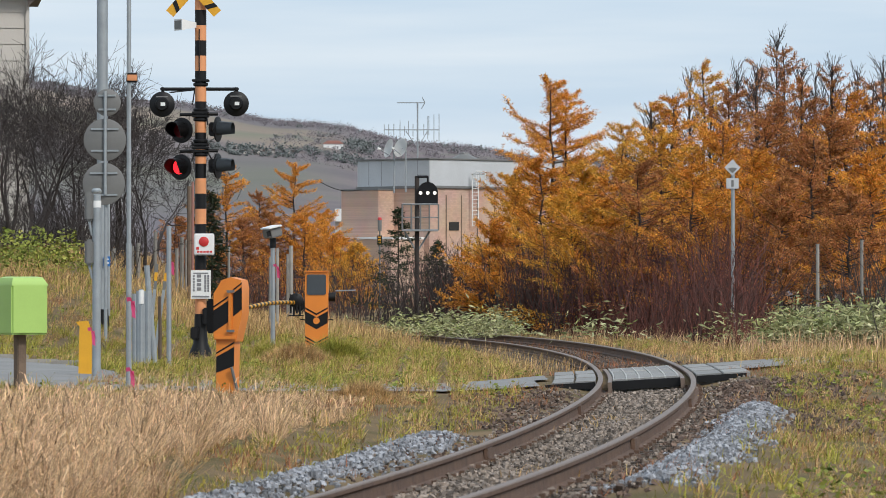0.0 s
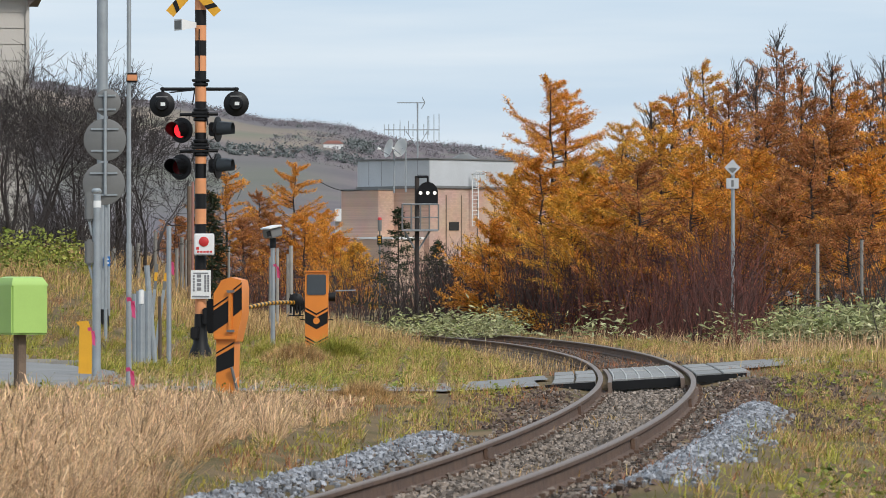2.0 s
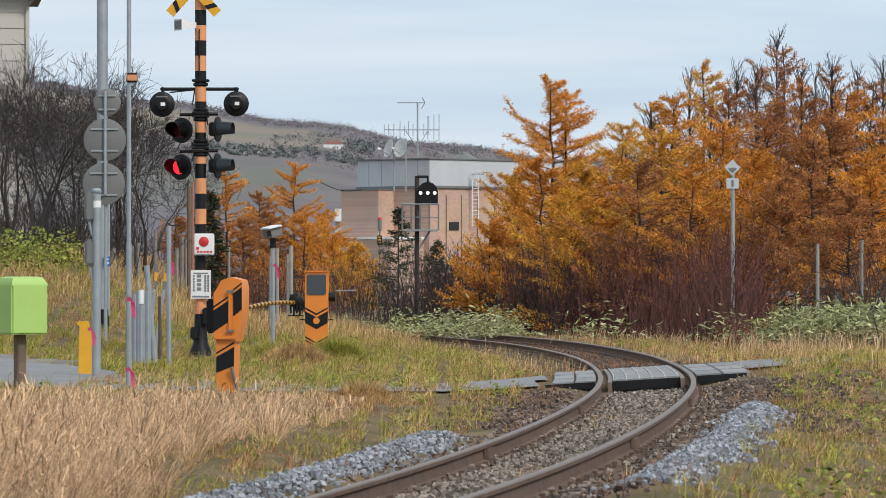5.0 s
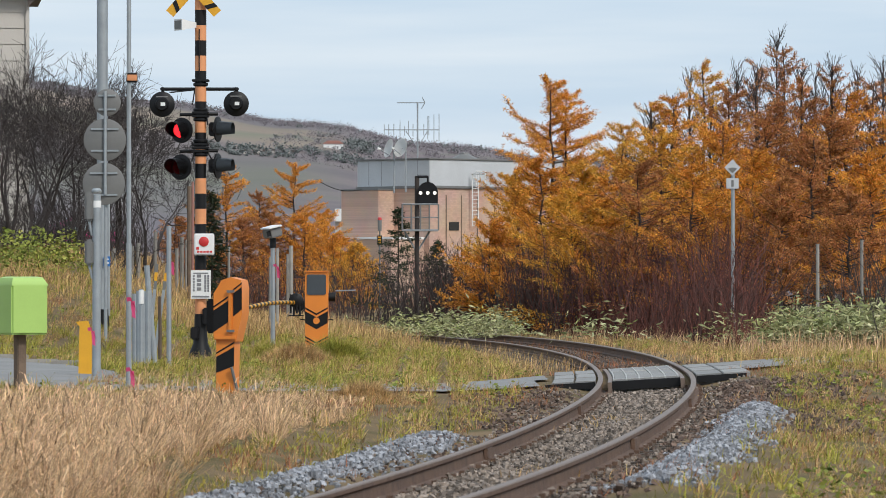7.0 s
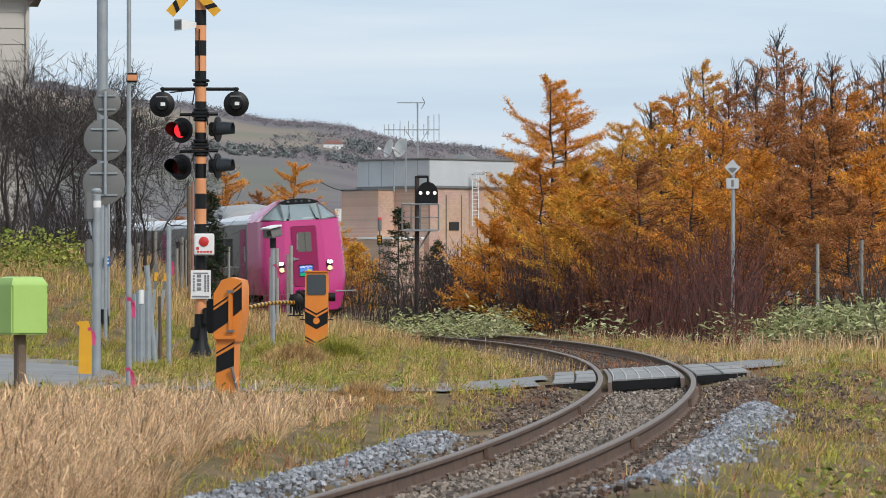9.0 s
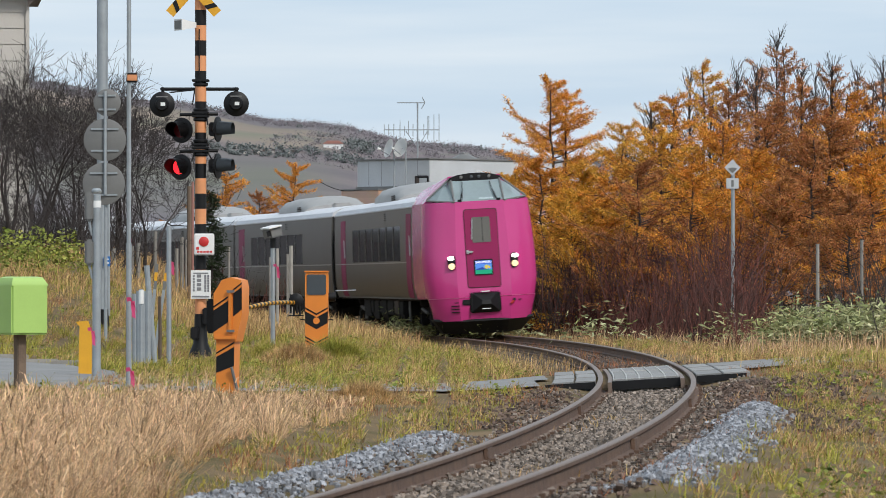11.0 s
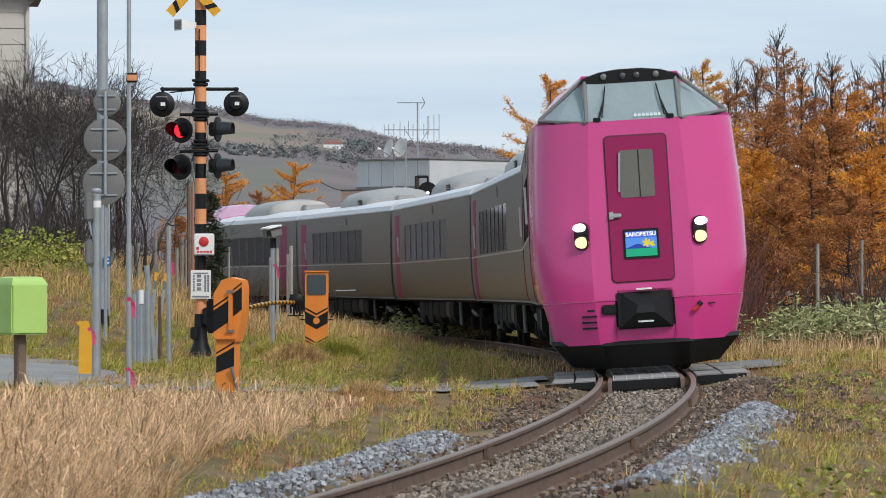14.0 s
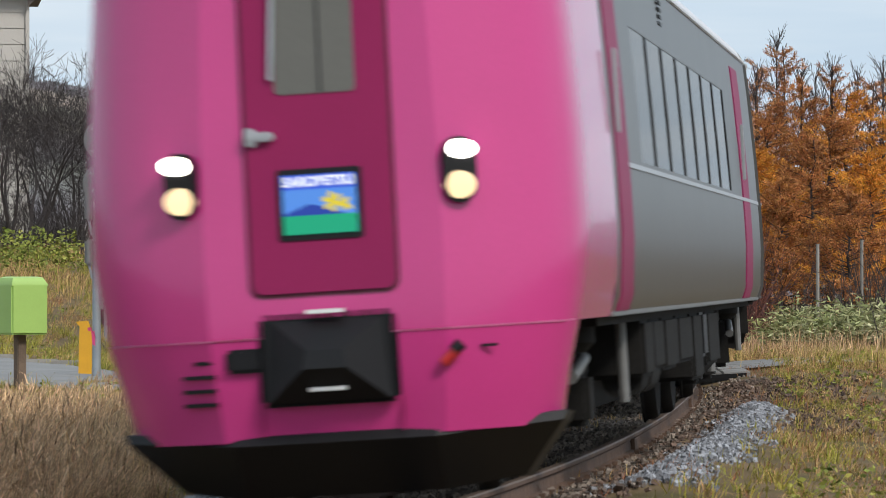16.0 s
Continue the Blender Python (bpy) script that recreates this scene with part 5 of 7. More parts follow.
part("housing", prism([(-.20, fz(618)), (.20, fz(618)), (.215, fz(520)), (.215, fz(490)), (.20, fz(482)), (-.19, fz(482)), (-.205, fz(490)), (-.205, fz(530))], 0.34), ORANGE, bar2, "orange sheet steel housing", 20)
part("screen_panel", prism(rounded(0.34, fz(486) - fz(522), .03, 3, 0, (fz(486) + fz(522)) / 2), 0.02, pose(0, -.014, 0)), DARKPANEL, bar2, "dark grey lamp panel")
part("stripe", prism([(-.20, fz(572)), (0, fz(583)), (.20, fz(572)), (.205, fz(551)), (0, fz(562)), (-.205, fz(551))], 0.008, pose(0, -.006, 0)), BLACK, bar2)
for v in (547, 598, 604):
    part("thin_stripe", prism([(-.20, fz(v)), (0, fz(v + 11)), (.20, fz(v)), (.20, fz(v - 3)), (0, fz(v + 8)), (-.20, fz(v - 3))], 0.008, pose(0, -.006, 0)), BLACK, bar2)
part("emblem", revolve([(0.045, 0), (0.06, 0), (0.06, .006), (0.045, .006)], 20, pose(0, -.008, fz(568)) @ Matrix.Rotation(radians(90), 4, "X")), ORANGE, bar2)
part("top_lid", box(0.45, 0.4, 0.03, 0, .17, fz(481), 0.012), ORANGE, bar2)
mech = part("drive_unit", box(0.2, 0.3, 0.2, -.31, .1, fz(540), 0.03), BLACK, bar2, "black arm drive")
part("drive_disc", revolve([(0.12, 0), (0.13, .04), (0.06, .07)], 18, pose(-.36, -.05, fz(532)) @ Matrix.Rotation(radians(90), 4, "X")), BLACK, mech)
for k in range(4):
    part("drive_fin", box(0.03, 0.26, 0.34, -.46 + .055 * k, .02, fz(540) + .02 * (-1) ** k), BLACK, mech)
part("tray", box(0.28, 0.02, 0.02, -.36, -.1, fz(559)), BLACK, mech)
part("side_motor", tube((.2, .1, fz(526)), (.34, .1, fz(526)), 0.08), BLACK, bar2)
part("side_pin", tube((.34, .1, fz(515)), (.7, .1, fz(514)), 0.012, n=6), GALV, bar2)
part("stub", box(0.6, 0.02, 0.02, 0, .1, fz(566)), BLACK, bar2)
A, B = Vector((-.40, .0, fz(536))), Vector(sight(437, 545, 83.5)) - bar2.matrix_basis.translation
n = 26
for k in range(n):
    a, b = A.lerp(B, k / n), A.lerp(B, (k + 1) / n)
    sag = lambda q, t: q + Vector((0, 0, .035 * math.sin(math.pi * t)))
    part("rod_section", tube(sag(a, k / n), sag(b, (k + 1) / n), 0.036, n=10), YELLOW if k % 2 == 0 else BLACK, bar2)

# ---- repeating signal with three white lights ----
DS = 160.0
sx_, sy_, _ = sight(738, 520, DS)
sig = thing("railway_signal", "black signal head with three lit white lamps over a steel platform", "railway signal", pose(sx_, sy_, gz(sx_, sy_) - .1))


def sg(u, v):
    q = up(sig, u, v, DS)
    return q.x, q.z


part("mast", tube((0, 0, 0), (0, 0, sg(738, 312)[1]), 0.075, n=12), BARK, sig, "weathered brown mast")
part("top_arm", tube((0, -.05, sg(0, 313)[1]), (sg(757, 0)[0], -.05, sg(0, 313)[1]), 0.04), BLACK, sig)
cx, cz = sg(757, 342)
prof = [(-.325, -.34), (.325, -.34), (.325, .02)] + [(.325 * math.cos(radians(a)), .02 + .33 * math.sin(radians(a))) for a in range(15, 180, 15)] + [(-.325, .02)]
hd = part("signal_head", prism(prof, 0.12, pose(cx, -.22, cz)), BLACK, sig, "black arched signal head")
part("hanger", tube((cx, -.1, cz + .3), (cx, -.1, sg(0, 312)[1]), 0.03), BLACK, hd)
for k in (-1, 0, 1):
    part("signal_lamp", revolve([(0.052, 0), (0.052, .03), (0.03, .04)], 16, pose(cx + .225 * k, -.23, cz - .0) @ Matrix.Rotation(radians(90), 4, "X")), SIGNALGLOW, hd, "lit white lamp")
    part("lamp_hood", loft([[(cx + .225 * k + .07 * math.cos(radians(a)), y, cz + .07 * math.sin(radians(a))) for a in range(0, 181, 20)] for y in (-.22, -.34)], False, False), BLACK, hd)
z0, z1 = sg(0, 408)[1], sg(0, 362)[1]
x0, x1 = sg(712, 0)[0], sg(776, 0)[0]
pf = part("platform", box(x1 - x0, 0.9, 0.06, (x0 + x1) / 2, 0, z0, 0.01), GALV, sig, "steel maintenance platform")
for y in (-.42, .42):
    for z in (z1, (z0 + z1) / 2):
        part("handrail", tube((x0, y, z1 if z == z1 else z), (x1, y, z1 if z == z1 else z), 0.02 if z == z1 else .012, n=8), GALV, pf)
    for x in np.linspace(x0, x1, 5):
        part("baluster", tube((x, y, z0), (x, y, z1), 0.03, n=6), GREYPAINT, pf)
for sxx in (-1, 1):
    part("brace", tube((0, 0, z0 - .7), (sxx * .4, 0, z0 - .03), 0.03, n=8), GALV, pf)
# small marker post beside the building
mp_ = post("signal_marker", "slim post with a red topped lamp and yellow panel", "railway signal", 672, 388, 520, 170, .03, GREYPAINT)
q = up(mp_, 672, 396, 170)
part("lamp_tube", tube((0, -.02, q.z - .25), (0, -.02, q.z + .12), .07), GREYPAINT, mp_)
part("red_cap", revolve([(.075, 0), (.06, .08), (.02, .1)], 12, pose(0, -.02, q.z + .12)), REDPAINT, mp_, "red cap")
q = up(mp_, 672, 425, 170)
yb = part("panel", box(.16, .05, .3, 0, -.05, q.z), BLACK, mp_)
for k in range(3):
    part("panel_dot", box(.09, .02, .05, 0, -.08, q.z + .09 - .09 * k), YELLOW, yb)


# ---- buildings ----
def brick_material(base, joint, scale, name):
    m = bpy.data.materials.new(name)
    m.use_nodes = True
    n, l = m.node_tree.nodes, m.node_tree.links
    b = n["Principled BSDF"]
    b.inputs["Roughness"].default_value = 0.85
    tc = n.new("ShaderNodeTexCoord")
    mp = n.new("ShaderNodeMapping")
    mp.inputs["Rotation"].default_value = (radians(90), 0, 0)
    br = n.new("ShaderNodeTexBrick")
    br.inputs["Color1"].default_value, br.inputs["Color2"].default_value, br.inputs["Mortar"].default_value = (*base, 1), (*[c * .84 for c in base], 1), (*joint, 1)
    br.inputs["Scale"].default_value = scale
    br.inputs["Mortar Size"].default_value = 0.018
    l.new(tc.outputs["Object"], mp.inputs["Vector"])
    l.new(mp.outputs["Vector"], br.inputs["Vector"])
    nz = n.new("ShaderNodeTexNoise")
    nz.inputs["Scale"].default_value = 0.6
    nz.inputs["Detail"].default_value = 6
    l.new(tc.outputs["Object"], nz.inputs["Vector"])
    mx = n.new("ShaderNodeMixRGB")
    mx.blend_type = "MULTIPLY"
    mx.inputs[0].default_value = 0.35
    l.new(br.outputs["Color"], mx.inputs[1])
    l.new(nz.outputs["Color"], mx.inputs[2])
    l.new(mx.outputs["Color"], b.inputs["Base Color"])
    return m


BRICKWALL = brick_material((0.66, 0.44, 0.335), (0.52, 0.37, 0.29), 2.4, "tan_brick_wall")
DB = 300.0
cx, cy, _ = sight(760, 300, DB)
hall = thing("brick_building", "flat-roofed tan brick building with a grey concrete upper storey", "building", pose(cx, cy, gz(cx, cy) - .3, 0, 0, 45))


def hz(v):
    return 1.234 - (v - 505) * DB / 8900 - hall.matrix_basis.translation.z


# local x runs right and away, local y left and away
LX, LY = 14.5, 6.2
part("upper_wall", box(LX, LY, hz(282) - hz(331), LX / 2, LY / 2, (hz(282) + hz(331)) / 2, 0.03), CONCRETE, hall, "weathered pale concrete upper storey")
part("lower_wall", box(LX - .1, LY - .1, hz(332), LX / 2, LY / 2, hz(332) / 2), BRICKWALL, hall, "tan brick lower wall")
part("roof_coping", box(LX + .16, LY + .16, 0.1, LX / 2, LY / 2, hz(281), 0.02), GREYPAINT, hall, "grey roof coping")
part("ledge", box(LX + .14, LY + .14, 0.16, LX / 2, LY / 2, hz(331), 0.02), GREYPAINT, hall)
for x in (1.45, 2.75, 4.1, 5.6, 7.2, 9.0, 11):
    part("wall_joint", box(0.06, 0.06, hz(345) - .2, x, 0.045, hz(345) / 2 + .1), WOODPOST, hall)
for y in (1.0, 2.0, 3.0, 4.1, 5.2):
    part("upper_joint", box(0.015, 0.02, hz(284) - hz(328), -.0, y, (hz(284) + hz(328)) / 2), GREYPAINT, hall)
for x0_, x1_ in ((1.7, 2.5),):
    part("window_band", box(x1_ - x0_, 0.06, 0.5, (x0_ + x1_) / 2, 0.03, hz(400)), GLASS, hall, "dark strip window")
part("tower", box(1.5, 3.2, hz(335), -.55, 4.65, hz(335) / 2, 0.02), BRICKWALL, hall, "tan brick stair tower")
part("tower_coping", box(1.6, 3.3, 0.1, -.55, 4.65, hz(335), 0.02), GREYPAINT, hall)
part("low_wing", box(3.0, 8.0, hz(424), -1.2, 4.5, hz(424) / 2), BRICKWALL, hall, "low brick wing")
part("wing_coping", box(3.1, 8.1, 0.14, -1.2, 4.5, hz(422), 0.02), WHITE, hall)
lad = part("ladder", tube((3.4, -.25, hz(400)), (3.4, -.25, hz(305)), 0.035, n=6), WHITE, hall, "white caged roof ladder")
part("ladder_rail", tube((3.9, -.25, hz(400)), (3.9, -.25, hz(305)), 0.035, n=6), WHITE, lad)
for k in range(14):
    part("rung", tube((3.4, -.25, hz(398) + .22 * k), (3.9, -.25, hz(398) + .22 * k), 0.018, n=6), WHITE, lad)
for x in (3.25, 3.65, 4.05):
    a = [(x, -.3 - .5 * math.sin(radians(t)), hz(318) + .62 * (1 - abs(math.cos(radians(t)))) * 0 + (0.5 if 30 < t < 150 else 0.35)) for t in range(0, 181, 30)]
    for p_, q_ in zip(a, a[1:]):
        part("cage_hoop", tube(p_, q_, 0.03, n=6), WHITE, lad)
    part("cage_bar", tube((x, -.7, hz(330)), (x, -.7, hz(302)), 0.03, n=6), WHITE, lad)
part("cage_top", tube((3.25, -.7, hz(302)), (4.05, -.7, hz(302)), 0.03, n=6), WHITE, lad)
cap = revolve([(1.1, 0), (1.05, .05), (.35, .42), (.3, .52), (.05, .55)], 8, pose(8.2, 5.2, hz(279)))
part("roof_cap", cap, GREYPAINT, hall, "grey pyramid roof ventilator")


def hall_local(u, v, depth=0.0):
    w = Vector(sight(u, v, DB + depth))
    return hall.matrix_basis.inverted() @ w


# aerials and dishes
aer = thing("roof_aerial", "tall thin roof aerial with a comb of vertical rods", "antenna", Matrix.Translation(hall.matrix_basis @ Vector((0.3, .9, hz(284)))))
ax = aer.matrix_basis.translation


def al(u, v):
    w = Vector(sight(u, v, ax.y))
    return w - ax


part("mast", tube((al(739, 281).x, 0, -.3), (al(739, 0).x, 0, al(0, 183).z), 0.05, n=8), GALV, aer)
part("boom", tube(al(703, 182), al(752, 182), 0.03, n=6), GALV, aer)
for k in range(9):
    part("element", tube(al(706 + 4.5 * k, 182) + Vector((0, -.3, 0)), al(706 + 4.5 * k, 182) + Vector((0, .3, 0)), 0.025, n=5), GALV, aer)
part("reflector", tube(al(747, 172), al(752, 182), 0.03, n=5), GALV, aer)
part("reflector", tube(al(752, 182), al(746, 193), 0.03, n=5), GALV, aer)
part("boom", tube(al(679, 230), al(778, 230), 0.03, n=6), GALV, aer)
for u, a, b in ((680, 220, 240), (688, 220, 240), (697, 220, 240), (708, 213, 242), (716, 224, 240), (723, 214, 240), (731, 220, 242), (750, 220, 240), (757, 206, 247), (759, 206, 240), (768, 203, 250), (777, 202, 250)):
    part("rod", tube(al(u, a), al(u, b), 0.022, n=5), GALV, aer)
part("stay", tube(al(739, 262), al(718, 232), 0.025, n=5), GALV, aer)
part("stay", tube(al(739, 262), al(757, 232), 0.025, n=5), GALV, aer)
for u, v, sq in ((692, 264, .55), (712.5, 263, .85)):
    base_ = hall_local(u + (6 if u < 700 else 6), 281)
    dp = Vector(sight(u, v, DB - 1.2))
    dish = thing("satellite_dish", "white satellite dish on a wall pole", "satellite dish", Matrix.Translation(dp), "satellite dishes")
    rr = 17 * DB / 8900
    m = Matrix.Rotation(radians(-48 if sq > .7 else -64), 4, "Z") @ Matrix.Rotation(radians(75), 4, "X")
    sh = bmesh.new()
    rings = [[m @ Vector((rr * k * math.cos(radians(a)), rr * k * math.sin(radians(a)), .18 * k * k)) for a in range(0, 360, 15)] for k in (.05, .4, .7, 1.0)]
    sh = loft(rings, True, False)
    bmesh.ops.solidify(sh, geom=sh.faces[:], thickness=0.03)
    part("reflector", sh, WHITE, dish, "white dish reflector", 60)
    part("feed_arm", tube((0, 0, -.45), m @ Vector((0, -.2, .75)), 0.03, n=6), GALV, dish)
    part("feed_horn", tube(m @ Vector((0, -.2, .68)), m @ Vector((0, -.2, .86)), 0.07, n=8), WHITE, dish)
    part("mount_pole", tube((.18, .25, -2.6), (.18, .25, -.1), 0.05, n=8), GALV, dish, "grey mounting pole")
    for zz_ in (-.9, -1.6, -2.3):
        part("wall_bracket", box(.12, .5, .1, .18, .45, zz_), GALV, dish)

# cream house
hx, hy, _ = sight(47, 300, 150)
hs = thing("sided_house", "cream horizontal sided house wall under a brown roof edge", "house", pose(hx, hy, gz(hx, hy) - .3, 0, 0, 6))
ht = 1.234 + 521 * 150 / 8900 - hs.matrix_basis.translation.z
part("wall", box(12, 8, ht, -6.02, 4.03, ht / 2), SIDING, hs, "cream wall")
bd = mesh_of("siding_board", prism([(-11.98, 0), (0, 0), (0, .46), (-11.98, .46)], 0.025), SIDING)
nb_ = int(ht / .485)
for k in range(nb_):
    ob = new("siding_board", bd)
    ob.parent = hs
    ob.matrix_basis = pose(0.005, 0.0, .485 * k + .05, -2.2, 0, 0)
part("corner_trim", box(0.12, 0.12, ht, 0.02, 0.0, ht / 2, 0.01), SIDING, hs, "cream corner trim")
part("eave", prism([(-12.5, 0), (.55, 0), (.55, .14), (-12.5, .14)], 9.2, pose(0, -.6, ht)), ROOFDARK, hs, "dark brown roof edge")
part("soffit_bracket", prism([(0, 0), (.5, .5), (0, .5)], 0.1, pose(.02, -.3, ht - .5)), ROOFDARK, hs)


def spot(u, v):
    for d in np.arange(430, 1800, 4.0):
        x, y, z = sight(u, v, float(d))
        if gz(x, y) >= z:
            return Vector((x, y, gz(x, y))), float(d)
    x, y, z = sight(u, v, 1700)
    return Vector((x, y, gz(x, y))), 1700.0


def far_house(u, v, w, h, label, roof, wall=None):
    p, d = spot(u, v)
    k = d / 8900
    ob = thing("distant_house", label, "house", Matrix.Translation(p), "houses on the hill")
    part("wall", box(w * k, w * k * .7, h * k * 1.4, 0, 0, h * k * .3), wall or WHITE, ob)
    part("roof", prism([(-w * k * .55, 0), (w * k * .55, 0), (w * k * .3, h * k * .7), (-w * k * .3, h * k * .7)], w * k * .8, pose(0, -w * k * .4, h * k)), roof, ob)
    return ob


far_house(590, 263, 34, 8, "white house with a faded red roof on the far hill", ROOFRED)
for i in range(11):
    far_house(433 + 8.5 * i, 273 + (i % 3), 5 + (i * 7) % 4, 5, "tiny pale house in a row on the far hill", GREYPAINT if i % 2 else ROOFDARK, GREYPAINT if i % 3 else SIDING)
for u, v, w, h, d in ((606, 392, 26, 22, 330), (150, 405, 70, 12, 260)):
    x, y, z = sight(u, v, d)
    k = d / 8900
    g = gz(x, y)
    ob = thing("white_shed", "pale low shed roof behind the trees", "shed", pose(x, y, g - .2), "sheds behind the line")
    hh = z - g + .2
    part("wall", box(w * k, 3, hh, 0, 1.5, hh / 2), SIDING, ob)
    part("roof", prism([(-w * k * .55, 0), (w * k * .55, 0), (w * k * .5, h * k), (-w * k * .5, h * k)], 3.6, pose(0, -.3, hh)), WHITE, ob, "white sheet roof")

# ---- plants ----
rng = np.random.default_rng(11)
HALFANGLE = 0.0895


def blades(name, x, y, h, w, lean, material, label, cat, z=None, curve=0.5):
    """Grass: each blade bends over in three faces."""
    n = len(x)
    z = ground_z(x, y) - 0.02 if z is None else z
    a = rng.uniform(0, 2 * np.pi, n)
    b = rng.normal(0.3, 1.7, n)
    l = np.abs(rng.normal(lean, lean * 0.75, n)) * h
    wx, wy = np.cos(a) * w / 2, np.sin(a) * w / 2
    dx, dy = np.cos(b) * l, np.sin(b) * l
    V = np.empty((n, 5, 3))
    V[:, 0] = np.stack([x - wx, y - wy, z], 1)
    V[:, 1] = np.stack([x + wx, y + wy, z], 1)
    V[:, 2] = np.stack([x - wx * .8 + dx * .3, y - wy * .8 + dy * .3, z + h * .55], 1)
    V[:, 3] = np.stack([x + wx * .8 + dx * .3, y + wy * .8 + dy * .3, z + h * .55], 1)
    V[:, 4] = np.stack([x + dx, y + dy, z + h * np.maximum(1 - 0.32 * (l / h), 0.3)], 1)
    i = np.arange(n)[:, None] * 5
    F = np.concatenate([i + [[0, 1, 3]], i + [[0, 3, 2]], i + [[2, 3, 4]]])
    return tagged(new(name, raw(name, V.reshape(-1, 3), F, material)), label, cat, kind="stuff")


def scatter(n, y0, y1, keep, margin=0.6):
    y = rng.uniform(y0 ** 2, y1 ** 2, n) ** 0.5
    x = rng.uniform(-1, 1, n) * (y * HALFANGLE + margin)
    k = keep(x, y)
    return x[k], y[k]


def gather(x, y, cell, pull=0.6):
    """Draws blades together into clumps on a jittered grid; returns places, clump heights and a chance number for each clump."""
    i, j = np.floor(x / cell), np.floor(y / (cell * 1.6))
    fract = lambda q: q - np.floor(q)
    a, b, c = (fract(np.sin(i * p + j * q) * 43758.5453) for p, q in ((12.9898, 78.233), (39.346, 11.135), (73.156, 52.235)))
    cx, cy = (i + .25 + .5 * a) * cell, (j + .25 + .5 * b) * cell * 1.6
    x2, y2 = x + (cx - x) * pull, y + (cy - y) * pull
    r2 = ((x2 - cx) ** 2 + ((y2 - cy) / 1.6) ** 2) / (cell * .3) ** 2
    return x2, y2, (.45 + 1.1 * c) * (.35 + .9 * np.exp(-r2)), fract(c * 7.31 + a)


def patch(x, y, f=1.0):
    return wobble(x * 1.9 * f + 3, y * 0.8 * f) + 0.6 * wobble(x * 4.3 * f, y * 2.1 * f + 7)


# tall straw on the near left
x, y = scatter(250000, 20, 60, lambda x, y: (beside(x, y) < -1.95 - 1.0 * smooth((y - 30) / 12) + 0.45 * patch(x, y)) & (off_road(x, y) > 0.0))
x, y, gh, gc = gather(x, y, .42, .22)
h = rng.uniform(0.2, 0.62, len(x)) * (.62 + .42 * gh) * (1 + 0.25 * patch(x, y)) * (0.14 + 0.86 * smooth((54 - y) / 16)) * np.where(x < -0.045 * y + 0.6, 1, 0.66)
blades("straw", x, y, np.maximum(h, .1), rng.uniform(.003, .007, len(x)), 1.0, DRY, "tall dry straw-coloured grass", "dry grass")
# nodding seed heads
k = rng.random(len(x)) < 0.13
hx, hy, hh = x[k], y[k], h[k]
blades("seed_heads", hx + rng.normal(0, .05, k.sum()), hy, rng.uniform(.08, .16, k.sum()), rng.uniform(.006, .012, k.sum()), 1.1, DRY, "pale nodding grass seed heads", "dry grass", ground_z(hx, hy) + hh * .78)
# undergrowth between the straw, left verge and right side: clumps of green, yellow and rust
k = lambda x, y: (np.abs(beside(x, y)) > 1.62 + 0.3 * patch(x, y)) & (off_road(x, y) > -0.05) & ~((np.abs(beside(x, y) + 1.45) < 0.4) & (y < 45)) & ~((np.abs(beside(x, y) - 1.3) < 0.34) & (y < 50))
x, y = scatter(275000, 20, 112, lambda x, y: k(x, y) & ~((beside(x, y) < -3.1) & (y < 56) & (rng.random(len(x)) < .4)))
for cell, cut in ((.34, lambda n_: n_ < .55), (.62, lambda n_: n_ >= .55)):
    sel = cut(rng.random(len(x)))
    gx, gy, gh, gc = gather(x[sel], y[sel], cell)
    tone = patch(gx, gy) * .7 + gc - .62 + .2 * smooth((gy - 62) / 8) * (gx < .02 * gy) + rng.normal(0, .22, len(gx))
    far = np.where(gy > 62, 1.5, 1.0)
    for nm, q, mt, w, lb in (("green_grass", tone > .12, GREENGRASS, .012, "clumps of green grass with yellow tips"), ("yellow_grass", (tone <= .12) & (tone > -.8), MIXGRASS, .009, "clumps of yellowing autumn grass"), ("rust_grass", tone <= -.8, RUSTWEED, .009, "clumps of rust-brown dead grass")):
        blades(nm, gx[q], gy[q], np.maximum(rng.uniform(.04, .15, q.sum()) * gh[q] * far[q], .025), rng.uniform(.4, 1, q.sum()) * w, 1.1, mt, lb, "grass")
# low broad-leaved herbs in patches
x, y = scatter(60000, 22, 110, lambda x, y: k(x, y) & (patch(x * .7 + 9, y * .8 + 3) > .15) & ((beside(x, y) > 2.2) | (y > 54)))
gx, gy, gh, gc = gather(x, y, .4, .45)
HERBS = np.column_stack([gx, gy, ground_z(gx, gy) + rng.uniform(.0, .1, len(gx)) * gh])
# taller dry grass on the bank and under the trees
x, y = scatter(62000, 103, 150, lambda x, y: (beside(x, y) < -2.6) & (x < 0.03 * y - 3) & (off_road(x, y) > .3) & (patch(x, y, .6) > -.5))
blades("bank_grass", x, y, rng.uniform(.2, .55, len(x)), rng.uniform(.008, .016, len(x)), 0.7, MIXGRASS, "pale dry grass on the bank", "dry grass")
x, y = scatter(52000, 76, 150, lambda x, y: (beside(x, y) < -2.4) & (off_road(x, y) > .2) & ((patch(x, y, .5) > .1) | (y < 92)))
x, y, gh, gc = gather(x, y, .7, .5)
blades("bank_green", x, y, rng.uniform(.06, .24, len(x)), rng.uniform(.01, .02, len(x)), 0.5, GREENGRASS, "green grass on the bank", "grass")
x, y = scatter(32000, 86, 135, lambda x, y: (beside(x, y) > 2.6 + .3 * patch(x, y)) & (x > 0.02 * y) & (patch(x, y) > -.4))
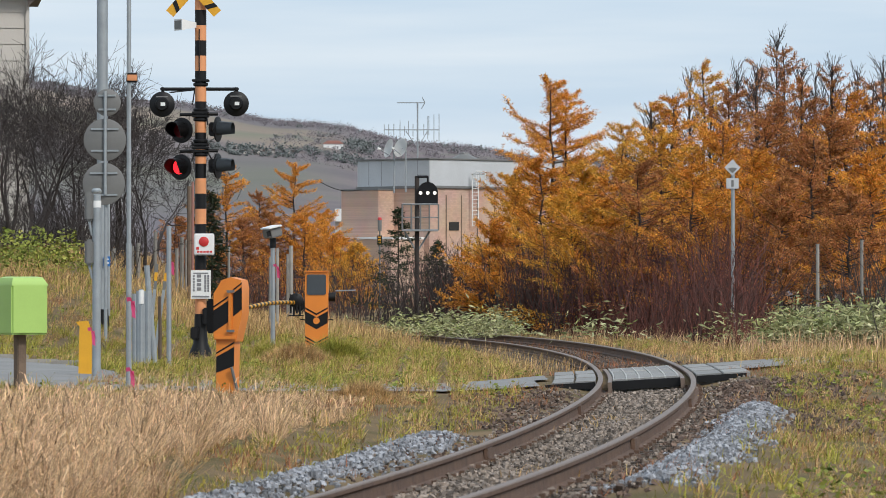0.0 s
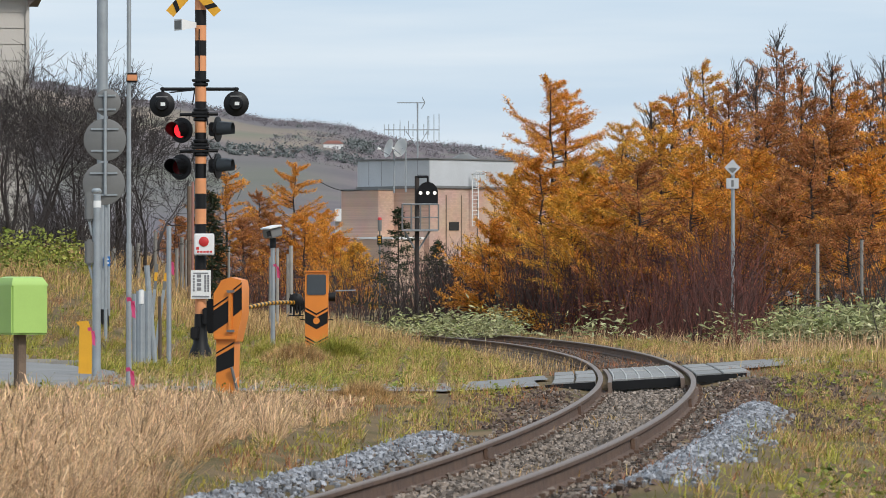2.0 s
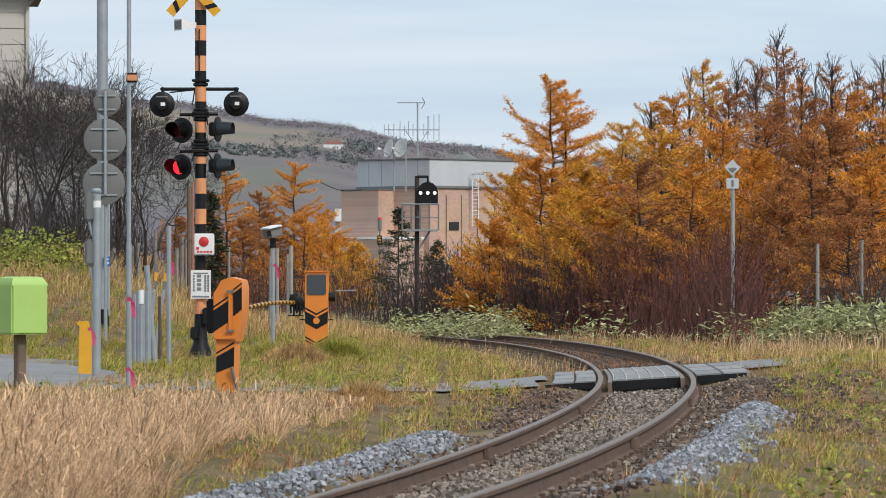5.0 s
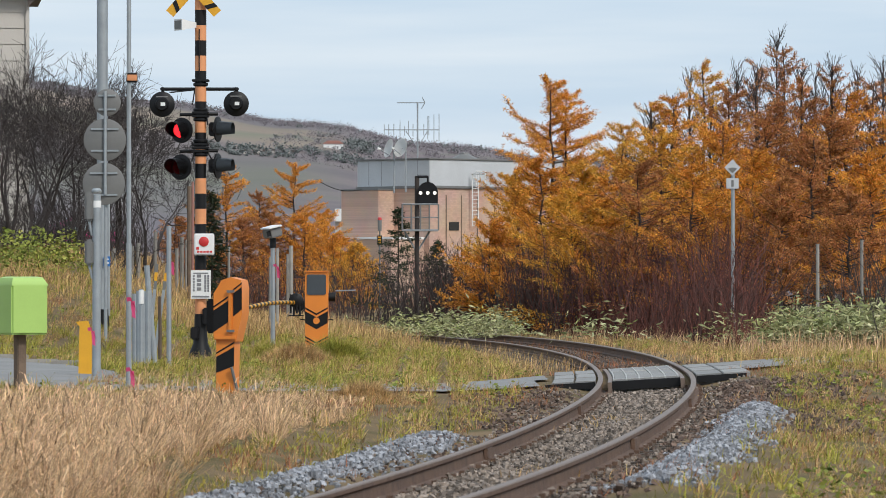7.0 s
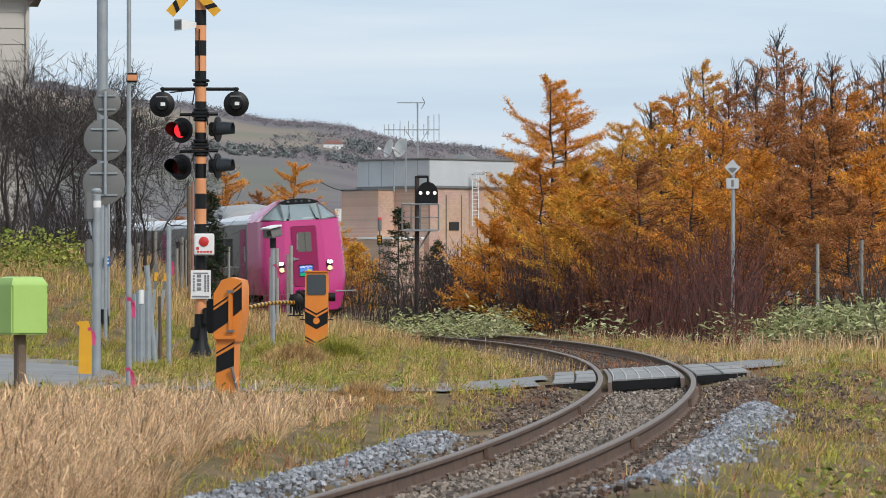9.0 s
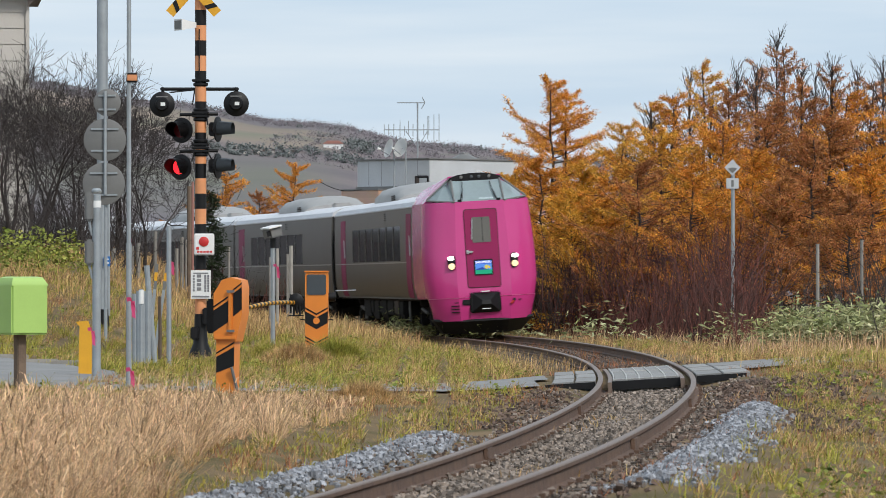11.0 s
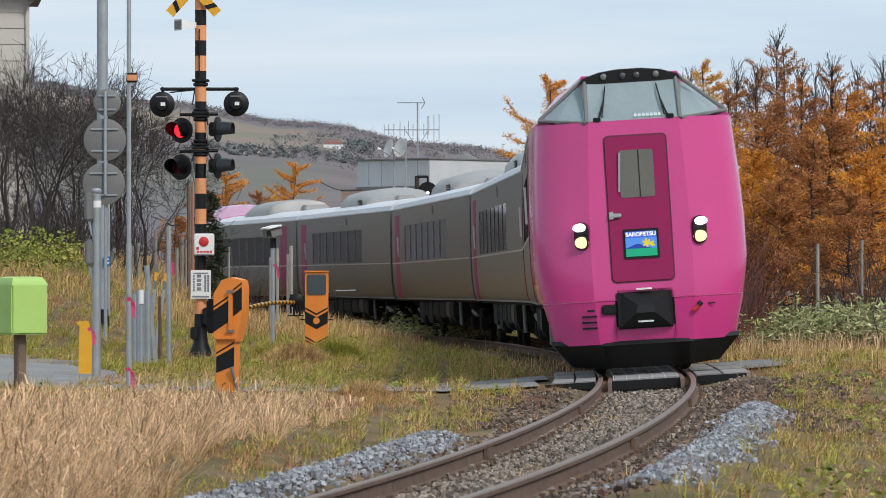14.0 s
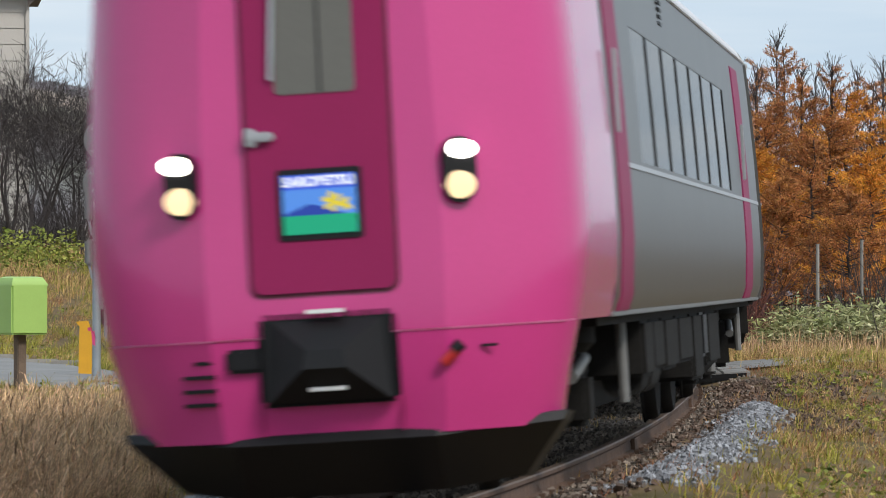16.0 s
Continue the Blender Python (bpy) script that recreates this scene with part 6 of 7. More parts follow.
blades("reed_grass", x, y, rng.uniform(.18, .6, len(x)) * np.where(x > .055 * y, 1.1, .75), rng.uniform(.008, .016, len(x)), 0.35, DRY, "pale dry reeds before the thicket", "dry grass")
x, y = scatter(26000, 66, 150, lambda x, y: (np.abs(beside(x, y)) > .75) & (np.abs(beside(x, y)) < 2.4) & (off_road(x, y) > .1))
blades("track_weeds", x, y, rng.uniform(.08, .34, len(x)), rng.uniform(.005, .011, len(x)), 0.5, MIXGRASS, "dry weeds along the rails", "weeds")
x, y = scatter(40000, 72, 130, lambda x, y: (np.abs(beside(x, y)) < .5) & (patch(x * 2, y, 1.2) > .0))
blades("bed_weeds", x, y, rng.uniform(.05, .2, len(x)), rng.uniform(.006, .012, len(x)), 0.6, RUSTWEED, "rust-brown weeds between the far rails", "weeds")
x, y = scatter(16000, 22, 58, lambda x, y: (np.abs(beside(x, y)) < 1.1) & (patch(x, y, 1.6) > .55) & (off_road(x, y) > .3))
blades("rail_tufts", x, y, rng.uniform(.05, .16, len(x)), rng.uniform(.005, .012, len(x)), 0.6, MIXGRASS, "small yellow tufts between the rails", "weeds")
x, y = scatter(60000, 20, 75, lambda x, y: (np.abs(beside(x, y)) > 1.0) & (patch(x + 5, y * 1.3, 1.3) > .42) & (off_road(x, y) > .1) & (beside(x, y) > -3.4))
blades("rusty_weeds", x, y, rng.uniform(.03, .17, len(x)), rng.uniform(.004, .009, len(x)), 0.8, RUSTWEED, "rust-brown dead weeds in patches", "weeds")
x, y = scatter(40000, 20, 62, lambda x, y: (np.abs(np.abs(beside(x, y)) - 1.85) < .4) & (patch(x - 4, y, 1.7) > .2) & (off_road(x, y) > .1))
blades("edge_tufts", x, y, rng.uniform(.04, .2, len(x)), rng.uniform(.005, .011, len(x)), 0.8, GREENGRASS, "green tufts growing over the stones", "grass")
# rounded tufts
for i, (u, v, d, r, hh_) in enumerate(((590, 630, 86, .55, .55), (520, 640, 84, .6, .5), (480, 625, 88, .5, .4), (640, 700, 57, .4, .3))):
    tx, ty, _ = sight(u, v, d)
    q = rng.normal(0, 1, (4200, 2)) * r * .5
    x, y = tx + q[:, 0], ty + q[:, 1]
    blades("grass_tussock", x, y, hh_ * np.exp(-(q[:, 0] ** 2 + q[:, 1] ** 2) / (r * r)) * rng.uniform(.6, 1.1, len(x)) + .05, rng.uniform(.006, .012, len(x)), .6, GREENGRASS if i % 2 == 0 else MIXGRASS, "rounded drooping grass tussock", "grass")


def leaves(name, P, size, aspect, material, parent=None, label="", flat=0.6, simple=False, along=None):
    """Loose leaves: a bent pair of triangles each."""
    n = len(P)
    d = rng.normal(0, 1, (n, 3)) * [1, 1, flat]
    if along is not None:
        d = along + d * .42
    d /= np.linalg.norm(d, axis=1, keepdims=True)
    e = np.cross(d, rng.normal(0, 1, (n, 3)))
    e /= np.linalg.norm(e, axis=1, keepdims=True)
    L = (size * rng.uniform(.6, 1.3, n))[:, None]
    W = L * aspect
    V = np.stack([P, P + d * L * .5 + e * W * .5, P + d * L, P + d * L * .5 - e * W * .5], 1)
    i = np.arange(n)[:, None] * 4
    F = np.concatenate([i + [[0, 1, 2]], i + [[0, 2, 3]]])
    if simple:
        V = np.stack([P - e * W * .4, P + e * W * .6, P + d * L], 1)
        F = np.arange(n * 3).reshape(n, 3)
    ob = new(name, raw(name, V.reshape(-1, 3), F, material))
    if parent:
        ob.parent = parent
    return tagged(ob, label)


tagged(leaves("green_herbs", HERBS, .06, .5, HERB, None, "low green broad-leaved herbs in the turf", .35), category="weeds", kind="stuff")
# green leafy weeds at the top of the bank
for u, d, r, n in ((15, 113, .9, 900), (70, 112, .8, 800), (120, 114, .6, 450), (45, 108, .7, 500)):
    tx, ty, _ = sight(u, 470, d)
    cl = thing("weed_clump", "clump of green leafy weeds on the bank", "weeds", pose(tx, ty, gz(tx, ty)), "weed clumps")
    q = rng.normal(0, .5, (n, 3)) * [r, r, 0]
    q[:, 2] = rng.random(n) * (.15 + .75 * np.exp(-(q[:, 0] ** 2 + q[:, 1] ** 2) / (r * r * .6)))
    leaves("foliage", q, .11, .5, HERB, cl, "green leaves", .5)
# bamboo grass
for u, v, d, r, n in ((730, 568, 128, 1.3, 900), (800, 566, 126, 1.4, 1200), (860, 560, 122, 1.0, 800), (885, 520, 124, .6, 400), (1060, 580, 108, 1.1, 220), (1290, 582, 100, .8, 160), (1400, 575, 96, .7, 1300), (1460, 560, 97, .9, 1800), (1520, 560, 96, .8, 1600), (1568, 555, 97, .8, 1200)):
    tx, ty, _ = sight(u, v, d)
    cl = thing("bamboo_grass", "clump of pale edged green bamboo grass", "bamboo grass", pose(tx, ty, gz(tx, ty)), "bamboo grass clumps")
    q = rng.normal(0, .5, (n, 3)) * [r, r, 0]
    q[:, 2] = np.abs(rng.normal(.0, 1, n)) * .22 + .12 + .35 * np.exp(-(q[:, 0] ** 2 + q[:, 1] ** 2) / (r * r)) * rng.random(n)
    leaves("foliage", q, .16, .24, SASA, cl, "narrow green leaves", .5)


def twigs(P0, P1, r0, r1):
    """Three-sided tapering sticks, as arrays of points and faces."""
    n = len(P0)
    d = P1 - P0
    d = d / np.maximum(np.linalg.norm(d, axis=1, keepdims=True), 1e-6)
    a = np.cross(d, np.where(np.abs(d[:, 2:3]) > .8, [[1., 0, 0]], [[0, 0, 1.]]))
    a /= np.linalg.norm(a, axis=1, keepdims=True)
    b = np.cross(d, a)
    V = []
    for P, r in ((P0, r0), (P1, r1)):
        for k in range(3):
            t = 2 * math.pi * k / 3
            V.append(P + (a * math.cos(t) + b * math.sin(t)) * r[:, None])
    V = np.stack(V, 1)
    i = np.arange(n)[:, None] * 6
    F = np.concatenate([i + [[k, (k + 1) % 3, 3 + (k + 1) % 3]] for k in range(3)] + [i + [[k, 3 + (k + 1) % 3, 3 + k]] for k in range(3)])
    return V.reshape(-1, 3), F


class Wood:
    def __init__(self):
        self.a, self.b, self.r, self.s = [], [], [], []

    def add(self, a, b, r0, r1):
        self.a.append(a), self.b.append(b), self.r.append(r0), self.s.append(r1)

    def mesh(self, name, material):
        return raw(name, *twigs(np.array(self.a), np.array(self.b), np.array(self.r), np.array(self.s)), material)


def grow(w, p, d, length, r, depth, spread, lift, wig, rmin=0.004, shoots=(3, 5)):
    """A limb that wanders, thins and forks."""
    n = 4 if depth > 1 else 2
    q = p
    for i in range(n):
        d = d + rng.normal(0, wig, 3) + np.array([0, 0, lift])
        d = d / np.linalg.norm(d)
        e = q + d * length / n
        r1 = max(r * (1 - .16 * (i + 1) / 1.2), rmin)
        w.add(q, e, max(r * (1 - .16 * i / 1.2), rmin), r1)
        q = e
        if depth > 0 and i > 0:
            for _ in range(int(rng.integers(1, 3)) if i < n - 1 else int(rng.integers(*shoots))):
                side = d + rng.normal(0, spread, 3)
                side = side / np.linalg.norm(side)
                grow(w, q, side, length * rng.uniform(.5, .78), r1 * rng.uniform(.45, .7), depth - 1, spread, lift, wig, rmin, shoots)


def bare_tree(u, base_d, height, stems, spread, label, depth=4, material=TWIG, lean=0.0):
    x, y, _ = sight(u, 500, base_d)
    ob = thing("bare_tree", label, "tree", pose(x, y, gz(x, y) - .1), "bare trees")
    tw = Wood()
    for k in range(stems):
        a = rng.uniform(0, 6.28)
        d = np.array([math.cos(a) * .35 + lean, math.sin(a) * .35, 1.0])
        d /= np.linalg.norm(d)
        p0 = np.array([math.cos(a) * .1, math.sin(a) * .1, 0])
        r = .05 * height / 5
        p1 = p0 + d * height * .22
        t = part("trunk", tube(p0, p1, r * 1.3, r, n=7), BARK, ob)
        grow(tw, p1, d, height * .36, r * .9, depth, spread, .06, .15, .0042, (2, 4))
    c = new("crown", tw.mesh("crown", material))
    c.parent = ob
    tagged(c, "bare twiggy crown")
    return ob


bare_tree(40, 118, 4.7, 4, .6, "bare dark tree with many upright twigs on the bank", 4, lean=.05)
bare_tree(110, 124, 4.7, 3, .6, "bare dark tree with spreading twigs on the bank", 4, lean=.12)
bare_tree(5, 121, 4.8, 3, .6, "bare dark tree beside the cream house", 4)
bare_tree(255, 122, 4.2, 3, .6, "bare dark tree with a forked trunk", 4, lean=.1)
bare_tree(205, 128, 4.5, 3, .6, "bare twiggy tree behind the sign pole", 4)
bare_tree(150, 132, 4.6, 3, .6, "bare twiggy tree on the bank", 4)


def larch(u, d, height, material, label, sparse=1.0, wide=0.34, bareness=0.0, group="larches", base=500, lean=0.0, foot=0.0):
    """Trunk, drooping whorled limbs, side twigs, short needle tufts."""
    x, y, _ = sight(u, base, d)
    ob = thing("larch", label, "tree", pose(x, y, gz(x, y) - .1), group)
    tw = Wood()
    n = 9
    top = np.array([lean * height, 0, height])
    pts = [top * (i / n) + np.append(rng.normal(0, .04, 2), 0) * (i > 0) for i in range(n + 1)]
    r0 = .010 * height
    rings = [[Vector(p) + Vector((math.cos(a), math.sin(a), 0)) * (r0 * (1 - i / n) + .012) for a in np.linspace(0, 5.236, 6)] for i, p in enumerate(pts)]
    part("trunk", loft(rings), BARK, ob)
    tips, ways = [], []
    nb = int(64 * sparse)
    for k in range(nb):
        t = .05 + .04 * foot + (.94 - .04 * foot) * (k + rng.uniform(0, .9)) / nb
        p = np.array([np.interp(t, np.linspace(0, 1, n + 1), [q[j] for q in pts]) for j in range(3)])
        a = rng.uniform(0, 6.28)
        L = height * wide * (1 - t) ** .75 * rng.uniform(.6, 1.3) + .28
        dirn = np.array([math.cos(a) + .22, math.sin(a), rng.uniform(-.12, .12) + .3 * t])
        dirn /= np.linalg.norm(dirn)
        q, m = p, 6
        rr = .006 + .006 * L
        for i in range(m):
            dirn = dirn + rng.normal(0, .07, 3) + np.array([.025, 0, .045])
            dirn /= np.linalg.norm(dirn)
            e = q + dirn * L / m
            tw.add(q, e, rr * (1 - i / m) + .003, rr * (1 - (i + 1) / m) + .003)
            flank = np.cross(dirn, [0, 0, 1.0])
            if i > 0 or t > .7:
                # flat sprays to both sides, needles lying along them
                for _ in range(5):
                    sd = dirn * .8 + flank * rng.choice((-1, 1)) * rng.uniform(.3, .9) + np.array([0, 0, rng.normal(.08, .16)])
                    sd /= np.linalg.norm(sd)
                    sl = L * rng.uniform(.08, .24) * (1 - .4 * i / m)
                    f = q + (e - q) * rng.random()
                    g = f + sd * sl
                    if rng.random() < .22 + .3 * bareness:
                        tw.add(f, g, .004, .003)
                    if rng.random() > bareness * (0.5 + t) + foot * max(0, .36 - t):
                        c = max(6, int(sl * 62))
                        tips.append(f + (g - f) * rng.random((c, 1)) + rng.normal(0, .035, (c, 3)))
                        ways.append(np.repeat(sd[None], c, 0))
                if rng.random() > bareness * t + foot * max(0, .36 - t):
                    tips.append(q + (e - q) * rng.random((8, 1)) + rng.normal(0, .03, (8, 3)))
                    ways.append(np.repeat(dirn[None], 8, 0))
            q = e
    o = tagged(new("limbwork", tw.mesh("limbwork", BARK)), kind="stuff")
    o.parent = ob
    if tips:
        leaves("crown", np.concatenate(tips), .095, .24, material, ob, "autumn needles in short tufts", .9, True, np.concatenate(ways) * .45)
    return ob


# single larch and its neighbours beside the building
larch(978, 150, 7.3, LARCH, "orange autumn larch with a pointed open top", 1.2, .50, foot=2.2)
larch(1003, 151, 6.9, LARCH, "orange autumn larch leaning beside its neighbour", .9, .42, foot=2.2)
larch(915, 146, 4.6, LARCHGOLD, "golden orange young larch with low spreading limbs", 1.1, .42, foot=2.2)
larch(960, 140, 4.8, LARCH, "orange young larch with spreading limbs", 1.1, .42, foot=2.2)
larch(1030, 142, 4.6, LARCHGOLD, "golden orange larch with spreading limbs", 1.2, .42, foot=2.2)
larch(865, 142, 3.2, LARCH, "low orange larch at the thicket edge", .9, .5, foot=2.2)
# the wood on the right
for i, (u, d, hgt, mt, br, wd) in enumerate(((1100, 138, 5.6, LARCHGOLD, .1, .4), (1150, 145, 6.4, LARCHGOLD, .2, .36), (1190, 134, 6.2, LARCH, .1, .38), (1245, 138, 7.2, LARCHGOLD, .15, .30), (1290, 132, 6.3, LARCHRED, .2, .38), (1340, 142, 7.4, LARCHRED, .3, .34), (1385, 136, 7.6, LARCHRED, .45, .30), (1420, 130, 6.4, LARCHRED, .2, .38), (1470, 140, 7.2, LARCHRED, .4, .34), (1500, 128, 6.0, LARCH, .15, .42), (1545, 134, 6.6, LARCHRED, .3, .38), (1590, 126, 5.8, LARCH, .2, .42), (1620, 136, 7.2, LARCHRED, .3, .36), (1130, 126, 4.4, LARCHRED, .15, .46), (1225, 124, 4.2, LARCH, .15, .48), (1330, 122, 4.4, LARCH, .1, .46), (1440, 120, 4.6, LARCHRED, .15, .46), (1540, 118, 4.2, LARCH, .1, .48), (1070, 132, 4.0, LARCH, .15, .48), (1380, 119, 3.6, LARCHRED, .1, .52), (1500, 114, 3.2, LARCHRED, .15, .5), (1280, 128, 5.2, LARCH, .1, .46), (1170, 130, 5.2, LARCHGOLD, .1, .46), (1465, 126, 5.4, LARCHRED, .1, .46), (1360, 130, 5.8, LARCHRED, .15, .44), (1010, 132, 3.8, LARCHGOLD, .05, .5))):
    larch(u, d, hgt, mt, "autumn larch in a dense rust and orange wood", 1.0, wd * 1.12, br, "larches of the wood", foot=3.0 if u > 1250 else .6)
# bare tops rising out of the wood
bare_tree(75, 127, 4.6, 3, .6, "bare twiggy tree before the cream house", 4)
bare_tree(175, 126, 4.4, 3, .6, "bare twiggy tree behind the control post", 4)
def bare_top(u, d, height, wide, label):
    """A slim stem with a brush of fine upright shoots."""
    x, y, _ = sight(u, 500, d)
    ob = thing("bare_tree", label, "tree", pose(x, y, gz(x, y) - .1), "bare trees of the wood")
    part("trunk", tube((0, 0, 0), (.05, 0, height), .05, .012, n=6), BARK, ob)
    w = Wood()
    for k in range(120):
        t = rng.uniform(.3, 1.0)
        q = np.array([.05 * t, 0, height * t])
        a = rng.uniform(0, 6.28)
        L = height * wide * (1.15 - t) * rng.uniform(.5, 1.2) + .2
        dirn = np.array([math.cos(a) * .5, math.sin(a) * .5, .85])
        for i in range(4):
            dirn = dirn + rng.normal(0, .1, 3) + np.array([0, 0, .1])
            dirn /= np.linalg.norm(dirn)
            e = q + dirn * L / 4
            w.add(q, e, .0085 - .001 * i, .0075 - .001 * i)
            if i:
                sd = dirn + rng.normal(0, .4, 3)
                w.add(q, q + sd / np.linalg.norm(sd) * L * rng.uniform(.15, .4), .0055, .004)
            q = e
    c = new("crown", w.mesh("crown", GREYTWIG))
    c.parent = ob
    tagged(c, "fine upright bare shoots")


for u, d, hgt, wd in ((1372, 140, 8.1, .26), (1300, 142, 7.2, .3), (1218, 140, 6.9, .28), (1150, 142, 6.0, .36), (1105, 144, 5.3, .4), (1415, 138, 7.0, .3), (1470, 140, 7.3, .3), (1335, 139, 7.0, .28), (1515, 136, 6.8, .32), (1560, 128, 6.7, .36), (1190, 143, 6.2, .3), (1255, 141, 6.4, .3), (1440, 142, 7.0, .3)):
    bare_top(u, d, hgt, wd, "tall bare tree with fine upright shoots among the larches")
# larches beyond the line, left of the building
for u, d, hgt, mt, wd in ((400, 205, 6.0, LARCH, .34), (520, 212, 5.6, LARCH, .40), (460, 222, 4.6, LARCHRED, .42), (355, 218, 5.0, LARCHRED, .40), (570, 216, 3.8, LARCH, .5), (480, 205, 3.6, LARCHRED, .5), (625, 196, 2.4, LARCHGOLD, .55), (590, 200, 2.8, LARCH, .55), (430, 204, 3.8, LARCHRED, .5), (540, 204, 3.6, LARCH, .5), (310, 216, 4.0, LARCHRED, .45)):
    larch(u, d, hgt * (1.12 if u > 440 else 1), mt, "orange autumn larch beyond the railway line", 1.1, wd * (1.1 if u > 440 else 1), .05, "larches beyond the line")


def spruce(u, d, height, label, wide=.42):
    x, y, _ = sight(u, 500, d)
    ob = thing("spruce", label, "tree", pose(x, y, gz(x, y) - .1), "young spruces")
    tr = Wood()
    tr.add(np.zeros(3), np.array([0, 0, height]), .05, .008)
    P = []
    for k in range(46):
        t = k / 46
        a = rng.uniform(0, 6.28)
        L = height * wide * (1 - t) + .12
        e = np.array([math.cos(a) * L, math.sin(a) * L, height * t + .12 * L])
        b = np.array([0, 0, height * t])
        tr.add(b, e, .012, .004)
        P += [b + (e - b) * rng.uniform(.1, 1.05) + rng.normal(0, .04, 3) for _ in range(90)]
    o = tagged(new("limbwork", tr.mesh("limbwork", BARK)), kind="stuff")
    o.parent = ob
    leaves("crown", np.array(P), .13, .22, PINE, ob, "dark green needles", .5)


spruce(705, 165, 3.9, "small dark green spruce below the signal")
spruce(772, 166, 2.7, "small dark green spruce below the signal")
spruce(375, 128, 3.0, "thin dark green spruce behind the signal pole", .16)


def thicket(n, s0, s1, o0, o1, h0, h1, material, label, name="shrub", edge=9.0):
    """Upright stems with side twigs along the outside of the curve."""
    w = Wood()
    s = rng.uniform(s0, s1, n)
    off = rng.uniform(o0, o1, n)
    for a, o in zip(s, off):
        p = np.array(on_track(float(a), float(o)))
        if p[0] > edge * p[1]:
            continue
        p[2] = gz(p[0], p[1]) - .05
        H = rng.uniform(h0, h1)
        d = np.array([rng.normal(0, .22), rng.normal(0, .2), 1.0])
        r = rng.uniform(.008, .019)
        q = p
        for i in range(4):
            d = d + rng.normal(0, .09, 3)
            d /= np.linalg.norm(d)
            e = q + d * H / 4
            w.add(q, e, r * (1 - .2 * i), r * (1 - .2 * (i + 1)))
            for _ in range(2):
                sd = d + rng.normal(0, .45, 3)
                sd /= np.linalg.norm(sd)
                f = q + (e - q) * rng.random()
                g = f + sd * H * rng.uniform(.1, .26)
                w.add(f, g, .005, .0035)
            q = e
    ob = thing(name, label, "shrub", group="thickets along the line", kind="stuff")
    c = new("stems", w.mesh("stems", material))
    c.parent = ob
    return ob


thicket(1700, 84, 122, 3.2, 9.5, 1.3, 2.8, REDTWIG, "dense thicket of red-brown bare stems", edge=.0615)
thicket(900, 84, 118, 3.4, 6.5, .7, 1.6, REDTWIG, "lower red-brown bare stems at the thicket edge", edge=.064)
# dark backing of stems, added to give the wood its shaded interior
thicket(420, 84, 120, 8.5, 14, 1.6, 3.2, GREYTWIG, "dark stems added as shade beneath the larches")
thicket(1050, 116, 148, 2.6, 6.5, 1.0, 2.6, GREYTWIG, "dark grey bare shrubs beside the curve")
thicket(560, 110, 137, 2.6, 6.0, 1.0, 2.5, REDTWIG, "mixed bare shrubs beside the curve")
# more added dark stems, deepening the shade low in the wood
thicket(260, 78, 100, 5.5, 10, .8, 2.1, GREYTWIG, "dark stems added as shade at the foot of the wood")
thicket(260, 150, 185, 2.8, 7.0, 1.0, 2.6, GREYTWIG, "bare shrubs beyond the line")
thicket(330, 150, 205, 4.0, 9.0, .8, 2.0, REDTWIG, "rust brown shrubs beyond the line")
thicket(420, 128, 168, -8.5, -3.2, .7, 2.2, GREYTWIG, "bare shrubs on the bank")
thicket(160, 116, 150, -6.5, -3.0, .6, 1.3, REDTWIG, "low red-brown shrubs on the bank")

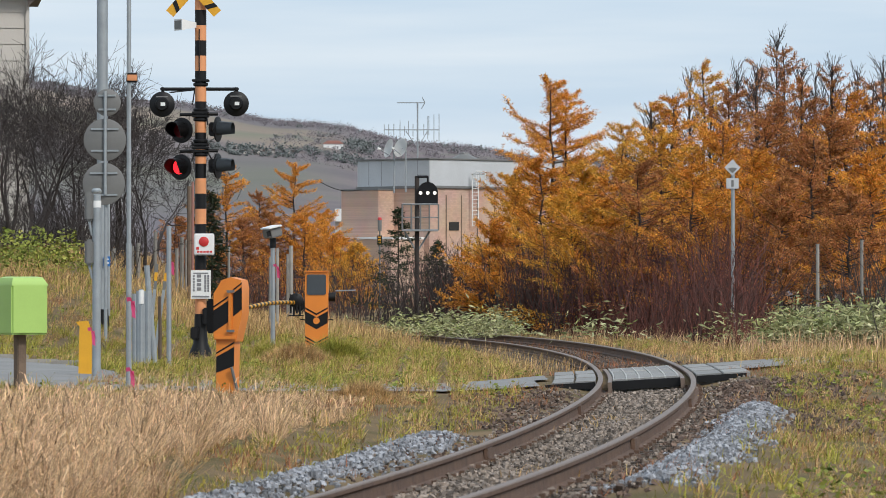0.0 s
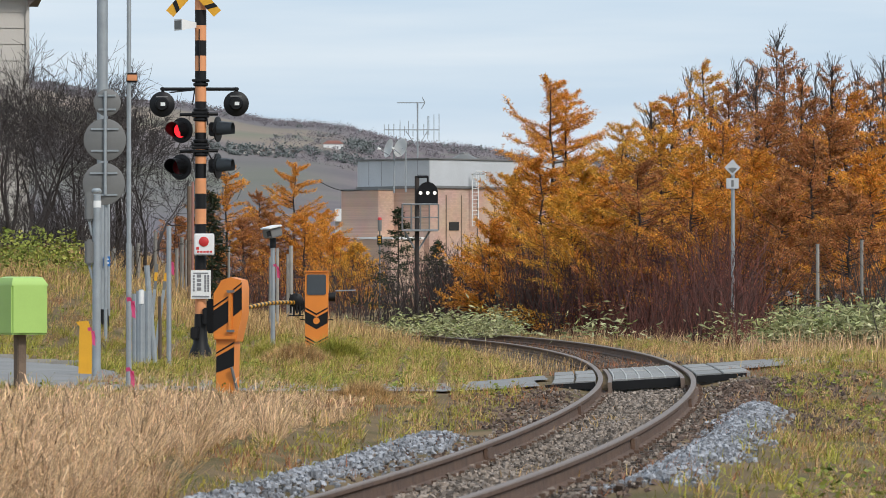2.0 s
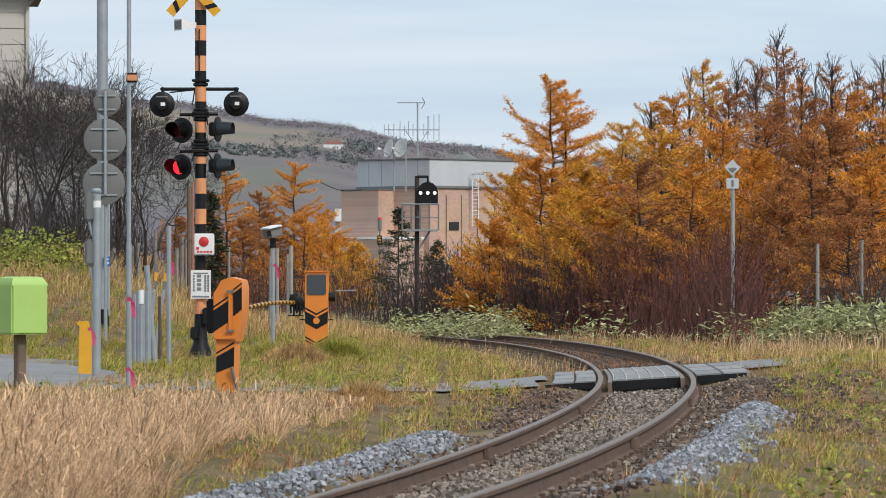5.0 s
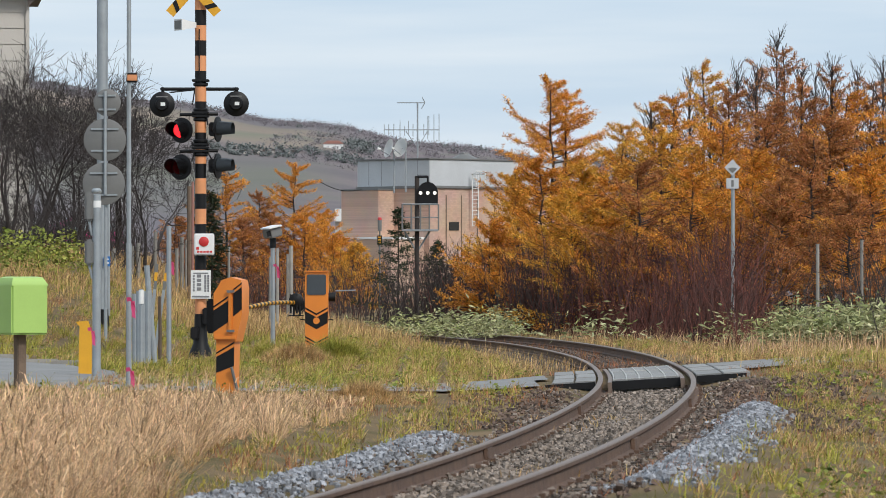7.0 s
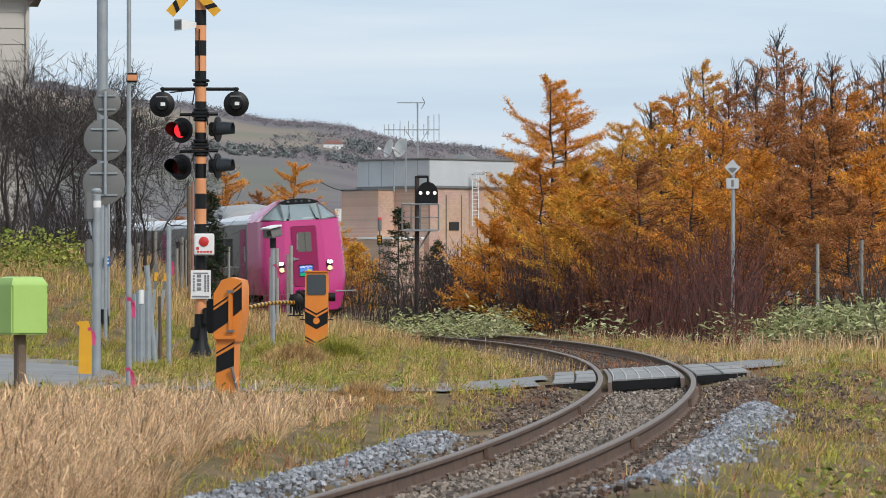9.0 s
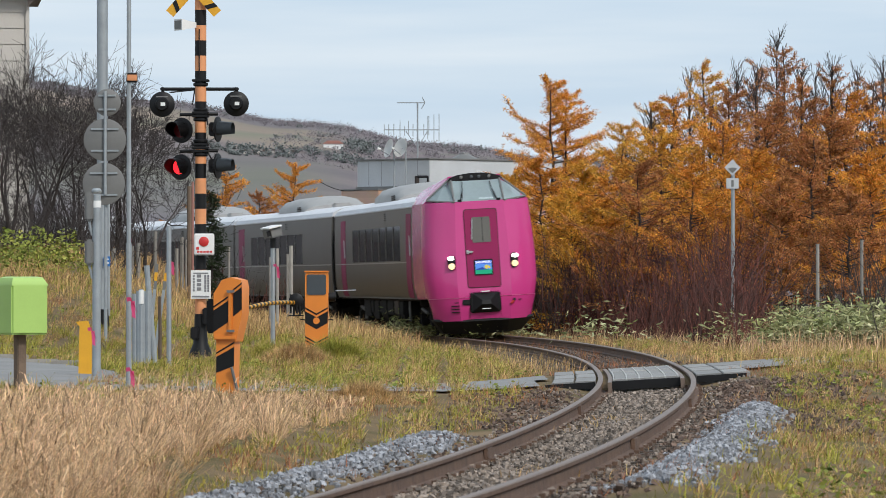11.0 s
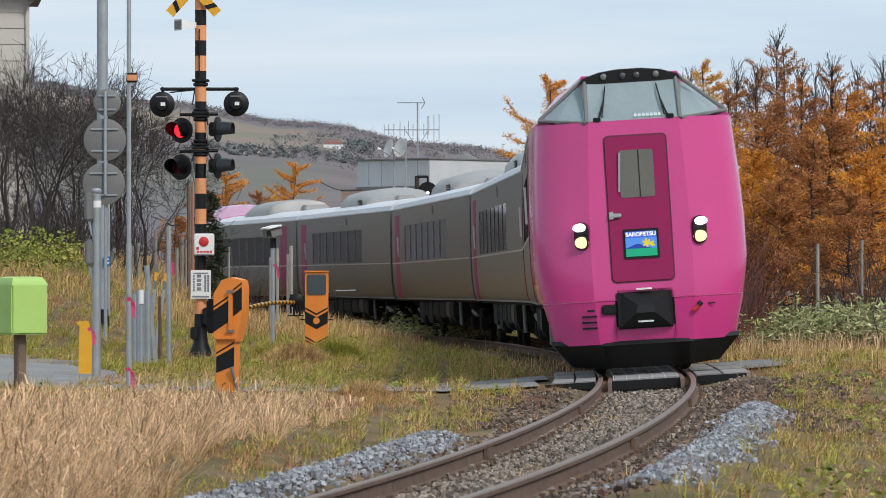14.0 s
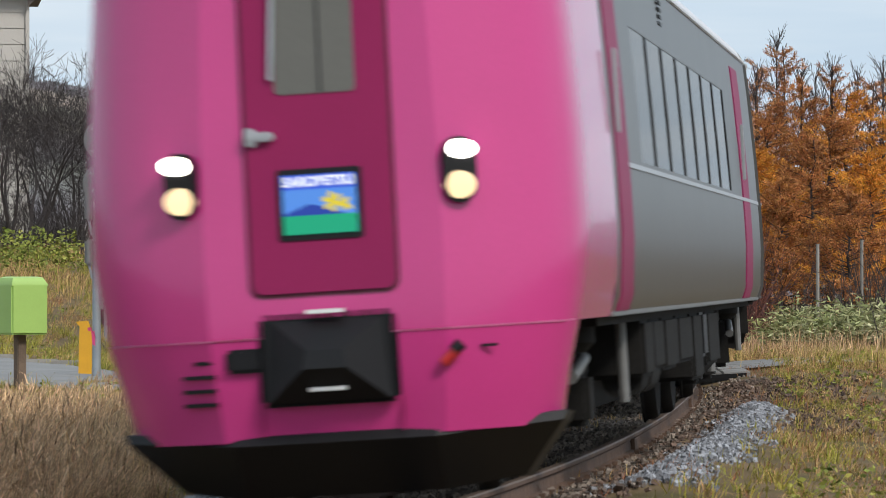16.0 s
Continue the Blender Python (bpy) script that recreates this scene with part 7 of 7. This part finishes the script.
# dense dark scrub under the bare trees on the bank
w = Wood()
for k in range(400):
    y = rng.uniform(117, 138)
    x = (rng.uniform(-30, 240) - 784) * y / 8900
    q = np.array([x, y, gz(x, y) - .05])
    H = rng.uniform(.6, 2.4)
    dirn = np.array([rng.normal(0, .4), rng.normal(0, .3), 1.0])
    for i in range(4):
        dirn = dirn + rng.normal(0, .16, 3)
        dirn /= np.linalg.norm(dirn)
        e = q + dirn * H / 4
        w.add(q, e, .013 - .0025 * i, .011 - .0025 * i)
        for _ in range(2):
            sd = dirn + rng.normal(0, .6, 3)
            w.add(q, q + sd / np.linalg.norm(sd) * H * rng.uniform(.12, .35), .006, .004)
        q = e
scrub_ = thing("shrub", "dense dark leafless scrub on the grassy bank", "shrub", group="thickets along the line", kind="stuff")
c = new("stems", w.mesh("stems", TWIG))
c.parent = scrub_
# woods on the far hill
P, Q = [], []
for k in range(5200):
    x = rng.uniform(-150, 60)
    y = rng.uniform(1400, 1800)
    if y < 1640 and x < -44 + 10 * math.sin(y * .02):
        continue
    if y < 1640 and rng.random() < .45:
        continue
    z = gz(x, y)
    r = rng.uniform(.9, 2.0)
    q = rng.normal(0, .5, (26, 3)) * [r, r, r * .7] + [x, y, z + r * .45]
    (P if rng.random() < .95 else Q).append(q)
# hedge of evergreens below the fields, clump beside the white house
for k in range(200):
    y = rng.uniform(1425, 1470)
    x = rng.uniform(-72, -18)
    if k % 4 == 0:
        x, y = rng.uniform(-29, -21), rng.uniform(1500, 1560)
    r = rng.uniform(.6, 1.3) * (1.7 if k % 4 == 0 else 1)
    Q.append(rng.normal(0, .42, (24, 3)) * [r, r, r] + [x, y, gz(x, y) + r * .6])
wd = thing("hill_wood", "dark leafless wood on the ridge of the far hill", "wood", kind="stuff")
# distance haze on these crowns is in their material colours
leaves("crowns", np.concatenate(P), .5, .6, HILLTWIG, wd, "leafless crowns, grey-brown paled for haze", .6, True)
leaves("evergreens", np.concatenate(Q), .9, .6, HILLPINE, wd, "evergreen crowns paled for haze")
# wire behind the far roofs
wire = thing("power_line", "thin dark overhead wire before the hill", "cable")
a, b = Vector(sight(560, 318, 280)), Vector(sight(640, 336, 280))
wm = bmesh.new()
for k in range(8):
    p0, p1 = a.lerp(b, k / 8), a.lerp(b, (k + 1) / 8)
    tubebm(wm, p0 - Vector((0, 0, .3 * math.sin(math.pi * k / 8))), p1 - Vector((0, 0, .3 * math.sin(math.pi * (k + 1) / 8))), .02, n=5)
part("strand", wm, BLACK, wire)


motions()
